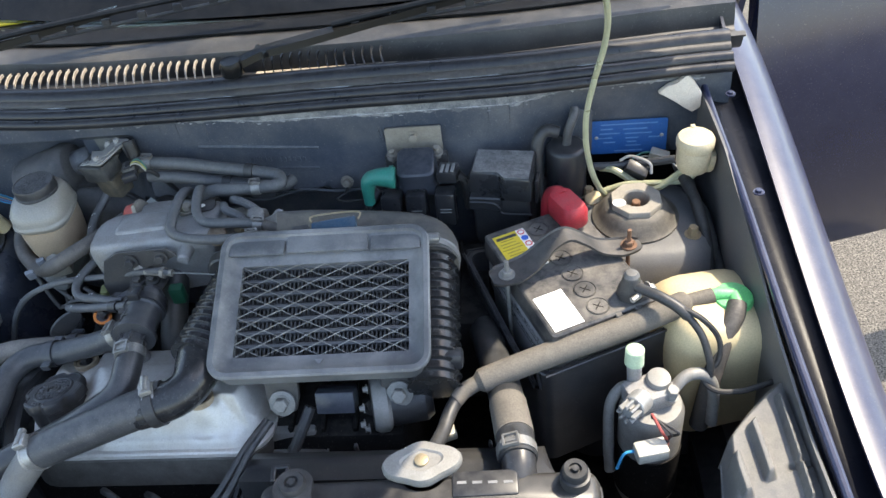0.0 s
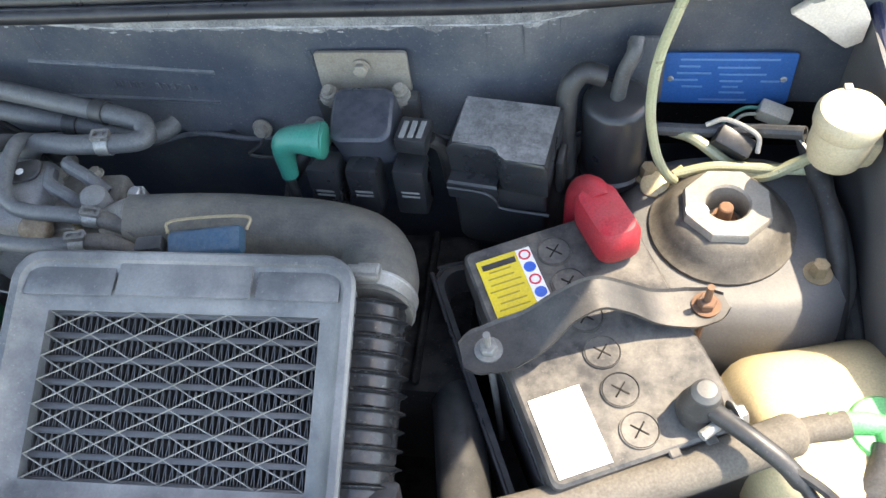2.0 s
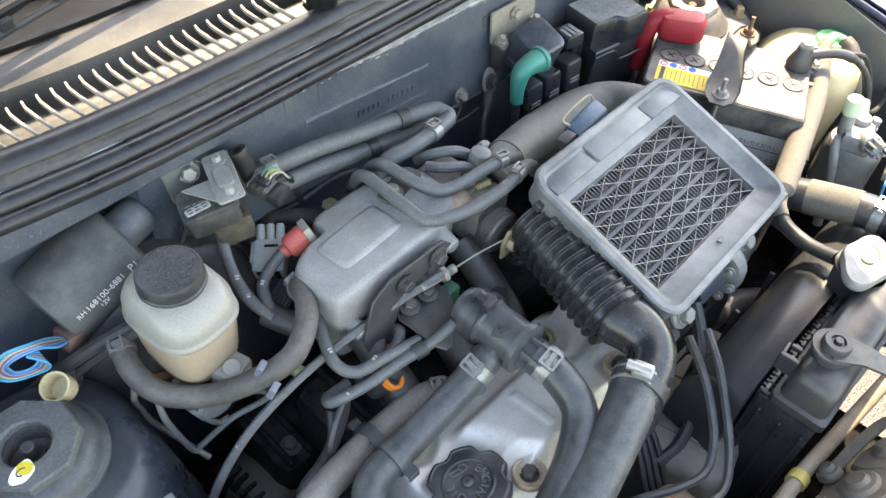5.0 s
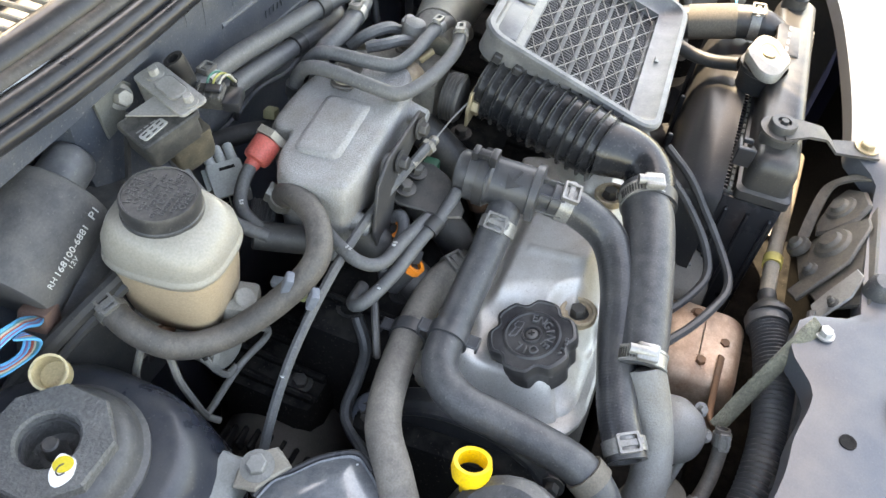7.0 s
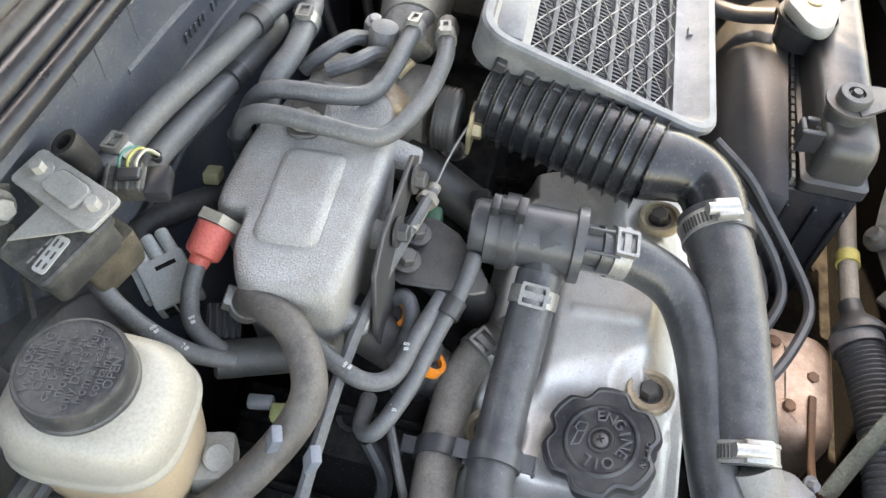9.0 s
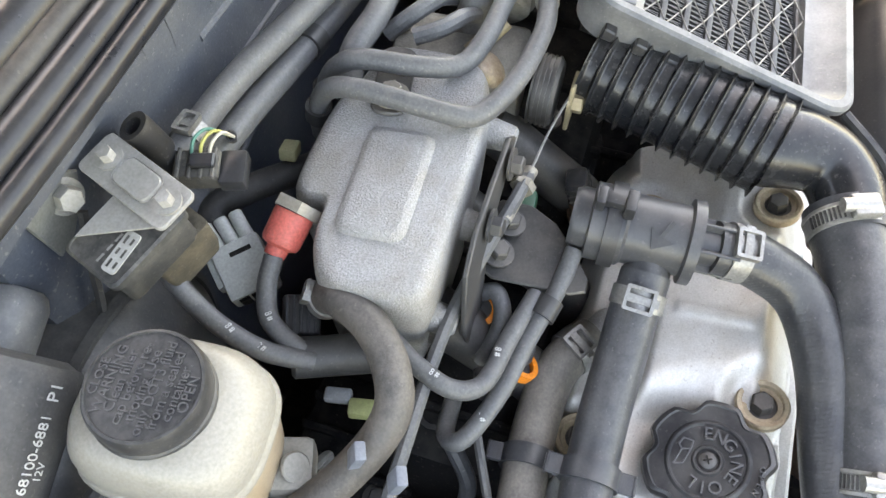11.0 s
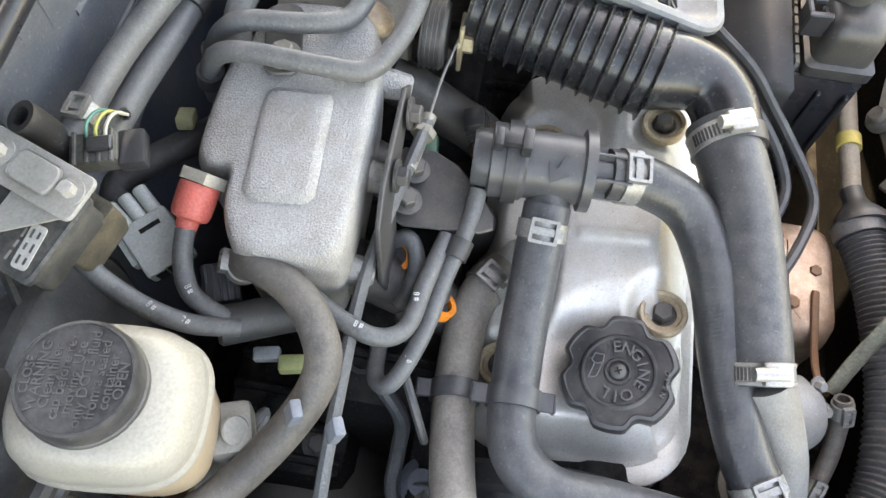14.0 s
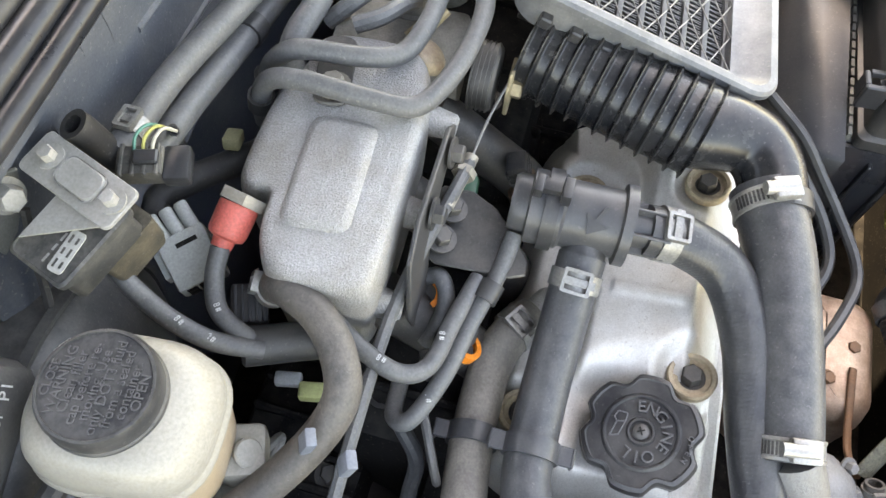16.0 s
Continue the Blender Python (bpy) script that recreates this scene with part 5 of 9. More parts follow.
hose("vacuum_hose", [(-0.092, 0.829, 0.846), (-0.095, 0.826, 0.872), (-0.097, 0.815, 0.893), (-0.096, 0.80, 0.903), (-0.090, 0.765, 0.902), (-0.078, 0.745, 0.898), (-0.055, 0.737, 0.899), (-0.022, 0.735, 0.899), (0.009, 0.735, 0.893)], 0.0062, rubber_grey, "grey-black vacuum hose bent over the plenum", [(0.95, "spring"), (0.10, rubber_dark)], "vacuum hoses", seg=12)
hose("vacuum_hose", [(-0.060, 0.780, 0.893), (-0.052, 0.765, 0.897), (-0.035, 0.757, 0.893), (-0.022, 0.752, 0.885)], 0.0055, rubber_grey, "short vacuum hose on the throttle body", (), "vacuum hoses", seg=10)
hose("vacuum_hose", [(-0.055, 0.800, 0.885), (-0.045, 0.785, 0.897), (-0.025, 0.775, 0.895), (-0.010, 0.768, 0.885)], 0.0055, rubber_grey, "short vacuum hose on the throttle body", (), "vacuum hoses", seg=10)
# twin pipes along the firewall
hose("heater_pipe", [(-0.200, 0.862, 0.912), (-0.140, 0.860, 0.907), (-0.083, 0.848, 0.905), (-0.006, 0.833, 0.900), (0.006, 0.826, 0.897), (0.008, 0.817, 0.895), (-0.005, 0.811, 0.896), (-0.050, 0.806, 0.898), (-0.085, 0.810, 0.894), (-0.105, 0.806, 0.875)], 0.0083, rubber_grey, "grey rubber pipe bent back on itself along the firewall", [(0.04, "spring"), (0.30, rubber_dark), (0.72, "spring")], "firewall pipes", seg=16)
hose("heater_pipe", [(-0.185, 0.855, 0.893), (-0.140, 0.851, 0.890), (-0.083, 0.845, 0.883), (-0.012, 0.840, 0.875), (0.006, 0.846, 0.873), (0.012, 0.856, 0.872)], 0.0083, rubber_grey, "grey rubber pipe along the firewall", [(0.44, rubber_dark)], "firewall pipes", seg=16)


# ---- battery corner ----
BA = radians(24)
BM = Matrix.Translation((0.370, 0.686, 0.848)) @ Matrix.Rotation(BA, 4, "Z")


def at_bat(x, y, z=0.0):
    return BM @ V(x, y, z)


bat = thing("battery", at_bat(0, 0, -0.20), "car battery with a pale case, dusty black lid and warning labels", "battery")
bm = B()
loft(bm, [[(x, y, z) for x, y in rrect(w, h, 0.006)] for w, h, z in ((0.122, 0.182, -0.200), (0.126, 0.186, -0.194), (0.126, 0.186, -0.030))], BM)
part("case", bm, battery_case, bat, "pale grey translucent battery case")
bm = B()
loft(bm, [[(x, y, z) for x, y in rrect(w, h, 0.006)] for w, h, z in ((0.131, 0.191, -0.032), (0.132, 0.192, -0.030), (0.132, 0.192, -0.014), (0.130, 0.190, -0.011), (0.130, 0.190, -0.002), (0.126, 0.186, 0.0))], BM)
part("lid", bm, battery_lid, bat, "dusty black battery lid")
for i in range(6):
    bm = B()
    m = BM @ pose(0.0, -0.0765 + 0.0297 * i, 0)
    lathe(bm, [(0, 0.0012), (0.0115, 0.0012), (0.0119, 0.0004), (0.0124, 0.0016), (0.0128, 0.0016), (0.0130, -0.001)], m, 30)
    pl = part("vent_plug", bm, battery_lid, bat)
    bm = B()
    for a in (0.7, 0.7 + math.pi / 2):
        box(bm, (0.013, 0.0011, 0.0006), m @ Matrix.Rotation(a, 4, "Z") @ pose(0, 0, 0.0012))
    part("plug_slot", bm, void_black, pl)
def label(name, x0, x1, y0, y1, z, mat_, parent, text=""):
    bm = B()
    box(bm, (x1 - x0, y1 - y0, 0.0006), BM @ pose((x0 + x1) / 2, (y0 + y1) / 2, z))
    return part(name, bm, mat_, parent, text, 0)
label_brown = surf("label_brown_print", (0.30, 0.24, 0.03), 0.6, amount=0.2)
yl = label("warning_label", -0.058, -0.027, 0.012, 0.083, 0.0006, yellow_label, bat, "yellow and white hazard label with pictograms")
label("pictogram_strip", -0.027, -0.016, 0.012, 0.083, 0.0006, paper, bat)
for k, mt in enumerate((ink_red, ink_blue, ink_red, ink_blue)):
    bm = B()
    lathe(bm, [(0.0032, 0.0010), (0.0046, 0.0010), (0.0046, 0.0013), (0.0032, 0.0013), (0.0032, 0.0010)] if mt is ink_red else [(0, 0.0010), (0.0046, 0.0010), (0.0046, 0.0013), (0, 0.0013)], BM @ pose(-0.0215, 0.077 - 0.0115 * k, 0), 20)
    part("pictogram", bm, mt, yl, smooth=0)
for k in range(11):
    bm = B()
    box(bm, (0.026 - 0.006 * ((k * 7) % 4) * 0.5, 0.0011 if k else 0.005, 0.0003), BM @ pose(-0.042 - 0.001 * (k % 3), 0.076 - 0.0055 * k, 0.0011))
    part("printed_line", bm, ink if k == 0 else label_brown, yl, smooth=0)
label("white_label", -0.060, -0.024, -0.090, -0.034, 0.0006, paper, bat, "blank white sticker")
# level marks on the case side
SM = BM @ frame_m((-0.0632, 0, -0.050), (-1, 0, 0), (0, -1, 0))
for zz, txt, jp in ((0.0, "UPPER LEVEL", "\u3053\u306e\u7dda\u4ee5\u4e0a\u88dc\u6c34\u3057\u306a\u3044\u3067\u304f\u3060\u3055\u3044"), (-0.020, "LOWER LEVEL", "\u25bc\u3053\u306e\u7dda\u307e\u3067\u6e1b\u308b\u524d\u306b\u5fc5\u305a\u88dc\u6c34\u3057\u3066\u304f\u3060\u3055\u3044")):
    lettering(txt, 0.0075, SM @ pose(-0.055, zz, 0), ink, "level_text", bat, 0.0001)
    lettering(jp, 0.0068, SM @ pose(0.030, zz, 0), ink, "level_text", bat, 0.0001)
    bm = B()
    box(bm, (0.17, 0.0010, 0.0003), SM @ pose(0.0, zz - 0.006, 0))
    part("level_line", bm, ink, bat, smooth=0)
bm = B()
cyl(bm, at_bat(0.040, -0.078, 0.0), at_bat(0.040, -0.078, 0.016), 0.0095, 0.0085, 20, 0.001)
part("negative_post", bm, steel_dark, bat)
for yy in (-0.060, -0.035, 0.02):
    bm = B()
    box(bm, (0.008, 0.014, 0.004), BM @ pose(0.062 if yy > 0 else -0.02 - yy, -0.093 if yy < 0 else yy, -0.003), 0.001, 1)
    part("lid_notch", bm, battery_lid, bat)

# negative terminal and cable
neg = thing("negative_terminal", at_bat(0.040, -0.078, 0.001), "lead battery clamp with a black cable and bolt", "cable clamp")
bm = B()
lathe(bm, [(0, 0), (0.0145, 0), (0.0155, 0.004), (0.013, 0.014), (0.010, 0.020), (0.0098, 0.026), (0.007, 0.030), (0, 0.031)], BM @ pose(0.040, -0.078, 0.002), 24)
part("clamp", bm, steel_dark, neg)
bm = B()
lathe(bm, [(0, 0), (0.0085, 0), (0.009, 0.004), (0.006, 0.008), (0, 0.009)], BM @ pose(0.040, -0.078, 0.028), 20)
part("post_top", bm, surf("dull_lead", (0.13, 0.128, 0.125), 0.5, metal=0.3, dust=(0.08, 0.078, 0.075), amount=0.6, dscale=60), neg)
bm = B()
cyl(bm, at_bat(0.030, -0.097, 0.014), at_bat(0.056, -0.090, 0.014), 0.0035, 0.0035, 12)
hexbolt(bm, at_bat(0.054, -0.092, 0.014), (0.9, 0.4, 0), 0.0065, 0.006)
part("clamp_bolt", bm, steel, neg)
h = hose("battery_cable", [(0.440, 0.628, 0.866), (0.452, 0.618, 0.868), (0.468, 0.606, 0.868), (0.487, 0.592, 0.862), (0.505, 0.574, 0.845), (0.514, 0.559, 0.820), (0.516, 0.552, 0.800)], lambda s: 0.0062 if s < 0.55 else 0.0042, rubber_dark, "black battery earth cable in a sleeve", (), category="cable", seg=12)
hose("battery_cable", [(0.480, 0.596, 0.866), (0.505, 0.582, 0.860), (0.524, 0.572, 0.838), (0.524, 0.560, 0.815), (0.508, 0.552, 0.798), (0.520, 0.543, 0.786), (0.545, 0.541, 0.785), (0.565, 0.544, 0.788), (0.585, 0.55, 0.79)], 0.0032, tape, "thin taped earth lead", (), category="cable", seg=8)
# positive cover
pos = B()
loft(pos, [[(x, y + dy, z) for x, y in rrect(w, h, min(w, h) * 0.35, 4)] for w, h, z, dy in ((0.030, 0.050, 0.004, 0.0), (0.034, 0.056, 0.008, 0.0), (0.034, 0.058, 0.026, 0.0), (0.028, 0.050, 0.034, 0.0), (0.016, 0.034, 0.036, 0.0))], BM @ pose(0.040, 0.068, 0.0, -5, 0, 2))
tc_ = thing("terminal_cover", at_bat(0.04, 0.068, 0.004), "dusty red plastic cover over the positive battery terminal", "terminal cover")
part("hood", pos, red_plastic, tc_)
pos = B()
tube(pos, [at_bat(0.040, 0.082, 0.024), at_bat(0.040, 0.098, 0.021), at_bat(0.038, 0.110, 0.004), at_bat(0.037, 0.114, -0.05)], 0.0128, 18)
part("cable_sleeve", pos, red_plastic, tc_)

# hold-down strap
hold = thing("battery_clamp", (0.37, 0.69, 0.85), "dark steel battery hold-down strap with rusty nuts", "bracket")
HC = [((0.283, 0.655, 0.858), 0.010), ((0.292, 0.658, 0.858), 0.017), ((0.312, 0.665, 0.859), 0.020), ((0.333, 0.673, 0.868), 0.017), ((0.352, 0.683, 0.883), 0.013), ((0.372, 0.691, 0.889), 0.0125), ((0.392, 0.696, 0.876), 0.0125), ((0.412, 0.700, 0.859), 0.014), ((0.436, 0.704, 0.853), 0.016), ((0.452, 0.708, 0.853), 0.013), ((0.460, 0.711, 0.853), 0.006)]
pc = smooth_path([p for p, w in HC], 5)
wd = [w for p, w in HC]
bm = B()
rows = []
for i, p in enumerate(pc):
    k = i / (len(pc) - 1) * (len(wd) - 1)
    w = wd[min(int(k), len(wd) - 1)] * (1 - k % 1) + wd[min(int(k) + 1, len(wd) - 1)] * (k % 1)
    t = (pc[min(i + 1, len(pc) - 1)] - pc[max(i - 1, 0)]).normalized()
    sd = V(-t.y, t.x, 0).normalized()
    rows.append([tuple(p + sd * w * a + V(0, 0, b)) for a, b in ((-1, 0.003), (-0.93, 0.0), (0.93, 0.0), (1, 0.003), (1, 0.0045), (0.9, 0.002), (-0.9, 0.002), (-1, 0.0045))])
loft(bm, rows)
part("strap", bm, steel_dark, hold, "dusty dark steel strap")
for c, mt, top in (((0.301, 0.661, 0.860), steel_bracket, 0.022), ((0.446, 0.707, 0.855), rust, 0.024)):
    bm = B()
    hexbolt(bm, c, (0, 0, 1), 0.0065, 0.006, 1.5)
    nt_ = part("nut", bm, mt, hold)
    bm = B()
    cyl(bm, V(*c) - V(0, 0, 0.16), V(*c) + V(0, 0, top), 0.0026, 0.0026, 10)
    part("hook_rod", bm, mt, nt_)

# battery tray
bm = B()
o = rrect(0.176, 0.222, 0.018)
i_ = rrect(0.166, 0.212, 0.014)
def trz(x, y):
    if y < -0.095:
        return -0.040
    return -0.036 - 0.040 * smoothstep(0.07, 0.0, y) if x < 0 else -0.075
loft(bm, [[(x, y, -0.205) for x, y in i_], [(x, y, -0.205) for x, y in o], [(x * 1.02, y * 1.01, trz(x, y)) for x, y in o], [(x * 1.01, y * 1.0, trz(x, y)) for x, y in i_], [(x, y, -0.202) for x, y in i_]], BM, True, True)
bt_ = thing("battery_tray", BM @ V(0, 0, -0.205), "black plastic battery tray wall standing round the battery", "battery tray")
part("wall", bm, plastic_black, bt_)
bm = B()
tube(bm, [BM @ V(x * 1.02, y * 1.01, trz(x, y) + 0.001) for x, y in o + o[:1]], 0.0018, 6, 2, caps=False)
part("rim", bm, plastic_gloss, bt_)

# ---- strut mounts ----
for s in (1, -1):
    sm = thing("strut_mount", (s * 0.4675, 0.80, 0.822), "octagonal strut top mount over a dusty rubber dome" if s > 0 else "grey octagonal strut top mount with a yellow paint mark", "strut mount", "strut mounts")
    m = Matrix.Translation((s * 0.4675, 0.80, 0.820))
    bm = B()
    lathe(bm, [(0.056, 0.0), (0.056, 0.004), (0.052, 0.006), (0.050, 0.010), (0.048, 0.016), (0.042, 0.021), (0.034, 0.023), (0.017, 0.023)] if s < 0 else [(0.055, 0.0), (0.055, 0.003), (0.051, 0.005), (0.046, 0.012), (0.041, 0.019), (0.036, 0.023), (0.030, 0.024), (0.017, 0.024)], m, 40)
    part("rubber_dome", bm, rubber_dome if s > 0 else rubber, sm)
    bm = B()
    ocr = 0.041 if s < 0 else 0.034
    oc = [(ocr * math.cos(radians(45 * k + 22.5)), ocr * math.sin(radians(45 * k + 22.5))) for k in range(8)]
    fine8 = [Vector(oc[k // 4]).lerp(Vector(oc[(k // 4 + 1) % 8]), (k % 4) / 4) for k in range(32)]
    hole_r = 0.0160 if s > 0 else 0.0188
    hole = [(hole_r * math.cos(2 * math.pi * k / 32 + 0.39), hole_r * math.sin(2 * math.pi * k / 32 + 0.39)) for k in range(32)]
    loft(bm, [[(x, y, 0.020) for x, y in fine8], [(x, y, 0.029) for x, y in fine8], [(x * 0.96, y * 0.96, 0.031) for x, y in fine8], [(x * 1.1, y * 1.1, 0.031) for x, y in hole], [(x, y, 0.029) for x, y in hole], [(x, y, 0.004) for x, y in hole]], m, False, True)
    # the first plate's cream holds both dust and the sun's warm tint
    part("octagon_plate", bm, surf("cream_sunlit_steel", (0.27, 0.245, 0.205), 0.6, metal=0.1, dust=(0.18, 0.165, 0.14), amount=0.6, dscale=40) if s > 0 else surf("gritty_grey", (0.105, 0.105, 0.103), 0.7, dust=(0.065, 0.064, 0.062), amount=0.6, dscale=40, bump=1.0, grain=420, vary=0.10, fleck=0.25), sm)
    bm = B()
    cyl(bm, m @ V(0, 0, 0.004), m @ V(0, 0, 0.012), 0.0105, 0.0105, 6)
    cyl(bm, m @ V(0, 0, 0.012), m @ V(0, 0, 0.026), 0.0060, 0.0055, 14, 0.001)
    part("piston_nut", bm, rust if s > 0 else steel_dark, sm)
    if s > 0:
        bm = B()
        slab(bm, [(0.0085 * math.cos(a), 0.0070 * math.sin(a)) for a in (k * 0.314 for k in range(20))], 0.0311, 0.0318, m @ pose(-0.0225, -0.0085, 0))
        part("white_spot", bm, paper, sm, "white round spot")
    if s < 0:
        bm = B()
        slab(bm, [(0.0105 * math.cos(a) * (1 + 0.12 * math.sin(3 * a)), 0.0078 * math.sin(a) * (1 + 0.1 * math.cos(2 * a + 1))) for a in (k * 0.314 for k in range(20))], 0.0311, 0.0316, m @ pose(-0.0125, -0.0215, 0, 0, 0, 30))
        sp_ = part("white_spot", bm, paper, sm, "white paint blob")
        bm = B()
        slab(bm, [(0.0055 * math.cos(a) + 0.0035, 0.0062 * math.sin(a)) for a in (k * 0.314 for k in range(20))], 0.0316, 0.0320, m @ pose(-0.0125, -0.0215, 0, 0, 0, 30))
        part("paint_dab", bm, yellow_label, sp_, "yellow paint dab")
        bm = B()
        tube(bm, [m @ V(-0.0125 + 0.004 * math.cos(a), -0.0215 + 0.003 * math.sin(a), 0.0322) for a in (0.5, 1.4, 2.4, 3.4, 4.4)], 0.0005, 5)
        part("paint_stroke", bm, steel_dark, sp_)

# ---- firewall fittings ----
plate = thing("maker_plate", (0.472, 0.918, 0.835), "blue printed identification plate riveted to the firewall", "plate")
PM = frame_m((0.472, 0.9165, 0.866), (-0.02, -1, 0.05), (1, 0.08, 0))
bm = B()
slab(bm, rrect(0.102, 0.052, 0.003), 0, 0.0015, PM)
part("sheet", bm, plate_blue, plate)
for rx, ry, w in ((0, 0.020, 0.084), (-0.030, 0.013, 0.018), (0.008, 0.012, 0.036), (-0.026, 0.006, 0.030), (0.012, 0.005, 0.040), (-0.032, -0.001, 0.022), (0.004, -0.002, 0.020), (0.034, -0.002, 0.016), (-0.026, -0.008, 0.018), (0.004, -0.008, 0.014), (0.006, -0.014, 0.022), (0.0, -0.022, 0.042)):
    bm = B()
    box(bm, (w * 0.9, 0.0018, 0.0003), PM @ pose(rx, ry, 0.0018))
    part("print_bar", bm, faint_blue, plate, smooth=0)
for rx in (-0.044, 0.044):
    bm = B()
    lathe(bm, [(0, 0.003), (0.002, 0.0028), (0.0028, 0.0015), (0, 0.001)], PM @ pose(rx, 0.0, 0), 14)
    part("rivet", bm, steel, plate)

coil = thing("ignition_coil", (0.185, 0.85, 0.86), "dark ignition coil on a pale zinc bracket", "ignition coil")
bm = B()
slab(bm, rrect(0.076, 0.040, 0.003), 0, 0.003, frame_m((0.182, 0.884, 0.905), (0, -1, 0.08)))
part("bracket", bm, zinc_pale, coil, "pale zinc mounting bracket")
bm = B()
box(bm, (0.074, 0.014, 0.0025), pose(0.182, 0.8765, 0.8855, 12), 0.0008, 1)
part("bracket_fold", bm, zinc_pale, coil)
for x in (0.152, 0.212):
    bm = B()
    lathe(bm, [(0, 0.003), (0.0075, 0.003), (0.0085, 0.001), (0.0085, -0.003), (0.007, -0.005), (0.0078, -0.007), (0.0, -0.007)], frame_m((x, 0.8715, 0.8895), (0, -0.25, 1)), 20)
    part("rubber_bush", bm, rubber_heater, coil)
bm = B()
hexbolt(bm, (0.182, 0.880, 0.912), (0, -1, 0.1), 0.0060, 0.005, 1.35)
part("bracket_bolt", bm, zinc_pale, coil)
bm = B()
hexbolt(bm, (0.152, 0.872, 0.893), (0, -0.4, 1), 0.0042, 0.005, 1.5)
part("bracket_bolt", bm, zinc_pale, coil)
bm = B()
hexbolt(bm, (0.212, 0.872, 0.895), (0, -0.4, 1), 0.0042, 0.005, 1.5)
part("bracket_bolt", bm, zinc_pale, coil)
bm = B()
box(bm, (0.085, 0.012, 0.034), (0.184, 0.872, 0.873), 0.002)
part("core", bm, steel_dark, coil)
bm = B()
loft(bm, [[(x, y, z) for x, y in rrect(w, h, 0.010)] for w, h, z in ((0.048, 0.040, -0.048), (0.054, 0.050, -0.045), (0.054, 0.050, -0.036), (0.051, 0.048, -0.034), (0.051, 0.048, -0.006), (0.0495, 0.0465, -0.002), (0.045, 0.042, 0.0))], frame_m((0.186, 0.842, 0.899), (0, -0.35, 1)))
part("moulded_body", bm, coil_resin, coil, "black-blue resin coil body")
boot = B()
tube(boot, [(0.160, 0.819, 0.892), (0.138, 0.819, 0.894), (0.126, 0.819, 0.889), (0.122, 0.818, 0.874), (0.121, 0.816, 0.854)], lambda s: 0.0140 - 0.0030 * smoothstep(0.0, 0.35, s) - 0.0036 * smoothstep(0.4, 1.0, s), 18)
ring(boot, (0.1565, 0.819, 0.893), (1, 0, 0), 0.0138, 0.005, 0.0012)
solo("coil_boot", boot, teal_rubber, "teal rubber spark lead boot on the coil", "boot")
hose("spark_lead", [(0.120, 0.815, 0.852), (0.118, 0.812, 0.82), (0.10, 0.80, 0.79)], 0.0045, rubber_dark, "black spark lead from the coil", category="cable")
con = thing("coil_connector", (0.232, 0.850, 0.88), "black wiring plug with pale ribs beside the coil", "connector")
bm = B()
box(bm, (0.026, 0.026, 0.016), pose(0.228, 0.833, 0.884, 0, 0, -8), 0.002)
part("housing", bm, plastic_gloss, con)
for q in range(3):
    bm = B()
    box(bm, (0.0045, 0.018, 0.001), pose(0.221 + 0.007 * q, 0.832, 0.8925, 0, 0, -8), 0.0004, 1)
    part("rib", bm, plastic_grey, con)
bm = B()
tube(bm, [(0.240, 0.833, 0.881), (0.249, 0.836, 0.865), (0.250, 0.84, 0.82)], 0.006, 10)
part("harness", bm, tape, con)
for k, x in enumerate((0.150, 0.183, 0.222)):
    bm = B()
    box(bm, (0.027, 0.026, 0.050), pose(x, 0.822, 0.838, -6, 0, -4), 0.004)
    r_ = solo("relay", bm, plastic_gloss, "small black box relay below the coil", "relay", "relays")
    bm = B()
    for q in range(3):
        box(bm, (0.015, 0.0004, 0.0018), pose(x, 0.8085, 0.842 - 0.005 * q, -6, 0, -4))
    p_ = new("relay_print", finish(bm, "relay_print", plastic_grey, 0))
    p_.parent = r_

fuse = thing("fuse_box", (0.30, 0.83, 0.80), "black fuse box with a scuffed paper label on its lid", "fuse box")
FM = Matrix.Translation((0.300, 0.832, -0.011)) @ Matrix.Rotation(radians(-9), 4, "Z") @ Matrix.Diagonal((0.95, 0.97, 1, 1))
bm = B()
loft(bm, [[(x, y, z) for x, y in rrect(w, h, 0.005)] for w, h, z in ((0.074, 0.056, 0.790), (0.080, 0.062, 0.800), (0.080, 0.062, 0.868))], FM)
part("base", bm, plastic_black, fuse)
LID = [(-0.042, 0.031), (0.042, 0.031), (0.042, -0.034), (0.008, -0.034), (0.002, -0.030), (-0.001, -0.025), (-0.006, -0.022), (-0.042, -0.022)]
bm = B()
slab(bm, LID, 0.868, 0.905, FM, 0.004)
lid = part("lid", bm, plastic_gloss, fuse, "black lid, whitened on its top", 50)
bm = B()
slab(bm, [(-0.043, 0.032), (0.0, 0.032), (0.0, -0.034), (-0.043, -0.034)], 0.852, 0.873, FM, 0.002)
part("front_step", bm, plastic_gloss, fuse)
bm = B()
tube(bm, [FM @ V(-0.043, -0.0345, 0.866), FM @ V(-0.012, -0.035, 0.866), FM @ V(-0.002, -0.035, 0.858), FM @ V(0.004, -0.0355, 0.850), FM @ V(0.043, -0.0355, 0.850)], 0.0016, 6)
part("lid_lip", bm, plastic_gloss, lid)
worn = surf("worn_label", (0.10, 0.10, 0.10), 0.75, dust=(0.22, 0.22, 0.215), amount=0.9, dscale=90, fleck=0.6, bump=0.5)
bm = B()
slab(bm, [(x * 0.93, y * 0.93 + 0.0005) for x, y in LID], 0.9052, 0.9060, FM)
fl = part("lid_label", bm, worn, fuse, "worn grey label with faint print", 0)
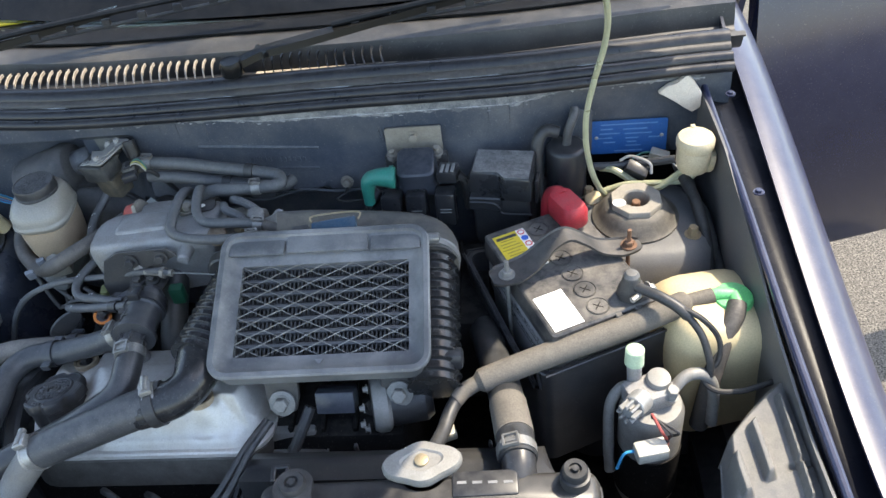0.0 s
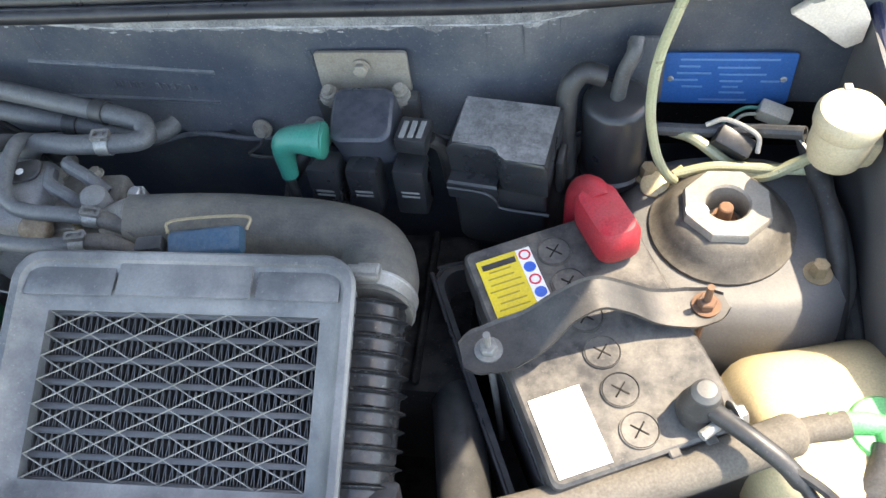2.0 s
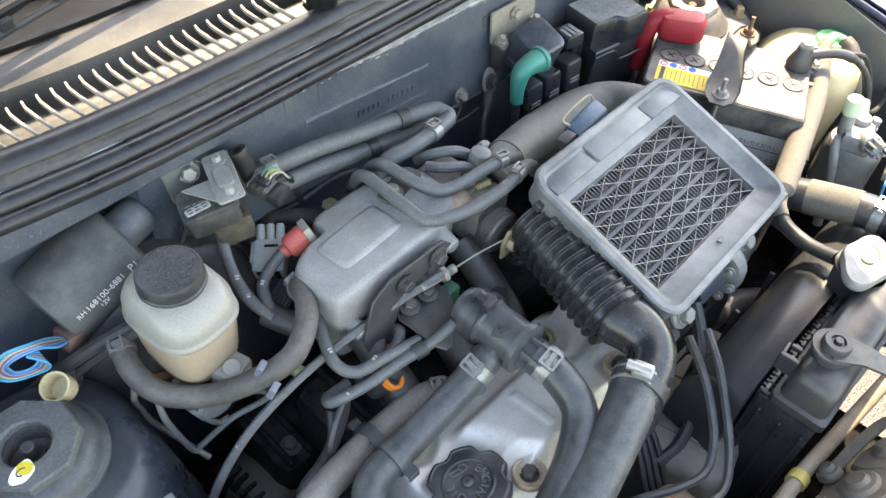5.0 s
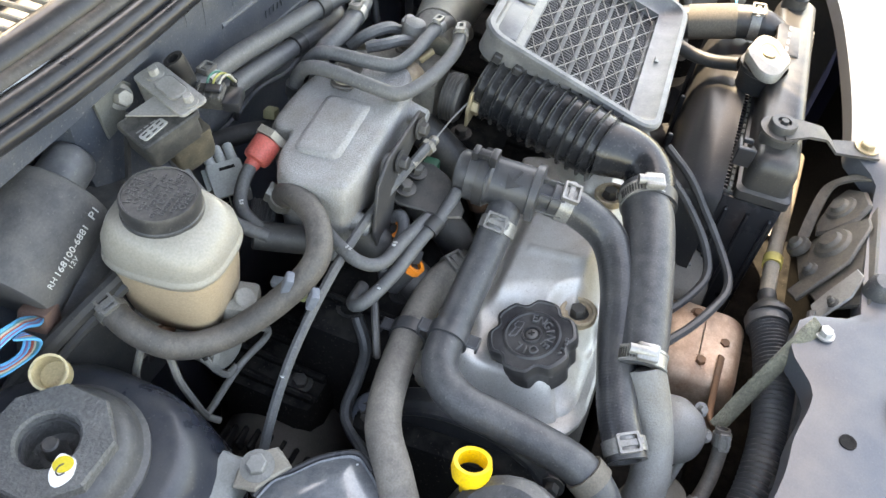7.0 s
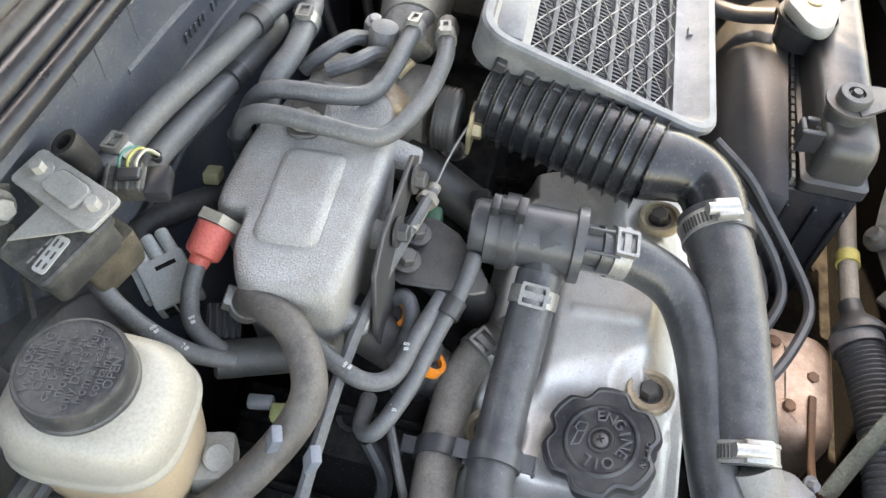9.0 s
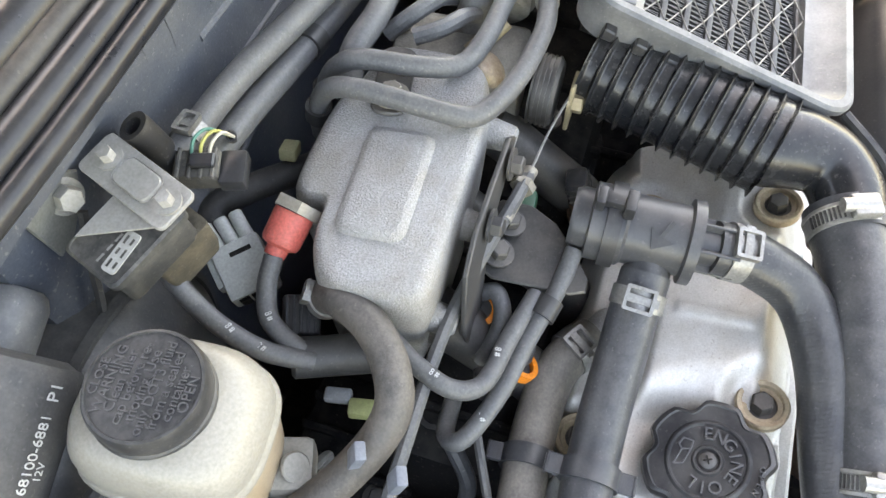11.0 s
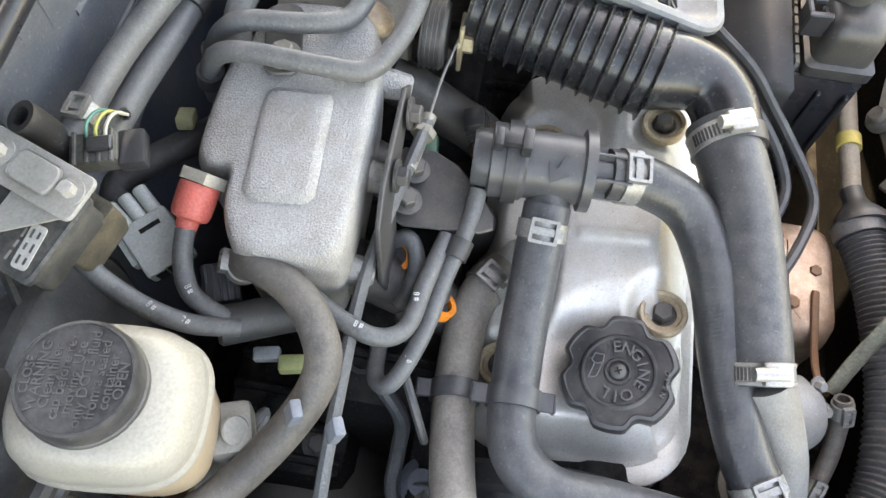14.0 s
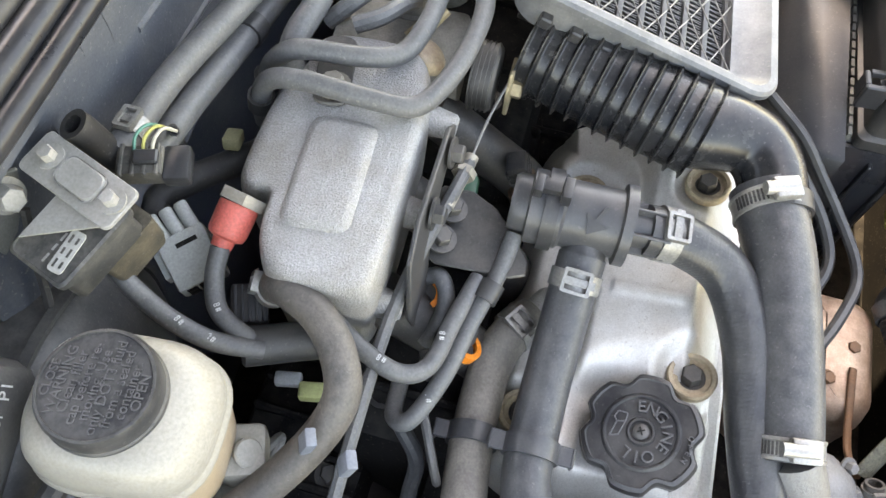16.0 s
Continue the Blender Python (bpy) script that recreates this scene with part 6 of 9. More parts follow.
for q in range(7):
    for w in range(3):
        if q > 4 and w == 0:
            continue
        bm = B()
        box(bm, (0.011 + 0.004 * ((q + w) % 3), 0.0022, 0.0003), FM @ pose(-0.024 + 0.024 * w + 0.003 * (q % 2), 0.024 - 0.0078 * q if w else 0.024 - 0.0078 * q, 0.9063))
        if q > 3 and w == 1:
            bm.free()
            continue
        part("print_bar", bm, worn, fl, smooth=0)
for sx in (-1, 1):
    bm = B()
    box(bm, (0.006, 0.022, 0.036), FM @ pose(sx * 0.046, 0, 0.868), 0.0015)
    part("latch", bm, plastic_black, fuse)

can = thing("vapour_canister", (0.383, 0.862, 0.80), "black round vapour canister with rubber elbows", "canister")
bm = B()
lathe(bm, [(0, -0.085), (0.026, -0.085), (0.029, -0.080), (0.029, -0.074), (0.0265, -0.072), (0.0265, -0.004), (0.024, 0.0), (0.020, 0.002), (0, 0.002)], Matrix.Translation((0.384, 0.866, 0.893)), 36)
part("drum", bm, plastic_gloss, can)
bm = B()
tube(bm, [(0.384, 0.866, 0.893), (0.387, 0.868, 0.915), (0.394, 0.873, 0.932), (0.396, 0.882, 0.938)], 0.0060, 12)
part("nipple_hose", bm, rubber, can, "grey hose on the canister top")
bm = B()
tube(bm, [(0.374, 0.874, 0.908), (0.358, 0.874, 0.912), (0.347, 0.868, 0.900), (0.345, 0.860, 0.87), (0.345, 0.852, 0.82)], 0.0085, 12)
part("elbow_hose", bm, rubber_dark, can)
bm = B()
slab(bm, rrect(0.03, 0.07, 0.006), 0, 0.003, frame_m((0.405, 0.900, 0.89), (0, -1, 0)))
part("bracket", bm, bay_paint, can)
hose("washer_hose", [(0.432, 0.836, 0.832), (0.424, 0.829, 0.848), (0.413, 0.823, 0.880), (0.405, 0.820, 0.925), (0.405, 0.819, 0.970), (0.413, 0.818, 1.015), (0.424, 0.812, 1.07), (0.422, 0.80, 1.12), (0.40, 0.78, 1.20)], 0.0037, hose_clear, "yellowed clear washer hose rising to the bonnet", seg=10)
hose("washer_hose", [(0.432, 0.842, 0.832), (0.462, 0.846, 0.838), (0.50, 0.845, 0.838), (0.535, 0.838, 0.845), (0.545, 0.83, 0.862)], 0.0040, hose_clear, "yellowed clear hose behind the strut mount", seg=10)
hose("washer_hose", [(0.415, 0.88, 0.845), (0.45, 0.875, 0.848), (0.49, 0.872, 0.852), (0.525, 0.855, 0.868)], 0.0055, rubber, "grey fluid hose to the small reservoir", seg=10)
bm = B()
lathe(bm, [(0, 0), (0.012, 0), (0.013, 0.004), (0.011, 0.014), (0.007, 0.016), (0, 0.016)], frame_m((0.420, 0.842, 0.812), (-0.2, -0.3, 0.9)), 18)
cyl(bm, (0.424, 0.842, 0.820), (0.440, 0.848, 0.832), 0.005, 0.004, 12)
solo("check_valve", bm, cream, "small amber plastic valve beside the strut mount", "valve")
wc = thing("loose_connector", (0.512, 0.900, 0.835), "white two-pin plug hanging on thin wires", "connector")
bm = B()
box(bm, (0.026, 0.014, 0.014), pose(0.512, 0.900, 0.842, 10, 12, -18), 0.002)
part("plug", bm, white_plastic, wc)
bm = B()
tube(bm, [(0.500, 0.903, 0.846), (0.488, 0.902, 0.846), (0.474, 0.895, 0.838), (0.462, 0.88, 0.82)], 0.0014, 6)
part("wire", bm, wire_green, wc)
bm = B()
tube(bm, [(0.500, 0.900, 0.842), (0.486, 0.896, 0.843), (0.474, 0.885, 0.834), (0.466, 0.87, 0.82)], 0.0014, 6)
part("wire", bm, wire_white, wc)
sw = thing("pressure_switch", (0.472, 0.862, 0.835), "small plated switch clip with a black plug", "switch")
bm = B()
box(bm, (0.030, 0.016, 0.018), pose(0.476, 0.862, 0.848, 25, 20, -20), 0.002)
part("body", bm, plastic_black, sw)
bm = B()
tube(bm, [(0.455, 0.872, 0.858), (0.470, 0.872, 0.864), (0.492, 0.860, 0.860), (0.494, 0.852, 0.848)], 0.002, 8)
part("clip", bm, steel, sw)

# clutch fluid reservoir
res = thing("fluid_reservoir", (0.545, 0.84, 0.86), "small yellowed white fluid reservoir with a round cap", "reservoir")
bm = B()
lathe(bm, [(0, -0.042), (0.012, -0.042), (0.019, -0.036), (0.0215, -0.026), (0.0215, -0.008), (0.020, -0.004), (0, -0.004)], Matrix.Translation((0.540, 0.828, 0.910)), 30)
box(bm, (0.034, 0.028, 0.030), pose(0.551, 0.832, 0.883, 0, 8), 0.008)
part("bowl", bm, cream_warm, res)
bm = B()
slab(bm, rrect(0.028, 0.020, 0.006), -0.0015, 0.0015, frame_m((0.556, 0.842, 0.893), (0.05, -0.9, 0.35), (1, 0.05, 0)), 0.0006)
arm = part("mounting_arm", bm, cream_warm, res, "yellowed mounting arm with a bolt hole")
bm = B()
lathe(bm, [(0, 0.0018), (0.004, 0.0018), (0.004, 0.0024), (0, 0.0024)], frame_m((0.561, 0.8405, 0.894), (0.05, -0.9, 0.35)), 16)
part("bolt_hole", bm, void_black, arm)
bm = B()
lathe(bm, [(0.0, -0.006), (0.0225, -0.006), (0.0235, -0.003), (0.0235, 0.005), (0.021, 0.009), (0.010, 0.0105), (0, 0.011)], Matrix.Translation((0.540, 0.828, 0.912)), 30)
box(bm, (0.006, 0.006, 0.004), (0.540, 0.849, 0.921), 0.001)
part("cap", bm, cream_warm, res)
hs = hose("wing_harness", [(0.530, 0.862, 0.855), (0.535, 0.835, 0.850), (0.545, 0.790, 0.835), (0.552, 0.750, 0.80), (0.553, 0.71, 0.74)], lambda s: 0.0075 if s > 0.33 else 0.0085, tape, "taped wiring harness with a white tag along the inner wing", category="cable", seg=12)
bm = B()
box(bm, (0.015, 0.045, 0.0012), pose(0.534, 0.842, 0.861, -14, 12, 12), 0.0004, 1)
solo("harness_tag", bm, paper, "white printed tag wrapped on the harness", "tag")
hose("wing_harness", [(0.545, 0.885, 0.80), (0.562, 0.80, 0.79), (0.568, 0.72, 0.775), (0.575, 0.62, 0.74)], 0.009, tape, "dusty taped harness low along the inner wing", category="cable", seg=10)

hose("washer_hose", [(0.430, 0.880, 0.842), (0.445, 0.870, 0.846), (0.458, 0.862, 0.842), (0.478, 0.850, 0.833), (0.500, 0.842, 0.832), (0.522, 0.842, 0.848), (0.536, 0.836, 0.868)], 0.0048, hose_clear, "yellowed clear hose from the valve to the reservoir", (), "clear hoses", seg=10)

# ---- coolant tank ----
tank = thing("coolant_tank", (0.548, 0.66, 0.62), "yellowed cream coolant expansion tank with a green cap", "tank")
TKM = Matrix.Translation((0.546, 0.655, 0)) @ Matrix.Rotation(radians(14), 4, "Z")
def tk(w, h, z, r=0.03, dx=0.0, dy=0.0, sl=0.0):
    return [(x + dx - 0.006, y + dy, z - sl * (x + dx)) for x, y in rrect(w + 0.014, h, r, 6)]
bm = B()
loft(bm, [tk(0.090, 0.105, 0.640, 0.025), tk(0.108, 0.125, 0.650, 0.028), tk(0.122, 0.135, 0.745, 0.030), tk(0.126, 0.137, 0.752, 0.030), tk(0.130, 0.138, 0.784, 0.036, 0, -0.004), tk(0.124, 0.128, 0.803, 0.038, -0.002, -0.010, 0.06), tk(0.108, 0.110, 0.820, 0.038, -0.005, -0.015, 0.10), tk(0.084, 0.084, 0.830, 0.034, -0.008, -0.017, 0.12), tk(0.046, 0.048, 0.834, 0.022, -0.010, -0.018, 0.12)], TKM)
part("body", bm, cream, tank, "yellowed cream plastic body", 55)
GC = V(0.553, 0.634, 0.826)
bm = B()
lathe(bm, [(0.0, 0.0), (0.0215, 0.0), (0.0225, 0.003), (0.0225, 0.009), (0.0205, 0.012), (0.010, 0.013), (0.0, 0.013)], Matrix.Translation(GC), 34)
tube(bm, [GC + V(0.0, 0, 0.013), GC + V(-0.014, 0.001, 0.014), GC + V(-0.034, 0.000, 0.013)], 0.0072, 14)
tube(bm, [GC + V(0.0, 0, 0.013), GC + V(0.001, -0.012, 0.013), GC + V(0.002, -0.026, 0.008)], 0.0072, 14)
part("cap", bm, green_plastic, tank, "bright green cap with two hose spouts")
hose("overflow_hose", [GC + V(0.001, -0.014, 0.013), GC + V(-0.004, -0.028, 0.008), (0.538, 0.592, 0.818), (0.527, 0.574, 0.792), (0.52, 0.562, 0.76), (0.515, 0.56, 0.70)], 0.0108, rubber_brown, "short grey-brown vent hose below the green cap", seg=14)
def foam(s):
    return 0.0088 + 0.0052 * smoothstep(0.13, 0.15, s) * (1 - smoothstep(0.79, 0.81, s))
oh = thing("overflow_hose", (0.530, 0.634, 0.839), "dust-tanned foam-sleeved overflow hose to the radiator neck", "hose")
part("foam_sleeve", tube(B(), [(0.530, 0.634, 0.839), (0.500, 0.626, 0.838), (0.465, 0.611, 0.836), (0.415, 0.590, 0.833), (0.350, 0.570, 0.826), (0.290, 0.552, 0.816), (0.255, 0.540, 0.808), (0.240, 0.527, 0.803)], foam, 20, 10, bore=0.7), rubber_tan, oh, "dusty tan foam sleeve")
part("rubber_end", tube(B(), [(0.290, 0.552, 0.816), (0.255, 0.540, 0.808), (0.237, 0.521, 0.801), (0.227, 0.487, 0.801), (0.218, 0.455, 0.812)], 0.0078, 16, 8, bore=0.7), rubber_dark, oh, "bare black rubber end")

# ---- receiver drier ----
dr = thing("receiver_drier", (0.452, 0.528, 0.60), "dusty silver receiver drier with fittings and a plug", "drier")
DC = V(0.452, 0.530, 0.0)
bm = B()
lathe(bm, [(0, 0.62), (0.032, 0.62), (0.035, 0.63), (0.035, 0.775), (0.031, 0.787), (0, 0.788)], Matrix.Translation(DC), 34)
part("can", bm, steel_bracket, dr)
bm = B()
lathe(bm, [(0.0354, 0.64), (0.0366, 0.64), (0.0366, 0.72), (0.0354, 0.72), (0.0354, 0.64)], Matrix.Translation(DC), 34)
part("band", bm, void_black, dr)
bm = B()
box(bm, (0.052, 0.036, 0.026), pose(0.448, 0.533, 0.797, 0, 0, 20), 0.006)
part("head_block", bm, cast_alu, dr)
bm = B()
cyl(bm, (0.434, 0.546, 0.800), (0.433, 0.549, 0.832), 0.008, 0.008, 16)
cp = part("service_port", bm, cast_alu, dr)
bm = B()
cyl(bm, (0.433, 0.549, 0.828), (0.433, 0.551, 0.851), 0.0105, 0.0100, 20, 0.002)
part("port_cap", bm, surf("pale_green_plastic", (0.42, 0.52, 0.36), 0.5, amount=0.3), cp, "pale green dust cap")
bm = B()
lathe(bm, [(0, 0), (0.012, 0), (0.0135, 0.004), (0.012, 0.009), (0.008, 0.010), (0.0, 0.0095)], frame_m((0.458, 0.540, 0.808), (0.05, -0.1, 1)), 22)
part("sight_glass", bm, steel_bracket, dr)
SA, SB = V(0.440, 0.522, 0.803), V(0.418, 0.496, 0.810)
bm = B()
cyl(bm, SA, SA.lerp(SB, 0.55), 0.0125, 0.0125, 20, 0.001)
sn = part("pressure_sensor", bm, steel, dr)
for k in range(8):
    bm = B()
    box(bm, (0.005, 0.003, 0.016), frame_m(SA.lerp(SB, 0.78), SB - SA) @ Matrix.Rotation(k * math.pi / 4, 4, "Z") @ pose(0.0085, 0, 0), 0.0006, 1)
    part("socket_rib", bm, plastic_grey, sn)
bm = B()
cyl(bm, SA.lerp(SB, 0.5), SA.lerp(SB, 0.85), 0.0065, 0.0065, 14)
part("sensor_socket", bm, plastic_grey, sn)
bm = B()
hexbolt(bm, (0.470, 0.526, 0.800), (0.1, -0.1, 1), 0.007, 0.012, 1.15)
part("fitting_bolt", bm, steel_bracket, dr)
bm = B()
tube(bm, [(0.436, 0.545, 0.796), (0.420, 0.545, 0.792), (0.408, 0.536, 0.775), (0.406, 0.525, 0.735), (0.408, 0.515, 0.68)], 0.0062, 12)
part("inlet_pipe", bm, steel_bracket, dr)
bm = B()
tube(bm, [(0.472, 0.536, 0.795), (0.490, 0.548, 0.806), (0.510, 0.553, 0.800), (0.522, 0.552, 0.775), (0.525, 0.548, 0.72)], 0.0068, 12)
part("outlet_pipe", bm, steel_bracket, dr)
pw = thing("sensor_plug", (0.441, 0.470, 0.765), "off-white wiring plug below the drier", "connector")
bm = B()
box(bm, (0.034, 0.020, 0.016), pose(0.443, 0.474, 0.778, 0, 0, 12), 0.003)
part("plug", bm, white_plastic, pw)
for k, mt in enumerate((tape, tape, wire_red, wire_blue)):
    bm = B()
    tube(bm, [(0.418 if k == 3 else 0.456, 0.474, 0.778), (0.462 - 0.05 * (k == 3), 0.485, 0.785 - 0.004 * k), (0.470 - 0.008 * k, 0.480, 0.800), (0.445, 0.498, 0.803 + 0.003 * k)] if k < 3 else [(0.426, 0.474, 0.778), (0.415, 0.472, 0.775), (0.408, 0.468, 0.755)], 0.0016, 6)
    part("wire", bm, mt, pw)

# ---- radiator ----
rad = thing("radiator", (0.19, 0.40, 0.40), "aluminium-core radiator with a dusty black top tank", "radiator")
bm = B()
loft(bm, [[(x, y, z) for x, y in rrect(w, h, r, 6)] for w, h, r, z in ((0.344, 0.054, 0.006, 0.774), (0.344, 0.054, 0.006, 0.784), (0.336, 0.047, 0.010, 0.786), (0.336, 0.046, 0.012, 0.808), (0.330, 0.041, 0.012, 0.819), (0.318, 0.030, 0.010, 0.824))], Matrix.Translation((0.2165, 0.401, 0)) @ Matrix.Rotation(radians(1.5), 4, "Z"))
part("top_tank", bm, surf("dusty_tank", (0.020, 0.020, 0.022), 0.36, dust=(0.075, 0.069, 0.060), amount=0.55, dscale=14), rad, "dusty black plastic top tank", 50)
# core box kept near-black for the shade between its fins
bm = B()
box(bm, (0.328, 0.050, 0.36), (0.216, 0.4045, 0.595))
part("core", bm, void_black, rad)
for k in range(56):
    bm = B()
    if k == 0:
        box(bm, (0.0022, 0.060, 0.36), (0, 0.0045, 0))
        fin0 = part("core_fin", bm, tube_metal, rad, smooth=0)
        fin0.location = fin0.location + V(0.052, 0.4, 0.595)
    else:
        bm.free()
        o = fin0.copy()
        scene.collection.objects.link(o)
        o.location = fin0.location + V(k * 0.0059, 0, 0)
bm = B()
box(bm, (0.005, 0.058, 0.36), (0.0475, 0.403, 0.592), 0.001)
sp_ = part("side_plate", bm, plastic_gloss, rad, "glossy black side channel")
for y in (0.380, 0.402, 0.424):
    bm = B()
    box(bm, (0.006, 0.0035, 0.34), (0.0425, y, 0.590), 0.001, 1)
    part("channel_edge", bm, plastic_black, sp_)
bm = B()
for k in range(34):
    box(bm, (0.0075, 0.003, 0.008), (0.051 + k * 0.0100, 0.3735, 0.780))
    box(bm, (0.0075, 0.003, 0.008), (0.051 + k * 0.0100, 0.4290, 0.780))
tg = part("crimp_strip", bm, surf("crimp_grey", (0.10, 0.10, 0.09), 0.7, dust=(0.17, 0.16, 0.14), amount=0.6), rad)
tg["kind"] = "stuff"
bm = B()
lathe(bm, [(0.022, -0.028), (0.024, -0.006), (0.026, -0.004), (0.026, 0.0), (0, 0.0)], Matrix.Translation((0.2125, 0.430, 0.824)), 30)
part("filler_neck", bm, plastic_black, rad)
bm = B()
box(bm, (0.064, 0.027, 0.006), pose(0.274, 0.411, 0.824, 3, 0, 2), 0.0025)
pn = part("label_pad", bm, plastic_black, rad, "raised black label pad")
for q in range(4):
    bm = B()
    box(bm, (0.009, 0.0028, 0.0004), pose(0.2515 + 0.015 * q, 0.411, 0.8272, 3, 0, 2))
    part("print_bar", bm, plastic_faded, pn, smooth=0)
bm = B()
tube(bm, [(0.307, 0.420, 0.806), (0.307, 0.435, 0.815), (0.306, 0.456, 0.820)], 0.0175, 18)
part("outlet", bm, plastic_black, rad)
for x, y in ((0.0882, 0.404), (0.360, 0.412)):
    bm = B()
    k_ = 0.80 if x < 0.2 else 0.72
    lathe(bm, [(r * k_, z) for r, z in ((0, -0.004), (0.020, -0.004), (0.020, 0.012), (0.0165, 0.0125), (0.0165, 0.020), (0.0150, 0.022), (0.0085, 0.022), (0.0080, 0.019), (0.0048, 0.019), (0.0044, 0.0235), (0.0, 0.0235))], Matrix.Translation((x, y, 0.824)), 32)
    part("mount_grommet", bm, rubber_dark, rad)
bm = B()
box(bm, (0.005, 0.018, 0.022), pose(0.060, 0.428, 0.813, 0, 0, 5), 0.001, 1)
box(bm, (0.014, 0.004, 0.018), pose(0.068, 0.4355, 0.815, 0, 0, 5), 0.001, 1)
box(bm, (0.014, 0.004, 0.012), pose(0.068, 0.4215, 0.812, 0, 0, 5), 0.001, 1)
box(bm, (0.004, 0.010, 0.005), pose(0.0745, 0.4285, 0.822, 0, 0, 5), 0.0006, 1)
part("wire_clip", bm, plastic_gloss, rad)
bm = B()
cp_ = []
for k in range(48):
    a = 2 * math.pi * k / 48
    cp_.append(((0.0235 + 0.0165 * abs(math.cos(a)) ** 7) * math.cos(a), (0.0235 + 0.0165 * abs(math.cos(a)) ** 7) * math.sin(a)))
m = Matrix.Translation((0.2125, 0.430, 0.826)) @ Matrix.Rotation(radians(8), 4, "Z")
loft(bm, [[(x * k, y * k, z) for x, y in cp_] for k, z in ((0.97, 0.0), (1.0, 0.002), (1.0, 0.008), (0.95, 0.011), (0.55, 0.0125), (0.48, 0.0105), (0.2, 0.0105))], m)
rc = part("pressure_cap", bm, steel_bracket, rad, "dull two-eared metal pressure cap")
bm = B()
lathe(bm, [(0, 0.0105), (0.007, 0.0105), (0.007, 0.013), (0.005, 0.014), (0, 0.014)], m, 20)
part("rivet", bm, brass, rc)
sh = thing("fan_shroud", (0.17, 0.47, 0.40), "black fan shroud behind the radiator, sunlit at its lip", "fan shroud")
bm = B()
loft(bm, [[(0.012, 0.437, z), (0.345, 0.437, z), (0.335 - q, 0.437 + d, z), (0.016 + q, 0.437 + d, z)] for z, d, q in ((0.40, 0.060, 0.0), (0.735, 0.060, 0.0), (0.762, 0.055, 0.001), (0.780, 0.044, 0.002), (0.790, 0.030, 0.003), (0.794, 0.014, 0.004))])
part("housing", bm, surf("dusty_shroud", (0.024, 0.025, 0.028), 0.36, dust=(0.050, 0.047, 0.042), amount=0.5, dscale=9, settle=0.06), sh, "black plastic housing dusted on its top", 60)
for k in range(4):
    bm = B()
    box(bm, (0.004, 0.006, 0.20), (0.05 + 0.075 * k, 0.499, 0.665), 0.001, 1)
    part("stiffening_rib", bm, plastic_black, sh)
bm = B()
lathe(bm, [(0.0, 0.02), (0.03, 0.02), (0.04, 0.0), (0.04, -0.03), (0, -0.03)], frame_m((0.17, 0.518, 0.62), (0, 1, 0)), 24)
part("fan_motor", bm, plastic_black, sh)
# radiator hose: darkened for its shaded stretch, tan sleeve for the lit end
hose("radiator_hose", [(0.306, 0.440, 0.818), (0.304, 0.465, 0.815), (0.300, 0.500, 0.806), (0.292, 0.550, 0.792), (0.280, 0.610, 0.776), (0.268, 0.665, 0.760), (0.255, 0.70, 0.73), (0.235, 0.72, 0.69)], 0.0195, rubber_dark, "radiator top hose, darkened for the shade beyond its tan sleeve", [(0.07, "spring")], seg=22)
bm = B()
tube(bm, [(0.3035, 0.470, 0.8138), (0.300, 0.497, 0.807), (0.2965, 0.522, 0.800)], 0.0205, 22)
solo("hose_sleeve", bm, rubber_tan, "tan dust-caked sleeve, ending where shade on the radiator hose begins", "sleeve")
# stay bracket
st = thing("radiator_stay", (0.10, 0.36, 0.80), "flat steel stay between radiator and crossmember", "bracket")
bm = B()
SP = [V(0.0882, 0.404, 0.836), V(0.098, 0.380, 0.836), V(0.105, 0.362, 0.832), V(0.112, 0.347, 0.816), V(0.118, 0.333, 0.815), V(0.127, 0.306, 0.815)]
slab(bm, [(0.020 * math.cos(a * math.pi / 14), 0.020 * math.sin(a * math.pi / 14)) for a in range(28)], 0, 0.003, Matrix.Translation((0.0882, 0.404, 0.8345)))
loft(bm, [[tuple(p + V(w * 0.95, w * 0.3, 0)), tuple(p + V(-w * 0.95, -w * 0.3, 0)), tuple(p + V(-w * 0.95, -w * 0.3, 0.003)), tuple(p + V(w * 0.95, w * 0.3, 0.003))] for p, w in zip(SP, (0.019, 0.012, 0.010, 0.010, 0.011, 0.013))])
part("strip", bm, steel_dark, st)
bm = B()
hexbolt(bm, (0.1272, 0.3153, 0.818), (0, 0, 1), 0.0075, 0.005)
part("bolt", bm, brass, st)
# stamped wing bracket
def stamp(u, v):
    x = 0.498 + 0.122 * u + 0.010 * v
    y = 0.38 + v * (0.100 + 0.100 * u - 0.022 * (1 - u) ** 3)
    z = 0.802 + 0.012 * v + 0.004 * u
    z -= 0.030 * smoothstep(0.10, 0.0, u) + 0.016 * smoothstep(0.92, 1.0, v)
    for c, w, a, b, k in ((0.12, 0.055, 0.18, 0.72, 0.16), (0.33, 0.055, 0.28, 0.86, 0.16), (0.58, 0.030, 0.06, 0.88, 0.12), (0.83, 0.028, 0.06, 0.94, 0.10)):
        z += 0.013 * smoothstep(w, w * 0.30, abs(u - c + k * (v - 0.5))) * smoothstep(a, a + 0.06, v) * smoothstep(b, b - 0.06, v)
    z -= 0.005 * smoothstep(0.03, 0.0, abs(v - 0.40 + 0.10 * u)) * smoothstep(0.45, 0.55, u)
    return V(x, y, z)
solo("lamp_bracket", sheet(B(), 110, 70, stamp, 0.002), surf("bracket_grey", (0.085, 0.085, 0.085), 0.6, dust=(0.16, 0.15, 0.13), amount=0.6), "pressed grey headlamp support panel with stamped ribs", "panel")
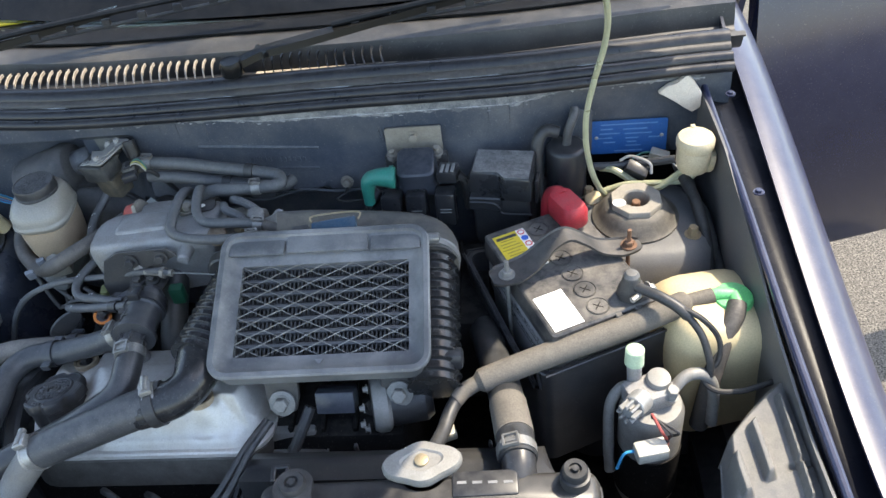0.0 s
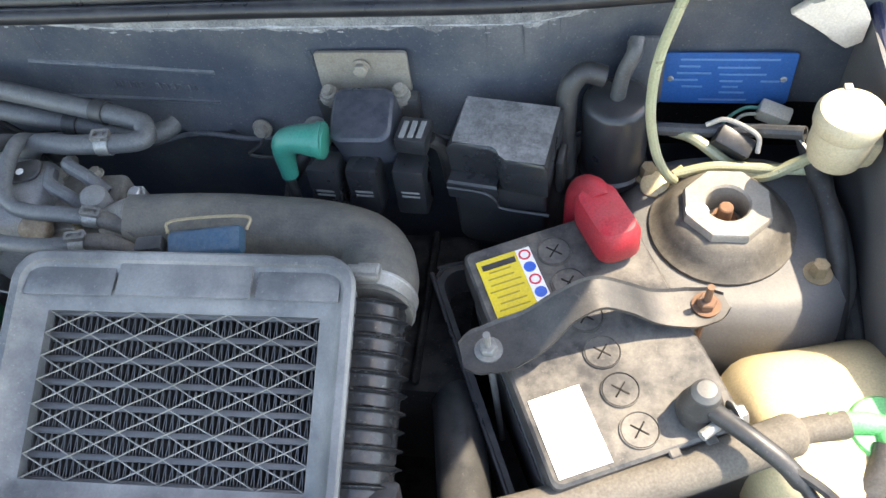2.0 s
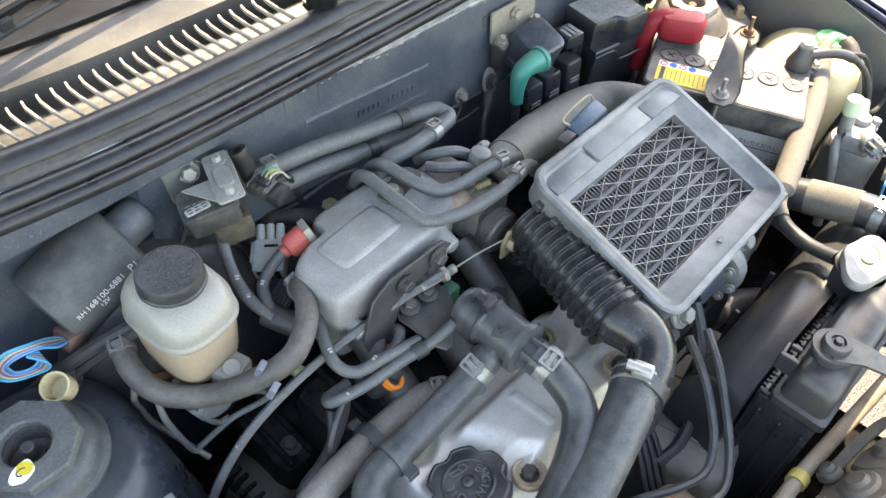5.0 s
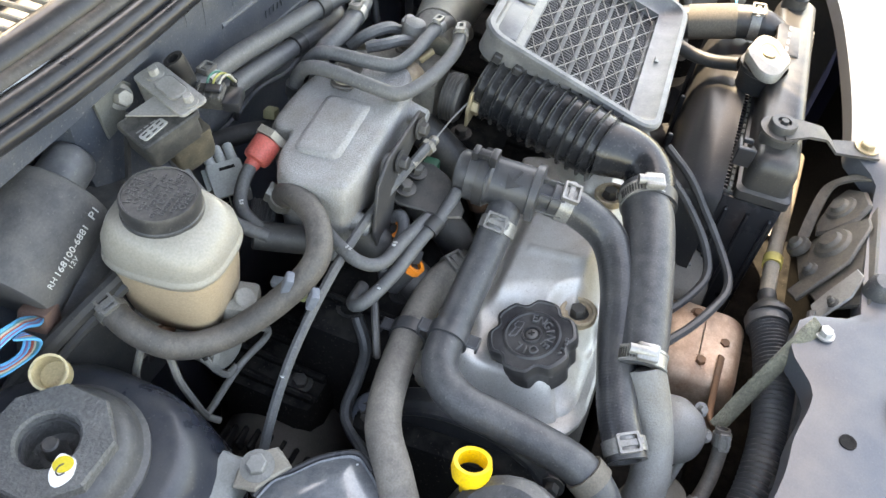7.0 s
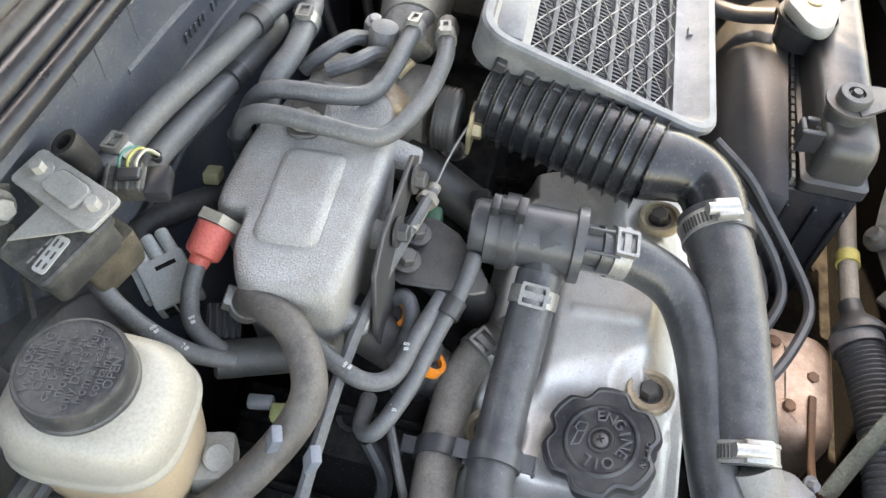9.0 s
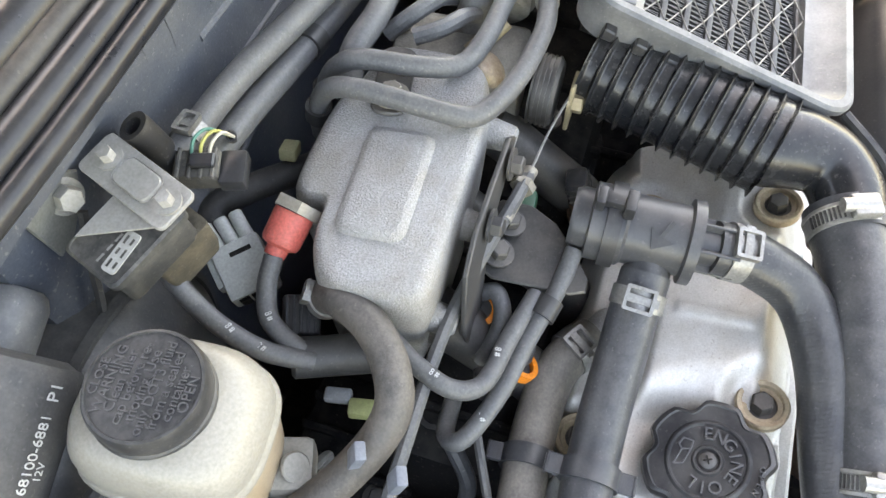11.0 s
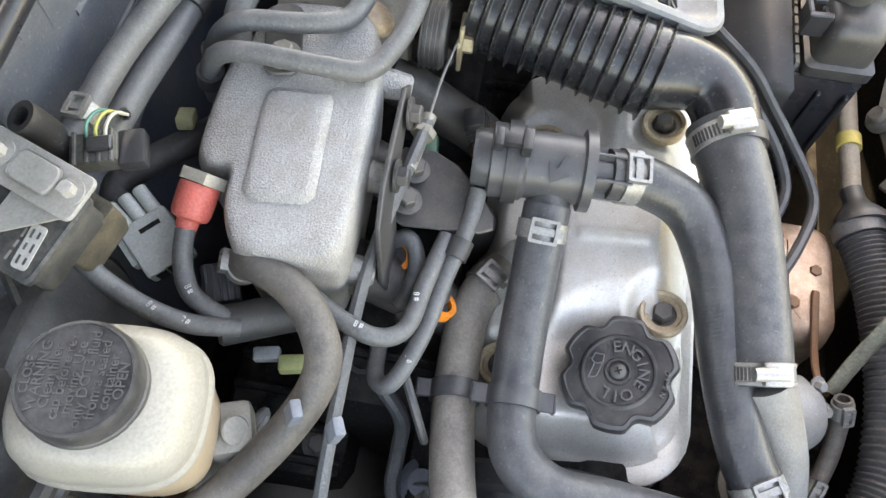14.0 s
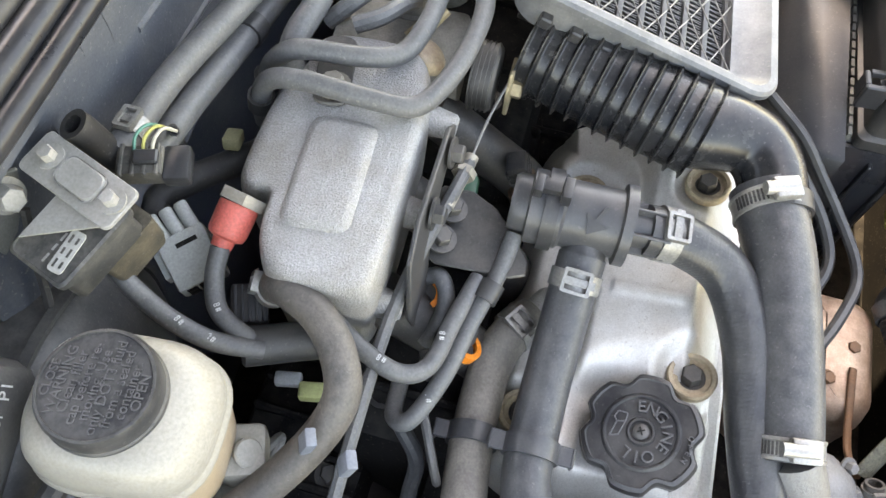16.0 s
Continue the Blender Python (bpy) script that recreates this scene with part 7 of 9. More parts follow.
# earth lug, bolt and cable on the firewall
el = thing("earth_lug", (0.118, 0.868, 0.846), "grey oval earth lug with a black sleeved cable on the firewall", "cable lug")
bm = B()
slab(bm, [(0.013 * math.cos(k / 12 * math.pi), 0.017 * math.sin(k / 12 * math.pi)) for k in range(24)], 0, 0.003, frame_m((0.132, 0.868, 0.848), (0.1, -1, 0.3)), 0.001)
part("plate", bm, steel_bracket, el)
bm = B()
hexbolt(bm, (0.132, 0.865, 0.849), (0.1, -1, 0.3), 0.006, 0.006)
part("bolt", bm, steel_dark, el)
bm = B()
tube(bm, [(0.128, 0.862, 0.838), (0.118, 0.855, 0.828), (0.104, 0.846, 0.810), (0.096, 0.835, 0.785), (0.095, 0.82, 0.75)], lambda q: 0.0075 - 0.0025 * smoothstep(0.25, 0.35, q), 12)
part("cable", bm, rubber_dark, el)
wb = thing("firewall_bolt", (0.081, 0.868, 0.846), "zinc bolt with a small wire bracket on the firewall", "bolt")
bm = B()
hexbolt(bm, (0.083, 0.868, 0.853), (0, -1, 0.25), 0.006, 0.007, 1.5)
part("head", bm, zinc_pale, wb)
bm = B()
tube(bm, [(0.083, 0.866, 0.848), (0.078, 0.862, 0.838), (0.066, 0.858, 0.830), (0.085, 0.858, 0.826), (0.108, 0.860, 0.826)], 0.0016, 6)
part("wire_bracket", bm, steel_dark, wb)

# ---- brake side ----
br = thing("brake_reservoir", (-0.322, 0.80, 0.80), "white brake fluid reservoir half full of amber fluid", "reservoir")
RM = Matrix.Translation((-0.320, 0.805, 0.005)) @ Matrix.Rotation(radians(6), 4, "Z") @ Matrix.Diagonal((0.80, 0.80, 1, 1))
def ov(rx, ry, z, dy=0.0, n=40):
    e = 0.66
    out = []
    for k in range(n):
        a = 2 * math.pi * k / n
        c, s_ = math.cos(a), math.sin(a)
        out.append((rx * abs(c) ** e * (1 if c > 0 else -1), dy + ry * abs(s_) ** e * (1 if s_ > 0 else -1), z))
    return out
bm = B()
loft(bm, [ov(0.034, 0.036, 0.908, 0.008), ov(0.040, 0.044, 0.903, 0.004), ov(0.0455, 0.053, 0.893, 0.0), ov(0.0465, 0.0545, 0.884, 0.0), ov(0.0465, 0.0545, 0.879, 0.0), ov(0.0475, 0.0555, 0.878, 0.0), ov(0.0475, 0.0555, 0.874, 0.0), ov(0.044, 0.051, 0.869, 0.0)], RM)
part("upper_bowl", bm, reservoir_white, br, "milky white upper bowl", 60)
bm = B()
loft(bm, [ov(0.0440, 0.0510, 0.872, 0.0), ov(0.0435, 0.0505, 0.850, 0.0), ov(0.041, 0.048, 0.828, 0.0), ov(0.037, 0.044, 0.815, 0.0), ov(0.030, 0.036, 0.810, 0.0)], RM)
part("lower_bowl", bm, cream_fluid, br, "amber fluid showing through the lower bowl", 60)
bm = B()
lathe(bm, [(0.0235, -0.012), (0.0262, -0.010), (0.0262, -0.001), (0.0240, 0.0)], Matrix.Translation((-0.319, 0.808, 0.911)), 40)
part("neck", bm, cream_warm, br, "yellowed filler neck")
bm = B()
loft(bm, [ov(0.0460, 0.0540, 0.8810, 0.0), ov(0.0480, 0.0560, 0.8785, 0.0), ov(0.0486, 0.0566, 0.8765, 0.0), ov(0.0480, 0.0560, 0.8745, 0.0), ov(0.0440, 0.0510, 0.8715, 0.0)], RM, False, False)
part("weld_seam", bm, reservoir_white, br, "milky seam ridge", 60)
cap_text = surf("cap_relief", (0.065, 0.065, 0.067), 0.45, dust=(0.11, 0.108, 0.105), amount=0.6)
cap_dusty = surf("cap_dusty_black", (0.022, 0.023, 0.025), 0.40, dust=(0.07, 0.068, 0.066), amount=0.7, dscale=60)
bm = B()
CPM = Matrix.Translation((-0.319, 0.808, 0.911))
lathe(bm, [(0.0265, 0.0), (0.0277, 0.001), (0.0277, 0.004), (0.0268, 0.005), (0.0268, 0.014), (0.0256, 0.0165), (0.0244, 0.0168), (0.0240, 0.0158), (0, 0.0158)], CPM, 44)
cpp = part("cap", bm, cap_dusty, br, "dusty black cap with raised lettering")
TXM = CPM @ pose(0, 0, 0.0160, 0, 0, 6)
for q, txt in enumerate(("CLOSE", "WARNING", "Clean filler", "cap before re-", "moving. Use", "only DOT3 fluid", "from a sealed", "container.", "OPEN")):
    lettering(txt, 0.0064 if q else 0.0056, TXM @ pose(0, 0.0200 - 0.0050 * q, 0), cap_text, "raised_text", cpp, 0.0006)
bm = B()
box(bm, (0.030, 0.026, 0.026), pose(-0.310, 0.764, 0.820, 5, 0, 20), 0.005)
cyl(bm, (-0.311, 0.760, 0.832), (-0.311, 0.758, 0.835), 0.008, 0.008, 18, 0.001)
part("level_sensor", bm, reservoir_white, br)
mc = thing("master_cylinder", (-0.33, 0.80, 0.76), "dirty cast master cylinder under the reservoir", "cylinder")
bm = B()
cyl(bm, (-0.322, 0.87, 0.785), (-0.330, 0.765, 0.785), 0.020, 0.018, 22, 0.003)
part("bore", bm, steel_bracket, mc)
bm = B()
cyl(bm, (-0.340, 0.785, 0.80), (-0.366, 0.788, 0.825), 0.006, 0.006, 6)
part("pipe_nut", bm, rust, mc)
bm = B()
cyl(bm, (-0.346, 0.805, 0.81), (-0.376, 0.801, 0.832), 0.006, 0.006, 6)
part("pipe_nut", bm, rust, mc)
for pts in ([(-0.378, 0.800, 0.835), (-0.380, 0.804, 0.820), (-0.381, 0.812, 0.795), (-0.377, 0.819, 0.77), (-0.374, 0.820, 0.745), (-0.365, 0.81, 0.722), (-0.349, 0.774, 0.700)], [(-0.368, 0.788, 0.83), (-0.370, 0.786, 0.815), (-0.371, 0.783, 0.79), (-0.366, 0.780, 0.755), (-0.360, 0.778, 0.726), (-0.354, 0.777, 0.724), (-0.319, 0.769, 0.745), (-0.285, 0.765, 0.743), (-0.281, 0.765, 0.752), (-0.297, 0.766, 0.772)], [(-0.352, 0.772, 0.80), (-0.342, 0.772, 0.770), (-0.331, 0.773, 0.747), (-0.322, 0.769, 0.750)]):
    hose("brake_pipe", pts, 0.0030, steel_bracket, "thin bent steel brake pipe", group="brake pipes", category="pipe", seg=8)
servo_black = surf("servo_black", (0.045, 0.045, 0.047), 0.45, dust=(0.10, 0.097, 0.092), amount=0.7, dscale=25)
bst = B()
lathe(bst, [(0, 0.03), (0.05, 0.028), (0.055, 0.023), (0.085, 0.020), (0.105, 0.010), (0.116, 0.0), (0.118, -0.006), (0.118, -0.03), (0.09, -0.05), (0, -0.05)], frame_m((-0.308, 0.872, 0.765), (0.08, -1, 0)) @ Matrix.Diagonal((0.87, 0.87, 1, 1)), 44)
sv = thing("brake_booster", (-0.308, 0.90, 0.70), "black round brake servo drum on the firewall", "brake servo")
part("shell", bst, servo_black, sv)
bm = B()
ring(bm, (-0.3075, 0.8745, 0.765), (0.08, -1, 0), 0.1025, 0.006, 0.0035, 44)
part("crimped_rim", bm, servo_black, sv)
for k in range(4):
    bm = B()
    a_ = k * math.pi / 2 + 0.6
    hexbolt(bm, V(-0.306, 0.846, 0.765) + V(0.042 * math.cos(a_), 0, 0.042 * math.sin(a_)), (0.08, -1, 0), 0.0055, 0.006)
    part("stud_nut", bm, steel_dark, sv)
h = hose("servo_hose", [(-0.222, 0.778, 0.845), (-0.228, 0.766, 0.866), (-0.240, 0.742, 0.871), (-0.258, 0.724, 0.869), (-0.279, 0.717, 0.860), (-0.306, 0.730, 0.842), (-0.340, 0.758, 0.822), (-0.366, 0.782, 0.828), (-0.374, 0.808, 0.842), (-0.366, 0.838, 0.850)], 0.0100, rubber_brown, "thick grey-brown servo vacuum hose looped round the reservoir", [(0.04, "spring"), (0.97, "spring")], seg=20)
clipb = B()
for x_, y_ in ((-0.302, 0.7265), (-0.307, 0.7035)):
    box(clipb, (0.010, 0.006, 0.016), pose(x_, y_, 0.858, 20, 0, 25), 0.0012)
solo("hose_clip", clipb, surf("pale_blue_plastic", (0.13, 0.145, 0.17), 0.5), "pale grey-blue plastic clip joining hose and cable", "clip")

# wiper motor drum with print
wm = thing("heater_valve_motor", (-0.36, 0.90, 0.84), "dusty black round motor housing with white print", "motor")
WA, WB = V(-0.311, 0.906, 0.879), V(-0.394, 0.900, 0.854)
bm = B()
lathe(bm, [(0, 0.0), (0.030, 0.0), (0.037, 0.003), (0.0400, 0.008), (0.0410, 0.014), (0.0410, 0.080), (0.0395, 0.086), (0.036, 0.088), (0, 0.088)], frame_m(WA, WB - WA), 44)
part("drum", bm, surf("dusty_drum", (0.06, 0.06, 0.062), 0.6, dust=(0.15, 0.14, 0.13), amount=0.6), wm)
bm = B()
lathe(bm, [(0, -0.002), (0.019, -0.002), (0.0185, 0.020), (0.016, 0.026), (0.013, 0.028), (0, 0.028)], frame_m(WA + V(0.0, 0.003, 0.006), WA - WB), 26)
part("end_boss", bm, plastic_faded, wm)
WAX = (WB - WA).normalized()
WN = (V(-0.3525, 0.8645, 0.8785) - WA)
WN = (WN - WAX * WN.dot(WAX)).normalized()
WMM = frame_m(WA + WAX * 0.041 + WN * 0.0411, WN, -WAX)
lettering("168100-6881", 0.0078, WMM @ pose(-0.004, 0.0, 0.0004), ink_white, "printed_text", wm, 0.0002)
lettering("12V", 0.0060, WMM @ pose(-0.010, -0.007, -0.0004), ink_white, "printed_text", wm, 0.0002)
lettering("P1", 0.0095, WMM @ pose(0.027, 0.0, 0.0004), ink_white, "printed_text", wm, 0.0002)
lettering("RH", 0.0065, WMM @ pose(-0.030, 0.0, 0.0004), ink_white, "printed_text", wm, 0.0002)
bm = B()
box(bm, (0.018, 0.022, 0.018), pose(-0.394, 0.868, 0.848, 0, 15, 10), 0.003)
part("wire_boot", bm, surf("dull_red_brown", (0.13, 0.075, 0.06), 0.6), wm)
hose("taped_harness", [(-0.335, 0.838, 0.855), (-0.352, 0.832, 0.863), (-0.380, 0.841, 0.853), (-0.405, 0.853, 0.837), (-0.425, 0.867, 0.817), (-0.440, 0.880, 0.795)], 0.0066, tape, "black taped wiring harness beside the strut tower", category="cable", seg=10)
hose("black_cable", [(-0.335, 0.832, 0.850), (-0.352, 0.825, 0.859), (-0.380, 0.838, 0.842), (-0.408, 0.852, 0.821), (-0.430, 0.866, 0.800), (-0.445, 0.878, 0.779)], 0.0042, rubber_dark, "thin black cable beside the harness", category="cable", seg=8)
for k, mt in enumerate((wire_blue, wire_violet, wire_blue, wire_red, wire_white, wire_teal, wire_blue)):
    hose("loose_wire", [(-0.396, 0.862, 0.852), (-0.408, 0.850 + 0.002 * k, 0.866), (-0.420 - 0.001 * k, 0.846, 0.880 + 0.002 * k), (-0.434 - 0.002 * k, 0.843, 0.888 + 0.002 * k), (-0.446 - 0.002 * k, 0.847, 0.882), (-0.443 - 0.001 * k, 0.850, 0.866 - 0.001 * k), (-0.430 + 0.001 * k, 0.846, 0.866 - 0.002 * k), (-0.423, 0.845 - 0.002 * k, 0.878), (-0.432, 0.843, 0.884)], 0.0010, mt, "coloured motor wire in a loose coil", group="motor wires", category="wire", seg=6, bore=0)
bm = B()
lathe(bm, [(0.006, 0.0), (0.0105, 0.0), (0.0112, 0.002), (0.0125, 0.020), (0.0108, 0.020), (0.0095, 0.004), (0, 0.004)], frame_m((-0.420, 0.839, 0.828), (-0.35, -0.25, 0.9)), 22)
solo("tower_bung", bm, cream, "small cream plastic bung beside the strut tower", "plug")

# pressure sensor on its bracket
ms = thing("boost_sensor", (-0.24, 0.86, 0.87), "dirty black boost sensor under a grey steel bracket", "sensor")
MM = frame_m((-0.2285, 0.861, 0.9335), V(-0.16, 0.04, 1), (-0.36, -0.92, 0.14))
bm = B()
slab(bm, rrect(0.061, 0.024, 0.004), -0.002, 0.001, MM @ pose(0.0015, -0.001, 0), 0.0008)
sensor_steel = surf("dusty_pale_bracket", (0.27, 0.262, 0.245), 0.6, metal=0.15, dust=(0.19, 0.18, 0.165), amount=0.6, dscale=40)
pl_ = part("bracket", bm, sensor_steel, ms, "grey steel bracket plate")
bm = B()
slab(bm, rrect(0.026, 0.016, 0.005), 0.001, 0.0030, MM @ pose(0.0035, -0.0005, 0), 0.0015)
part("pressed_step", bm, sensor_steel, pl_)
bm = B()
box(bm, (0.003, 0.030, 0.030), MM @ pose(-0.028, 0, -0.016) @ Matrix.Diagonal((1, 0.75, 1, 1)), 0.001)
part("bracket_leg", bm, sensor_steel, pl_)
for u in (-0.0172, 0.0242):
    bm = B()
    hexbolt(bm, MM @ V(u, 0, 0.001), MM.to_3x3() @ V(0, 0, 1), 0.0040, 0.0055, 1.75)
    part("bolt", bm, sensor_steel, pl_)
grime = surf("grimy_black", (0.040, 0.040, 0.039), 0.55, dust=(0.13, 0.122, 0.105), amount=0.6, dscale=60)
bm = B()
loft(bm, [[(x, y, z) for x, y in rrect(w, h, 0.004)] for w, h, z in ((0.032, 0.044, -0.034), (0.034, 0.046, -0.032), (0.034, 0.046, -0.014), (0.037, 0.050, -0.013), (0.037, 0.050, -0.009), (0.034, 0.047, -0.008), (0.033, 0.046, -0.0085))], MM @ pose(0.0105, -0.0215, 0))
part("sensor_body", bm, grime, ms)
bm = B()
loft(bm, [[(x, y, z) for x, y in rrect(w, h, 0.003)] for w, h, z in ((0.026, 0.030, -0.060), (0.030, 0.034, -0.050), (0.031, 0.036, -0.030))], MM @ pose(0.0120, -0.010, 0))
part("lower_body", bm, surf("brown_grime", (0.05, 0.043, 0.032), 0.7, dust=(0.13, 0.105, 0.07), amount=0.7, dscale=60), ms, "brown grime-caked lower housing")
bm = B()
slab(bm, [(-0.0025, -0.0385), (0.0265, -0.0125), (0.026, -0.009), (-0.003, -0.009)], -0.001, 0.0004, MM @ pose(0.0, 0, -0.002), 0.0004)
part("bent_flap", bm, sensor_steel, pl_, "bent triangular flap of the bracket")
bm = B()
slab(bm, rrect(0.0085, 0.0225, 0.002), 0, 0.0008, MM @ pose(0.0185, -0.0308, -0.0079, 0, 0, 8), 0.0003)
lb = part("label_plate", bm, surf("worn_paper_label", (0.40, 0.39, 0.36), 0.7, dust=(0.26, 0.25, 0.23), amount=0.5, dscale=90), ms, "worn pale label with faint print")
for q in range(2):
    for w in range(3):
        bm = B()
        box(bm, (0.0012, 0.0045 - 0.001 * ((q + w) % 2), 0.0003), MM @ pose(0.0185, -0.0308, -0.0069, 0, 0, 8) @ pose(-0.0018 + 0.0036 * q, -0.0068 + 0.0066 * w, 0))
        part("print_bar", bm, grime, lb, smooth=0)
for w in range(3):
    bm = B()
    box(bm, (0.0012, 0.0048 - 0.001 * (w % 2), 0.0003), MM @ pose(0.0112, -0.0385 + 0.0062 * w, -0.0084))
    part("print_bar", bm, sensor_steel, ms, "worn pale print", smooth=0)
tubeb = B()
tube(tubeb, [(-0.1975, 0.862, 0.897), (-0.2012, 0.8684, 0.9204), (-0.2035, 0.8718, 0.935), (-0.2045, 0.8735, 0.9395)], 0.0083, 24, bore=0.60)
solo("open_hose_end", tubeb, surf("hard_black_rubber", (0.014, 0.014, 0.015), 0.42, dust=(0.030, 0.029, 0.028), amount=0.4, settle=0.03),  "open black hose end with a threaded bore", "hose")
bm = B()
PM = frame_m((-0.202, 0.8465, 0.912), (-0.1, 0, 1), (0.3, -0.9, 0))
box(bm, (0.024, 0.017, 0.013), PM, 0.002)
sc_ = thing("sensor_connector", (-0.202, 0.8465, 0.905), "dusty black ribbed wiring plug on the boost sensor", "connector")
part("housing", bm, grime, sc_)
for k in range(4):
    bm = B()
    box(bm, (0.0022, 0.0185, 0.0030), PM @ pose(-0.009 + 0.006 * k, 0, 0.0060), 0.0005, 1)
    part("rib", bm, grime, sc_)
bm = B()
box(bm, (0.013, 0.008, 0.004), PM @ pose(0.004, 0.0, 0.0085), 0.001, 1)
part("latch", bm, plastic_gloss, sc_)
bm = B()
box(bm, (0.014, 0.020, 0.010), frame_m((-0.197, 0.829, 0.912), (-0.1, 0, 1), (0.3, -0.9, 0)), 0.002)
part("socket", bm, plastic_gloss, sc_)
for k, mt in enumerate((wire_green, wire_yellow, wire_white)):
    hose("sensor_wire", [(-0.201, 0.850 - 0.005 * k, 0.918), (-0.193, 0.851 - 0.005 * k, 0.924), (-0.184, 0.848 - 0.004 * k, 0.923), (-0.177, 0.843 - 0.002 * k, 0.912)], 0.0010, mt, "thin coloured sensor wire", group="sensor wires", category="wire", seg=6, bore=0)
hose("sensor_harness", [(-0.178, 0.840, 0.913), (-0.172, 0.845, 0.905), (-0.162, 0.854, 0.880), (-0.150, 0.863, 0.846)], 0.0030, tape, "black taped sensor harness", category="cable", seg=8)
bm = B()
slab(bm, [(-0.238, 0.934), (-0.227, 0.922), (-0.233, 0.909), (-0.249, 0.895), (-0.262, 0.893), (-0.270, 0.947)], 0, 0.003, Matrix.Translation((0, 0.901, 0)) @ Matrix.Rotation(radians(90), 4, "X"), 0.001)
solo("motor_bracket_plate", bm, surf("greenish_bracket", (0.13, 0.135, 0.125), 0.55, metal=0.2, dust=(0.2, 0.19, 0.17), amount=0.5), "grey steel mounting plate on the firewall", "bracket")
bm = B()
hexbolt(bm, (-0.242, 0.8975, 0.920), (-0.3, -0.8, 0.4), 0.0070, 0.009, 1.4)
solo("plate_bolt", bm, steel_bracket, "large grey hex bolt on the mounting plate", "bolt")
hose("green_wire", [(-0.240, 0.895, 0.905), (-0.255, 0.89, 0.885), (-0.275, 0.88, 0.862), (-0.30, 0.868, 0.85), (-0.33, 0.85, 0.85)], 0.0028, tape, "thin taped wire hanging from the sensor", category="wire", seg=6, bore=0)
hose("vacuum_hose", [(-0.242, 0.862, 0.892), (-0.247, 0.852, 0.879), (-0.254, 0.838, 0.868), (-0.261, 0.817, 0.860), (-0.263, 0.794, 0.851), (-0.257, 0.770, 0.842)], 0.0056, rubber_grey, "grey vacuum hose with white size marks", (), "vacuum hoses", seg=12)

rs = thing("temperature_sender", (-0.20, 0.805, 0.87), "brass sender with a faded red rubber boot", "sensor")
bm = B()
cyl(bm, (-0.184, 0.804, 0.876), (-0.190, 0.8052, 0.8735), 0.0142, 0.0142, 6)
part("hex_nut", bm, zinc_pale, rs)
bm = B()
lathe(bm, [(0, 0), (0.0112, 0.0), (0.0116, 0.002), (0.0112, 0.017), (0.0100, 0.0195), (0.0065, 0.021), (0.006, 0.026), (0, 0.026)], frame_m((-0.190, 0.8055, 0.8732), (-0.90, 0.15, -0.40)), 26)
part("boot", bm, red_cap, rs)
hose("sender_lead", [(-0.214, 0.809, 0.864), (-0.229, 0.808, 0.856), (-0.245, 0.800, 0.850), (-0.253, 0.783, 0.845), (-0.254, 0.770, 0.840)], 0.0056, rubber_grey, "grey sheathed sender lead", category="cable", seg=12)
bm = B()
cyl(bm, (-0.258, 0.784, 0.838), (-0.236, 0.740, 0.830), 0.0115, 0.0115, 20, 0.002)
solo("vacuum_joint", bm, rubber_dark, "black rubber joint where vacuum hoses meet", "joint")
gc = thing("grey_connector", (-0.215, 0.842, 0.84), "four-way grey wiring connector", "connector")
GM = frame_m((-0.213, 0.833, 0.834), (-0.25, -0.12, 0.95), (0.5, -0.7, 0.05)) @ Matrix.Rotation(radians(10), 4, 'Z')
bm = B()
box(bm, (0.030, 0.034, 0.019), GM, 0.0025)
part("housing", bm, connector_grey, gc)
bm = B()
box(bm, (0.005, 0.022, 0.012), GM @ pose(-0.0165, 0.006, -0.002), 0.001)
part("latch_tab", bm, connector_grey, gc)
for k in range(3):
    bm = B()
    cyl(bm, GM @ V(-0.009 + 0.009 * k, 0.015, 0.003), GM @ V(-0.011 + 0.0095 * k, 0.034, 0.005), 0.0046, 0.0042, 14, 0.001)
    part("wire_seal", bm, connector_grey, gc)
bm = B()
box(bm, (0.013, 0.0028, 0.001), GM @ pose(0.002, 0.009, 0.0094))
part("slot", bm, void_black, gc, smooth=0)
for q in (0, 1):
    for w in range(3):
        bm = B()
        box(bm, (0.0062, 0.001, 0.0070), GM @ pose(-0.0075 + 0.0075 * w, -0.0172, -0.0042 + 0.0084 * q), 0.0003)
        part("terminal", bm, void_black, gc)
hose("connector_harness", [(-0.198, 0.862, 0.834), (-0.182, 0.868, 0.838), (-0.162, 0.850, 0.842), (-0.143, 0.832, 0.840), (-0.115, 0.815, 0.830)], 0.009, tape, "black taped harness behind the plenum", category="cable", seg=12)
bm = B()
box(bm, (0.014, 0.011, 0.009), pose(-0.136, 0.836, 0.852, 0, 20, 10), 0.002)
solo("yellowed_clip", bm, surf("yellowed_clip", (0.27, 0.25, 0.14), 0.6), "yellowed plastic harness clip", "clip")

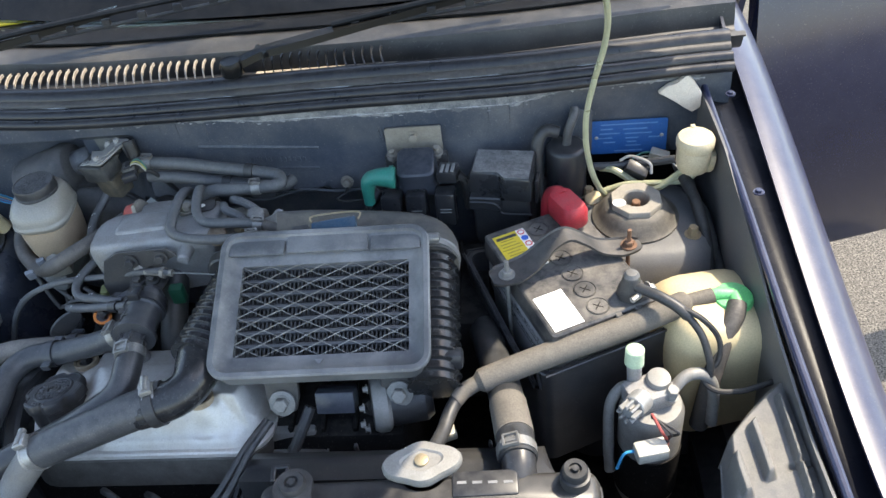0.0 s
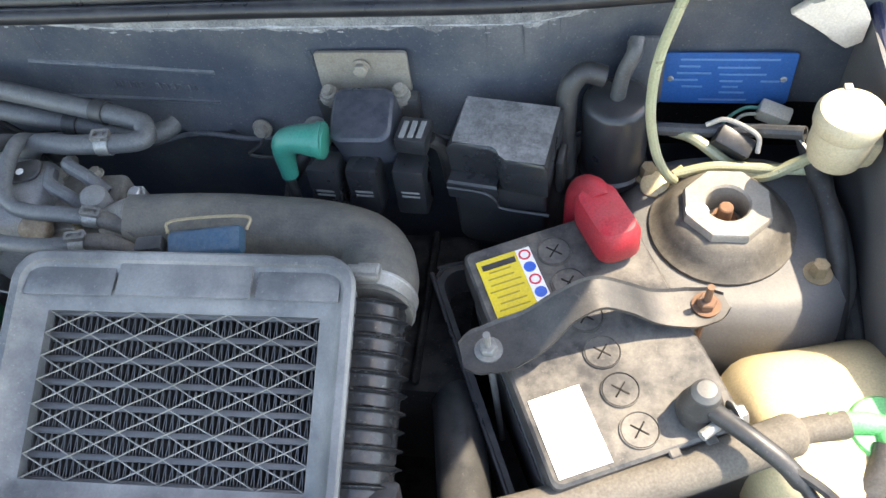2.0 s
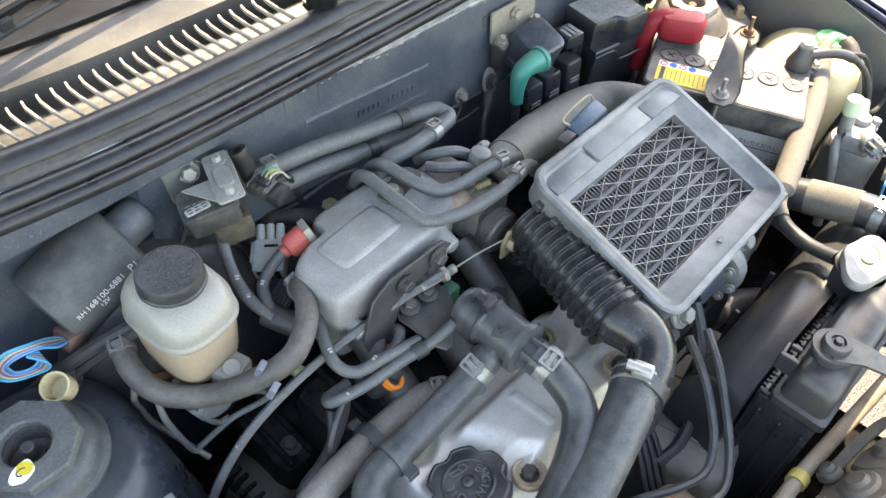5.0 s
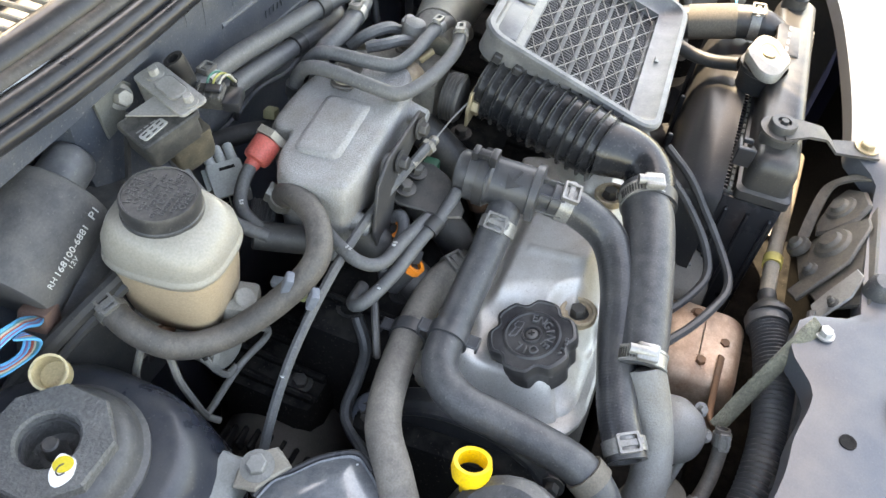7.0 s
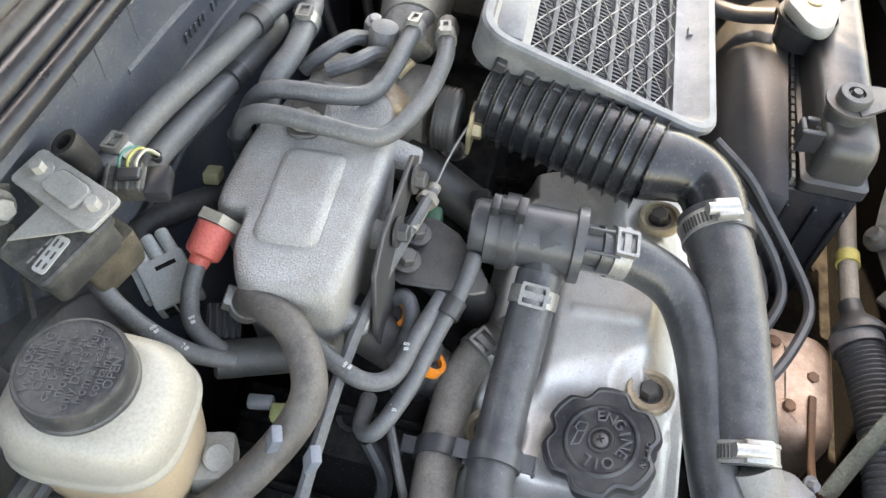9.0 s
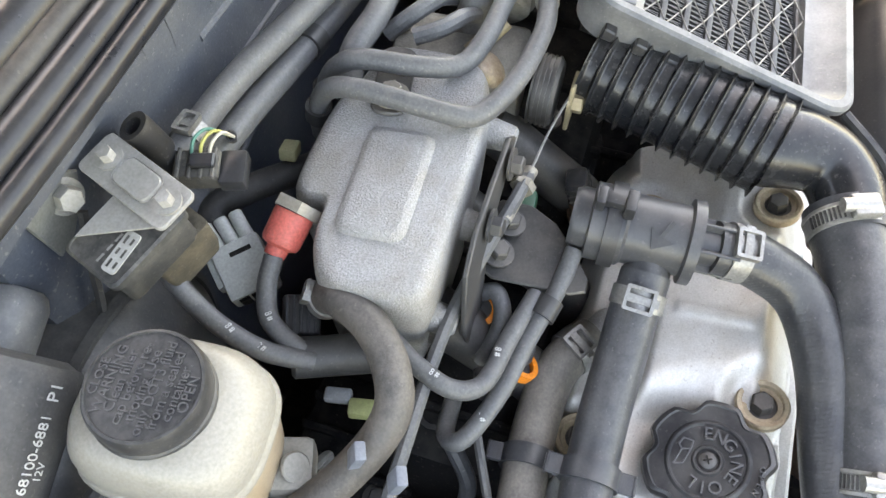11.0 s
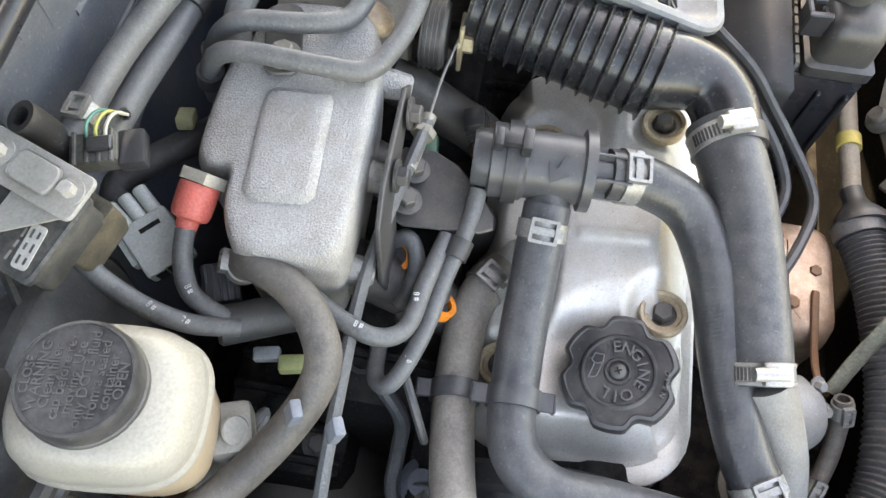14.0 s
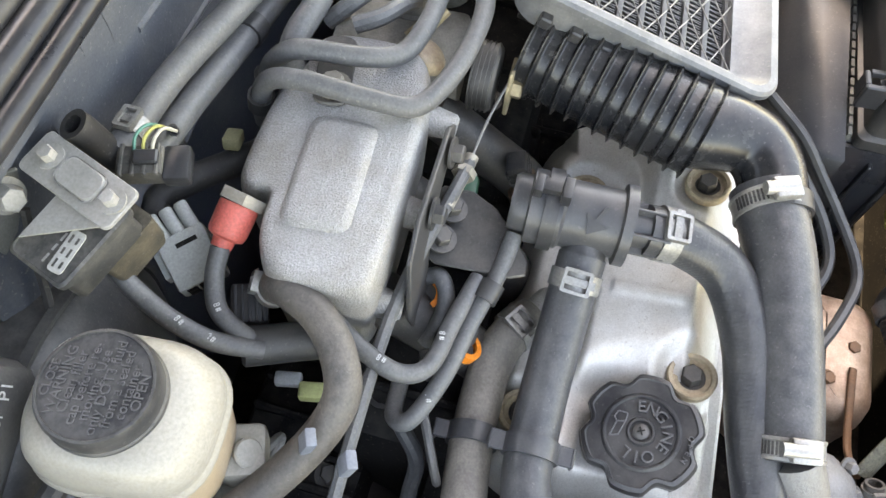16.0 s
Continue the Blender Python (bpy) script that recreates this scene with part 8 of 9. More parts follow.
# ---- injector leads ----
hose("fuel_hose", [(-0.150, 0.653, 0.850), (-0.173, 0.656, 0.842), (-0.204, 0.664, 0.834), (-0.238, 0.671, 0.826), (-0.265, 0.683, 0.816), (-0.262, 0.694, 0.806), (-0.238, 0.697, 0.798)], 0.0054, rubber_grey, "grey fuel hose looped beside the breather valve", [(0.24, plastic_black)], "fuel hoses", seg=12)
hose("fuel_hose", [(-0.228, 0.745, 0.850), (-0.243, 0.718, 0.847), (-0.249, 0.695, 0.842), (-0.239, 0.680, 0.838), (-0.209, 0.674, 0.838), (-0.178, 0.667, 0.838)], 0.0054, rubber_grey, "grey fuel hose under the throttle cable", (), "fuel hoses", seg=12)
hose("fuel_hose", [(-0.180, 0.699, 0.824), (-0.180, 0.690, 0.831), (-0.190, 0.683, 0.828), (-0.203, 0.683, 0.820), (-0.215, 0.689, 0.808)], 0.0052, rubber_grey, "short grey lead from an injector", (), "fuel hoses", seg=12)
for c, ax in (((-0.1885, 0.697, 0.820), (-0.3, 0.0, 1)), ((-0.2130, 0.6650, 0.816), (0.35, -0.5, 0.8))):
    bm = B()
    ring(bm, c, ax, 0.0074, 0.0060, 0.0034)
    solo("injector_ring", bm, orange_plastic, "bright orange injector plug ring", "ring", "injector rings")
    bm = B()
    cyl(bm, V(*c), V(*c) - V(*ax).normalized() * 0.03, 0.009, 0.010, 16, 0.002)
    solo("injector_plug", bm, plastic_black, "black injector plug below its orange ring", "connector", "injector plugs")
bm = B()
for k in range(3):
    box(bm, (0.016, 0.012, 0.012), pose(-0.232 + 0.012 * k, 0.680 - 0.006 * k, 0.822, 20 * k, 15, 30 + 20 * k), 0.002)
solo("plug_cluster", bm, plastic_black, "cluster of black wiring plugs below the hoses", "connector")
gr = B()
box(gr, (0.018, 0.014, 0.026), pose(-0.117, 0.690, 0.826, 0, 0, 5), 0.003)
solo("green_connector", gr, green_dark, "dark green wiring plug by the throttle drum", "connector")
hose("ribbed_conduit", [(-0.236, 0.709, 0.76), (-0.240, 0.708, 0.72), (-0.246, 0.706, 0.66), (-0.25, 0.70, 0.58)], ribs(26, 0.0105, 0.002), plastic_black, "black corrugated conduit running down behind the engine", category="conduit", seg=14, sub=24)
hose("thin_pipe", [(-0.262, 0.690, 0.790), (-0.275, 0.676, 0.770), (-0.290, 0.676, 0.745), (-0.315, 0.674, 0.728), (-0.337, 0.645, 0.718), (-0.37, 0.61, 0.71)], 0.0052, rubber, "thin grey hose curving down past the timing cover", seg=10)
bm = B()
slab(bm, [(0.026 * math.cos(a / 10 * math.pi), 0.0125 * math.sin(a / 10 * math.pi)) for a in range(20)], 0, 0.005, frame_m((-0.272, 0.672, 0.800), (0.42, -0.88, 0.10), (1, 0.45, 0.6)), 0.0015)
solo("lifting_eye", bm, steel_dark, "thin dark steel lifting eye plate", "bracket")
# alternator and lower clutter on the belt side
alt = thing("alternator", (-0.29, 0.74, 0.60), "dirty finned alternator low beside the engine", "alternator")
bm = B()
lathe(bm, [(0, 0.0), (0.045, 0.0), (0.055, 0.008), (0.058, 0.02), (0.058, 0.07), (0.05, 0.085), (0, 0.085)], frame_m((-0.345, 0.745, 0.600), (1, 0, 0)), 32)
part("casing", bm, surf("oily_aluminium", (0.09, 0.08, 0.07), 0.6, metal=0.3, dust=(0.05, 0.04, 0.035), amount=0.6), alt)
for k in range(12):
    bm = B()
    a = 0.3 + k * 0.22
    box(bm, (0.02, 0.004, 0.012), frame_m(V(-0.335, 0.745 + 0.056 * math.cos(a), 0.600 + 0.056 * math.sin(a)), (0, math.cos(a), math.sin(a))), 0.001, 1)
    part("cooling_slot", bm, void_black, alt)
bm = B()
slab(bm, [(-0.035, -0.02), (-0.02, 0.012), (0.02, 0.018), (0.036, 0.006), (0.034, -0.014), (0.0, -0.008)], -0.006, 0.006, pose(-0.262, 0.772, 0.675, 35, 0, -20), 0.003)
part("mounting_strap", bm, surf("oily_brown_metal", (0.19, 0.165, 0.135), 0.6, metal=0.2, dust=(0.08, 0.07, 0.06), amount=0.6, dscale=40), alt)
# filler castings whose near-black colour stands for deep shade
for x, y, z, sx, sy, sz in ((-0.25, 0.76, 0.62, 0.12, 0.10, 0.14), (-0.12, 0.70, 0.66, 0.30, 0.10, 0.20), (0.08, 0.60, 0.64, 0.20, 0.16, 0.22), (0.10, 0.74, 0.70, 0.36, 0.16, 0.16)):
    gb_ = thing("drivetrain_casting", (x, y, z - sz / 2), "ribbed drivetrain casting, coloured near-black for the shade", "casting")
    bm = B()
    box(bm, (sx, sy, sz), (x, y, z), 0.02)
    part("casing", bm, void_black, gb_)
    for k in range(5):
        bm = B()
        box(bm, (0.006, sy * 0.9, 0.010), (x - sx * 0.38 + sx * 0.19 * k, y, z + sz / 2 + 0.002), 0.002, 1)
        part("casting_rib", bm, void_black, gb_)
    for k in (-1, 1):
        bm = B()
        hexbolt(bm, (x + k * sx * 0.28, y - sy * 0.25, z + sz / 2), (0, 0, 1), 0.007, 0.006)
        part("casting_bolt", bm, steel_dark, gb_)

# ---- front side of the engine ----
hs_ = thing("heat_shield", (-0.11, 0.40, 0.62), "rust-stained coppery exhaust heat shield", "heat shield")
bm = B()
loft(bm, [[(x, y, z) for x, y in rrect(w, h, 0.018)] for w, h, z in ((0.104, 0.086, 0.60), (0.102, 0.084, 0.690), (0.096, 0.078, 0.708), (0.082, 0.062, 0.716), (0.054, 0.035, 0.718))], Matrix.Translation((-0.098, 0.411, 0)))
part("shell", bm, copper_shield, hs_, "", 50)
for c in ((-0.1238, 0.4086, 0.716), (-0.0930, 0.390, 0.7135), (-0.135, 0.387, 0.706), (-0.07, 0.42, 0.716)):
    bm = B()
    hexbolt(bm, c, (-0.1, 0, 1), 0.0048, 0.005, 1.5)
    part("bolt", bm, rust, hs_)
hose("oxygen_sensor_lead", [(0.040, 0.500, 0.812), (0.020, 0.470, 0.800), (0.003, 0.446, 0.780), (-0.015, 0.425, 0.763), (-0.038, 0.409, 0.753), (-0.058, 0.405, 0.750), (-0.082, 0.412, 0.750), (-0.115, 0.428, 0.750), (-0.150, 0.452, 0.745), (-0.18, 0.475, 0.72)], 0.0042, rubber_dark, "thin black lead looped over the heat shield", group="sensor leads", category="cable", seg=8)
hose("oxygen_sensor_lead", [(0.030, 0.510, 0.800), (0.010, 0.478, 0.792), (-0.008, 0.452, 0.775), (-0.026, 0.434, 0.760), (-0.048, 0.426, 0.750), (-0.075, 0.435, 0.745), (-0.105, 0.455, 0.735), (-0.13, 0.475, 0.71)], 0.0042, rubber_dark, "thin black lead looped over the heat shield", group="sensor leads", category="cable", seg=8)
hose("corrugated_conduit", [(-0.052, 0.358, 0.722), (-0.090, 0.348, 0.722), (-0.135, 0.341, 0.720), (-0.185, 0.339, 0.717), (-0.240, 0.345, 0.711), (-0.282, 0.359, 0.702)], ribs(50, 0.0158, 0.0022, 1), rubber, "black corrugated wiring conduit along the crossmember", [(0.02, rubber_grey), (0.985, rubber_dark)], category="conduit", seg=20, sub=74)
hose("conduit_end", [(-0.278, 0.357, 0.703), (-0.30, 0.366, 0.696), (-0.325, 0.378, 0.680), (-0.36, 0.40, 0.64)], 0.016, rubber_dark, "smooth black sleeve at the conduit end", seg=16)
hose("conduit_end", [(-0.020, 0.362, 0.724), (-0.036, 0.359, 0.725), (-0.052, 0.356, 0.725)], lambda s: 0.009 + 0.012 * smoothstep(0.3, 0.9, s), rubber_dark, "black sleeve where the pipe enters the conduit", seg=16)
hose("tan_pipe", [(0.24, 0.345, 0.700), (0.15, 0.352, 0.712), (0.05, 0.360, 0.722), (-0.025, 0.362, 0.724)], 0.0078, pipe_tan, "dusty tan pipe with a yellow tape mark", [(0.80, tape_yellow)], category="pipe", seg=12)
es = thing("earth_strap", (-0.113, 0.335, 0.797), "frayed greenish braided earth strap, rusty at its lower end", "strap")
part("braid", tube(B(), [(-0.108, 0.337, 0.797), (-0.122, 0.345, 0.792), (-0.145, 0.359, 0.768), (-0.168, 0.373, 0.742), (-0.190, 0.385, 0.722)], 0.0085, 12, 8, flat=0.40), braid, es, "greenish grey woven braid")
part("rusty_braid", tube(B(), [(-0.190, 0.386, 0.718), (-0.176, 0.389, 0.712), (-0.160, 0.390, 0.711), (-0.136, 0.391, 0.716), (-0.112, 0.391, 0.719)], 0.0046, 12, 8, flat=0.55), rust, es, "rust-brown woven braid")
bm = B()
hexbolt(bm, (-0.1134, 0.3302, 0.7945), (0, 0, 1), 0.0058, 0.005, 1.4)
solo("earth_bolt", bm, steel, "zinc bolt fixing the earth strap", "bolt")
hose("wastegate_hose", [(-0.198, 0.382, 0.735), (-0.212, 0.378, 0.718), (-0.235, 0.379, 0.700), (-0.262, 0.388, 0.682), (-0.285, 0.40, 0.66)], 0.0065, rubber_brown, "thin brown wastegate hose with clips", [(0.12, "spring"), (0.65, "spring")], seg=12)
wa = thing("wastegate_actuator", (-0.245, 0.405, 0.64), "dusty tan-grey stepped wastegate actuator drum with a bright rod", "actuator")
bm = B()
lathe(bm, [(0, 0), (0.022, 0), (0.030, 0.004), (0.031, 0.008), (0.031, 0.012), (0.026, 0.014), (0.026, 0.026), (0.020, 0.028), (0.020, 0.042), (0.013, 0.046), (0, 0.047)], frame_m((-0.258, 0.412, 0.650), (0.25, -0.05, 1)), 30)
part("drum", bm, surf("tan_grey_steel", (0.17, 0.155, 0.13), 0.55, metal=0.25, dust=(0.09, 0.08, 0.065), amount=0.6, dscale=40), wa)
bm = B()
cyl(bm, (-0.246, 0.410, 0.695), (-0.226, 0.405, 0.740), 0.0032, 0.0032, 12)
part("rod", bm, steel, wa)
hose("latch_cable", [(-0.060, 0.330, 0.760), (-0.12, 0.328, 0.752), (-0.20, 0.330, 0.745), (-0.29, 0.345, 0.742), (-0.37, 0.36, 0.73)], 0.0045, rubber, "black bonnet release cable along the crossmember", [(0.62, plastic_black)], category="cable", seg=8)
# bonnet latch
la = thing("bonnet_latch", (0.02, 0.335, 0.70), "dirty steel bonnet latch with round rivets and spring lever", "latch")
LM = Matrix(((1, 0, 0, 0), (0, -0.64, 0.77, 0.298), (0, 0.77, 0.64, 0.790), (0, 0, 0, 1)))
latch_steel = surf("dusty_latch_steel", (0.080, 0.074, 0.066), 0.55, metal=0.25, dust=(0.145, 0.125, 0.10), amount=0.7, dscale=40)
bm = B()
slab(bm, [(-0.06, 0.004), (-0.045, 0.008), (0.05, 0.010), (0.095, 0.008), (0.108, -0.02), (0.09, -0.040), (0.055, -0.050), (0.04, -0.072), (0.0, -0.066), (-0.05, -0.040)], -0.006, -0.001, LM, 0.0015)
part("back_plate", bm, latch_steel, la)
bm = B()
slab(bm, [(0.046, -0.036), (0.050, -0.050), (0.066, -0.050), (0.098, -0.034), (0.106, -0.018), (0.092, 0.000), (0.068, 0.006), (0.052, -0.006)], 0, 0.007, LM, 0.003)
part("raised_plate", bm, latch_steel, la)
bm = B()
slab(bm, [(-0.010, -0.055), (0.026, -0.054), (0.052, -0.036), (0.050, 0.004), (0.038, 0.006), (-0.004, -0.012), (-0.036, -0.062), (-0.022, -0.072)], 0.001, 0.006, LM, 0.0015)
part("lever", bm, latch_steel, la)
bm = B()
slab(bm, [(-0.018, -0.004), (-0.030, 0.002), (-0.052, -0.008), (-0.072, -0.040), (-0.050, -0.046), (-0.036, -0.030)], 0.003, 0.006, LM, 0.001)
part("catch_tab", bm, steel_bracket, la)
for x, y, r in ((0.077, -0.024, 0.016), (0.028, -0.030, 0.019), (0.041, -0.066, 0.012), (-0.001, -0.050, 0.008), (-0.055, -0.024, 0.005)):
    bm = B()
    lathe(bm, [(0, 0.012), (r * 0.45, 0.012), (r * 0.55, 0.009), (r * 0.6, 0.008), (r * 0.85, 0.0075), (r, 0.004), (r, 0), (0, 0)], LM @ pose(x, y, 0.002), 26)
    part("rivet", bm, latch_steel, la)
bm = B()
rod = smooth_path([LM @ V(0.048, -0.060, 0.008), LM @ V(0.074, -0.050, 0.012), LM @ V(0.104, -0.034, 0.016), V(0.106, 0.318, 0.792), V(0.104, 0.300, 0.802), V(0.094, 0.278, 0.805), V(0.082, 0.256, 0.803), V(0.070, 0.250, 0.800), V(0.055, 0.247, 0.790)], 5)
tg_ = [(rod[min(i + 1, len(rod) - 1)] - rod[max(i - 1, 0)]).normalized() for i in range(len(rod))]
loft(bm, [[tuple(p + w * 0.0055 + n_ * 0.0012), tuple(p - w * 0.0055 + n_ * 0.0012), tuple(p - w * 0.0055 - n_ * 0.0012), tuple(p + w * 0.0055 - n_ * 0.0012)] for p, w, n_ in [(p, t_.cross(V(0.1, 0.4, 0.9)).normalized(), t_.cross(t_.cross(V(0.1, 0.4, 0.9))).normalized()) for p, t_ in zip(rod, tg_)]])
part("safety_catch", bm, latch_steel, la)
bm = B()
box(bm, (0.03, 0.035, 0.018), pose(-0.165, 0.255, 0.795, 0, 0, 4), 0.003)
solo("panel_clip", bm, surf("bluegrey_plastic", (0.16, 0.18, 0.25), 0.4), "blue-grey plastic clip on the crossmember edge", "clip")
# lamp housings at the front corner
lh = thing("headlamp", (-0.42, 0.62, 0.70), "back of a headlamp with a black cap and clear plastic shell", "headlamp")
bm = B()
lathe(bm, [(0, 0.02), (0.034, 0.018), (0.042, 0.010), (0.044, -0.002), (0.044, -0.03), (0, -0.03)], frame_m((-0.392, 0.520, 0.800), (-0.35, 0.25, 0.9)), 34)
part("rubber_cap", bm, rubber, lh)
bm = B()
slab(bm, [(-0.404, 0.725), (-0.404, 0.716), (-0.403, 0.706), (-0.412, 0.703), (-0.424, 0.703), (-0.435, 0.700), (-0.470, 0.690), (-0.475, 0.722), (-0.445, 0.727), (-0.424, 0.727)], 0.755, 0.788, None, 0.003)
part("support_panel", bm, surf("pale_support_paint", (0.30, 0.305, 0.29), 0.5, dust=(0.18, 0.18, 0.17), amount=0.5), lh, "pale grey support panel")
bm = B()
slab(bm, [(-0.404, 0.706), (-0.390, 0.689), (-0.392, 0.684), (-0.399, 0.673), (-0.415, 0.683), (-0.425, 0.687), (-0.428, 0.702), (-0.418, 0.705)], 0.790, 0.795, None, 0.0015)
part("mount_bracket", bm, zinc_pale, lh)
bm = B()
hexbolt(bm, (-0.409, 0.694, 0.795), (-0.1, 0, 1), 0.0075, 0.006)
part("bolt", bm, steel_bracket, lh)
so_ = [(-0.426, 0.688), (-0.410, 0.684), (-0.399, 0.674), (-0.384, 0.662), (-0.374, 0.650), (-0.369, 0.641), (-0.369, 0.633), (-0.376, 0.622), (-0.392, 0.602), (-0.420, 0.585), (-0.470, 0.590), (-0.480, 0.660)]
sc_ = V(-0.425, 0.640)
bm = B()
loft(bm, [[(*(sc_ + (V(x, y) - sc_) * k), z) for x, y in so_] for k, z in ((1.0, 0.740), (1.0, 0.783), (0.97, 0.787), (0.93, 0.786), (0.60, 0.796), (0.30, 0.799))])
part("shell", bm, surf("smoky_clear_shell", (0.10, 0.11, 0.12), 0.16, dust=(0.20, 0.21, 0.22), amount=0.6, dscale=40, spec=0.6, coat=0.5), lh, "smoky glossy plastic shell", 25)
bm = B()
tube(bm, [(x, y, 0.787) for x, y in so_[:8]], 0.0022, 8, 4)
part("shell_rim", bm, plastic_gloss, lh)
bm = B()
tube(bm, [(-0.414, 0.643, 0.7965), (-0.397, 0.638, 0.792), (-0.376, 0.634, 0.787)], 0.0012, 6, 4)
part("shell_ridge", bm, surf("pale_ridge", (0.5, 0.51, 0.52), 0.3), lh)

# plug leads and castings ahead of the engine
for k in range(4):
    hose("plug_lead", [(0.000 + 0.003 * k, 0.580, 0.778 - 0.003 * k), (-0.008 + 0.004 * k, 0.554, 0.754 - 0.003 * k), (-0.026 + 0.006 * k, 0.520, 0.724 - 0.002 * k), (-0.046 + 0.009 * k, 0.484, 0.695), (-0.066 + 0.011 * k, 0.450, 0.660)], 0.0036, rubber_dark, "black spark plug lead", (), "plug leads", "cable", 8)
th = thing("bracket_assembly", (0.15, 0.55, 0.74), "dark intercooler mounting bracket with large bolts", "bracket")
bm = B()
box(bm, (0.24, 0.020, 0.020), pose(0.13, 0.562, 0.832, -18), 0.004)
part("cross_rail", bm, plastic_black, th)
for c, w in (((0.045, 0.537, 0.805), 0.020), ((0.177, 0.546, 0.804), 0.022)):
    bm = B()
    slab(bm, [(-w, 0.030), (w, 0.030), (w * 0.95, 0.0), (w * 0.7, -0.016), (0, -0.021), (-w * 0.7, -0.016), (-w * 0.95, 0.0)], -0.003, 0.003, frame_m(c, (0, -0.9, 0.4)), 0.0015)
    part("ear", bm, steel_dark, th)
for c in ((0.045, 0.531, 0.803), (0.177, 0.540, 0.802)):
    bm = B()
    lathe(bm, [(0, 0), (0.015, 0), (0.015, 0.003), (0.011, 0.004), (0, 0.004)], frame_m(c, (0, -0.85, 0.5)), 24)
    hexbolt(bm, V(*c) + V(0, -0.003, 0.002), (0, -0.85, 0.5), 0.0085, 0.008, 1.2)
    part("bolt", bm, steel_bracket, th)
th2 = thing("purge_valve", (0.165, 0.55, 0.74), "black round valve body on a ribbed grey flange", "valve")
bm = B()
lathe(bm, [(0, -0.010), (0.030, -0.010), (0.034, -0.006), (0.034, 0.004), (0.030, 0.010), (0, 0.010)], frame_m((0.150, 0.548, 0.775), (-0.95, -0.25, 0.1)), 30)
part("flange", bm, steel_bracket, th2)
bm = B()
lathe(bm, [(0, 0.0), (0.027, 0.0), (0.029, 0.006), (0.028, 0.044), (0.022, 0.052), (0, 0.052)], frame_m((0.158, 0.550, 0.775), (0.95, 0.15, 0.0)), 30)
part("body", bm, plastic_black, th2)
for k in range(5):
    bm = B()
    a = 0.9 + k * 0.75
    hexbolt(bm, V(0.150, 0.548, 0.775) + V(0.004 * math.cos(a) - 0.010, 0.029 * math.cos(a), 0.029 * math.sin(a)), (-0.95, -0.25, 0.1), 0.0035, 0.004)
    part("flange_screw", bm, steel_bracket, th2)
sb = thing("switch_box", (0.105, 0.545, 0.79), "small blue-black box with two stamped marks", "switch")
bm = B()
box(bm, (0.044, 0.024, 0.026), pose(0.104, 0.540, 0.795, -28, 0, 0), 0.002)
part("box", bm, coil_resin, sb)
for x in (0.094, 0.112):
    bm = B()
    ring(bm, (x, 0.5275, 0.7935), (0, -0.88, 0.47), 0.0022, 0.0006, 0.0007, 14)
    part("stamped_ring", bm, ink, sb)
hv = thing("cast_housing", (0.04, 0.535, 0.70), "grimy aluminium housing with machined edges ahead of the engine", "housing")
bm = B()
box(bm, (0.062, 0.040, 0.020), pose(0.040, 0.545, 0.738, -10, 0, 3), 0.004)
part("upper_block", bm, dull_alu, hv)
bm = B()
box(bm, (0.072, 0.030, 0.018), pose(0.046, 0.532, 0.718, -10, 0, 3), 0.003)
part("lower_block", bm, dull_alu, hv)
bm = B()
hexbolt(bm, (0.084, 0.530, 0.718), (1, -0.2, 0), 0.009, 0.012)
part("plug_bolt", bm, steel_bracket, hv)
bm = B()
box(bm, (0.020, 0.016, 0.014), pose(0.222, 0.545, 0.716, 0, 0, 20), 0.003)
solo("white_plug", bm, white_plastic, "white plug on a lead under the intercooler", "connector")
bm = B()
loft(bm, [[(x, y, z) for x, y in rrect(w, h, 0.015)] for w, h, z in ((0.17, 0.10, 0.58), (0.165, 0.095, 0.665), (0.14, 0.07, 0.675))], Matrix.Translation((0.09, 0.505, 0)) @ Matrix.Rotation(0.1, 4, "Z"))
solo("exhaust_cover", bm, surf("ashen_metal", (0.20, 0.185, 0.165), 0.7, metal=0.2, dust=(0.10, 0.085, 0.07), amount=0.6), "ashen grey exhaust cover low in front", "cover")
hose("lower_hose", [(0.13, 0.545, 0.680), (0.17, 0.535, 0.675), (0.23, 0.52, 0.665), (0.29, 0.49, 0.64)], 0.017, rubber, "black lower coolant hose", [(0.15, "spring")], seg=18)
hose("oil_hose", [(0.075, 0.530, 0.795), (0.06, 0.505, 0.770), (0.03, 0.475, 0.720), (0.0, 0.465, 0.69), (-0.03, 0.47, 0.68)], 0.0065, rubber_dark, "black hose dropping in front of the engine", seg=10)

# added block that fills a see-through gap with shade colour
bm = B()
box(bm, (0.30, 0.10, 0.22), pose(-0.20, 0.425, 0.50), 0.02)
solo("shade_filler_block", bm, void_black, "near-black block added to fill the shaded gap before the engine", "casting")
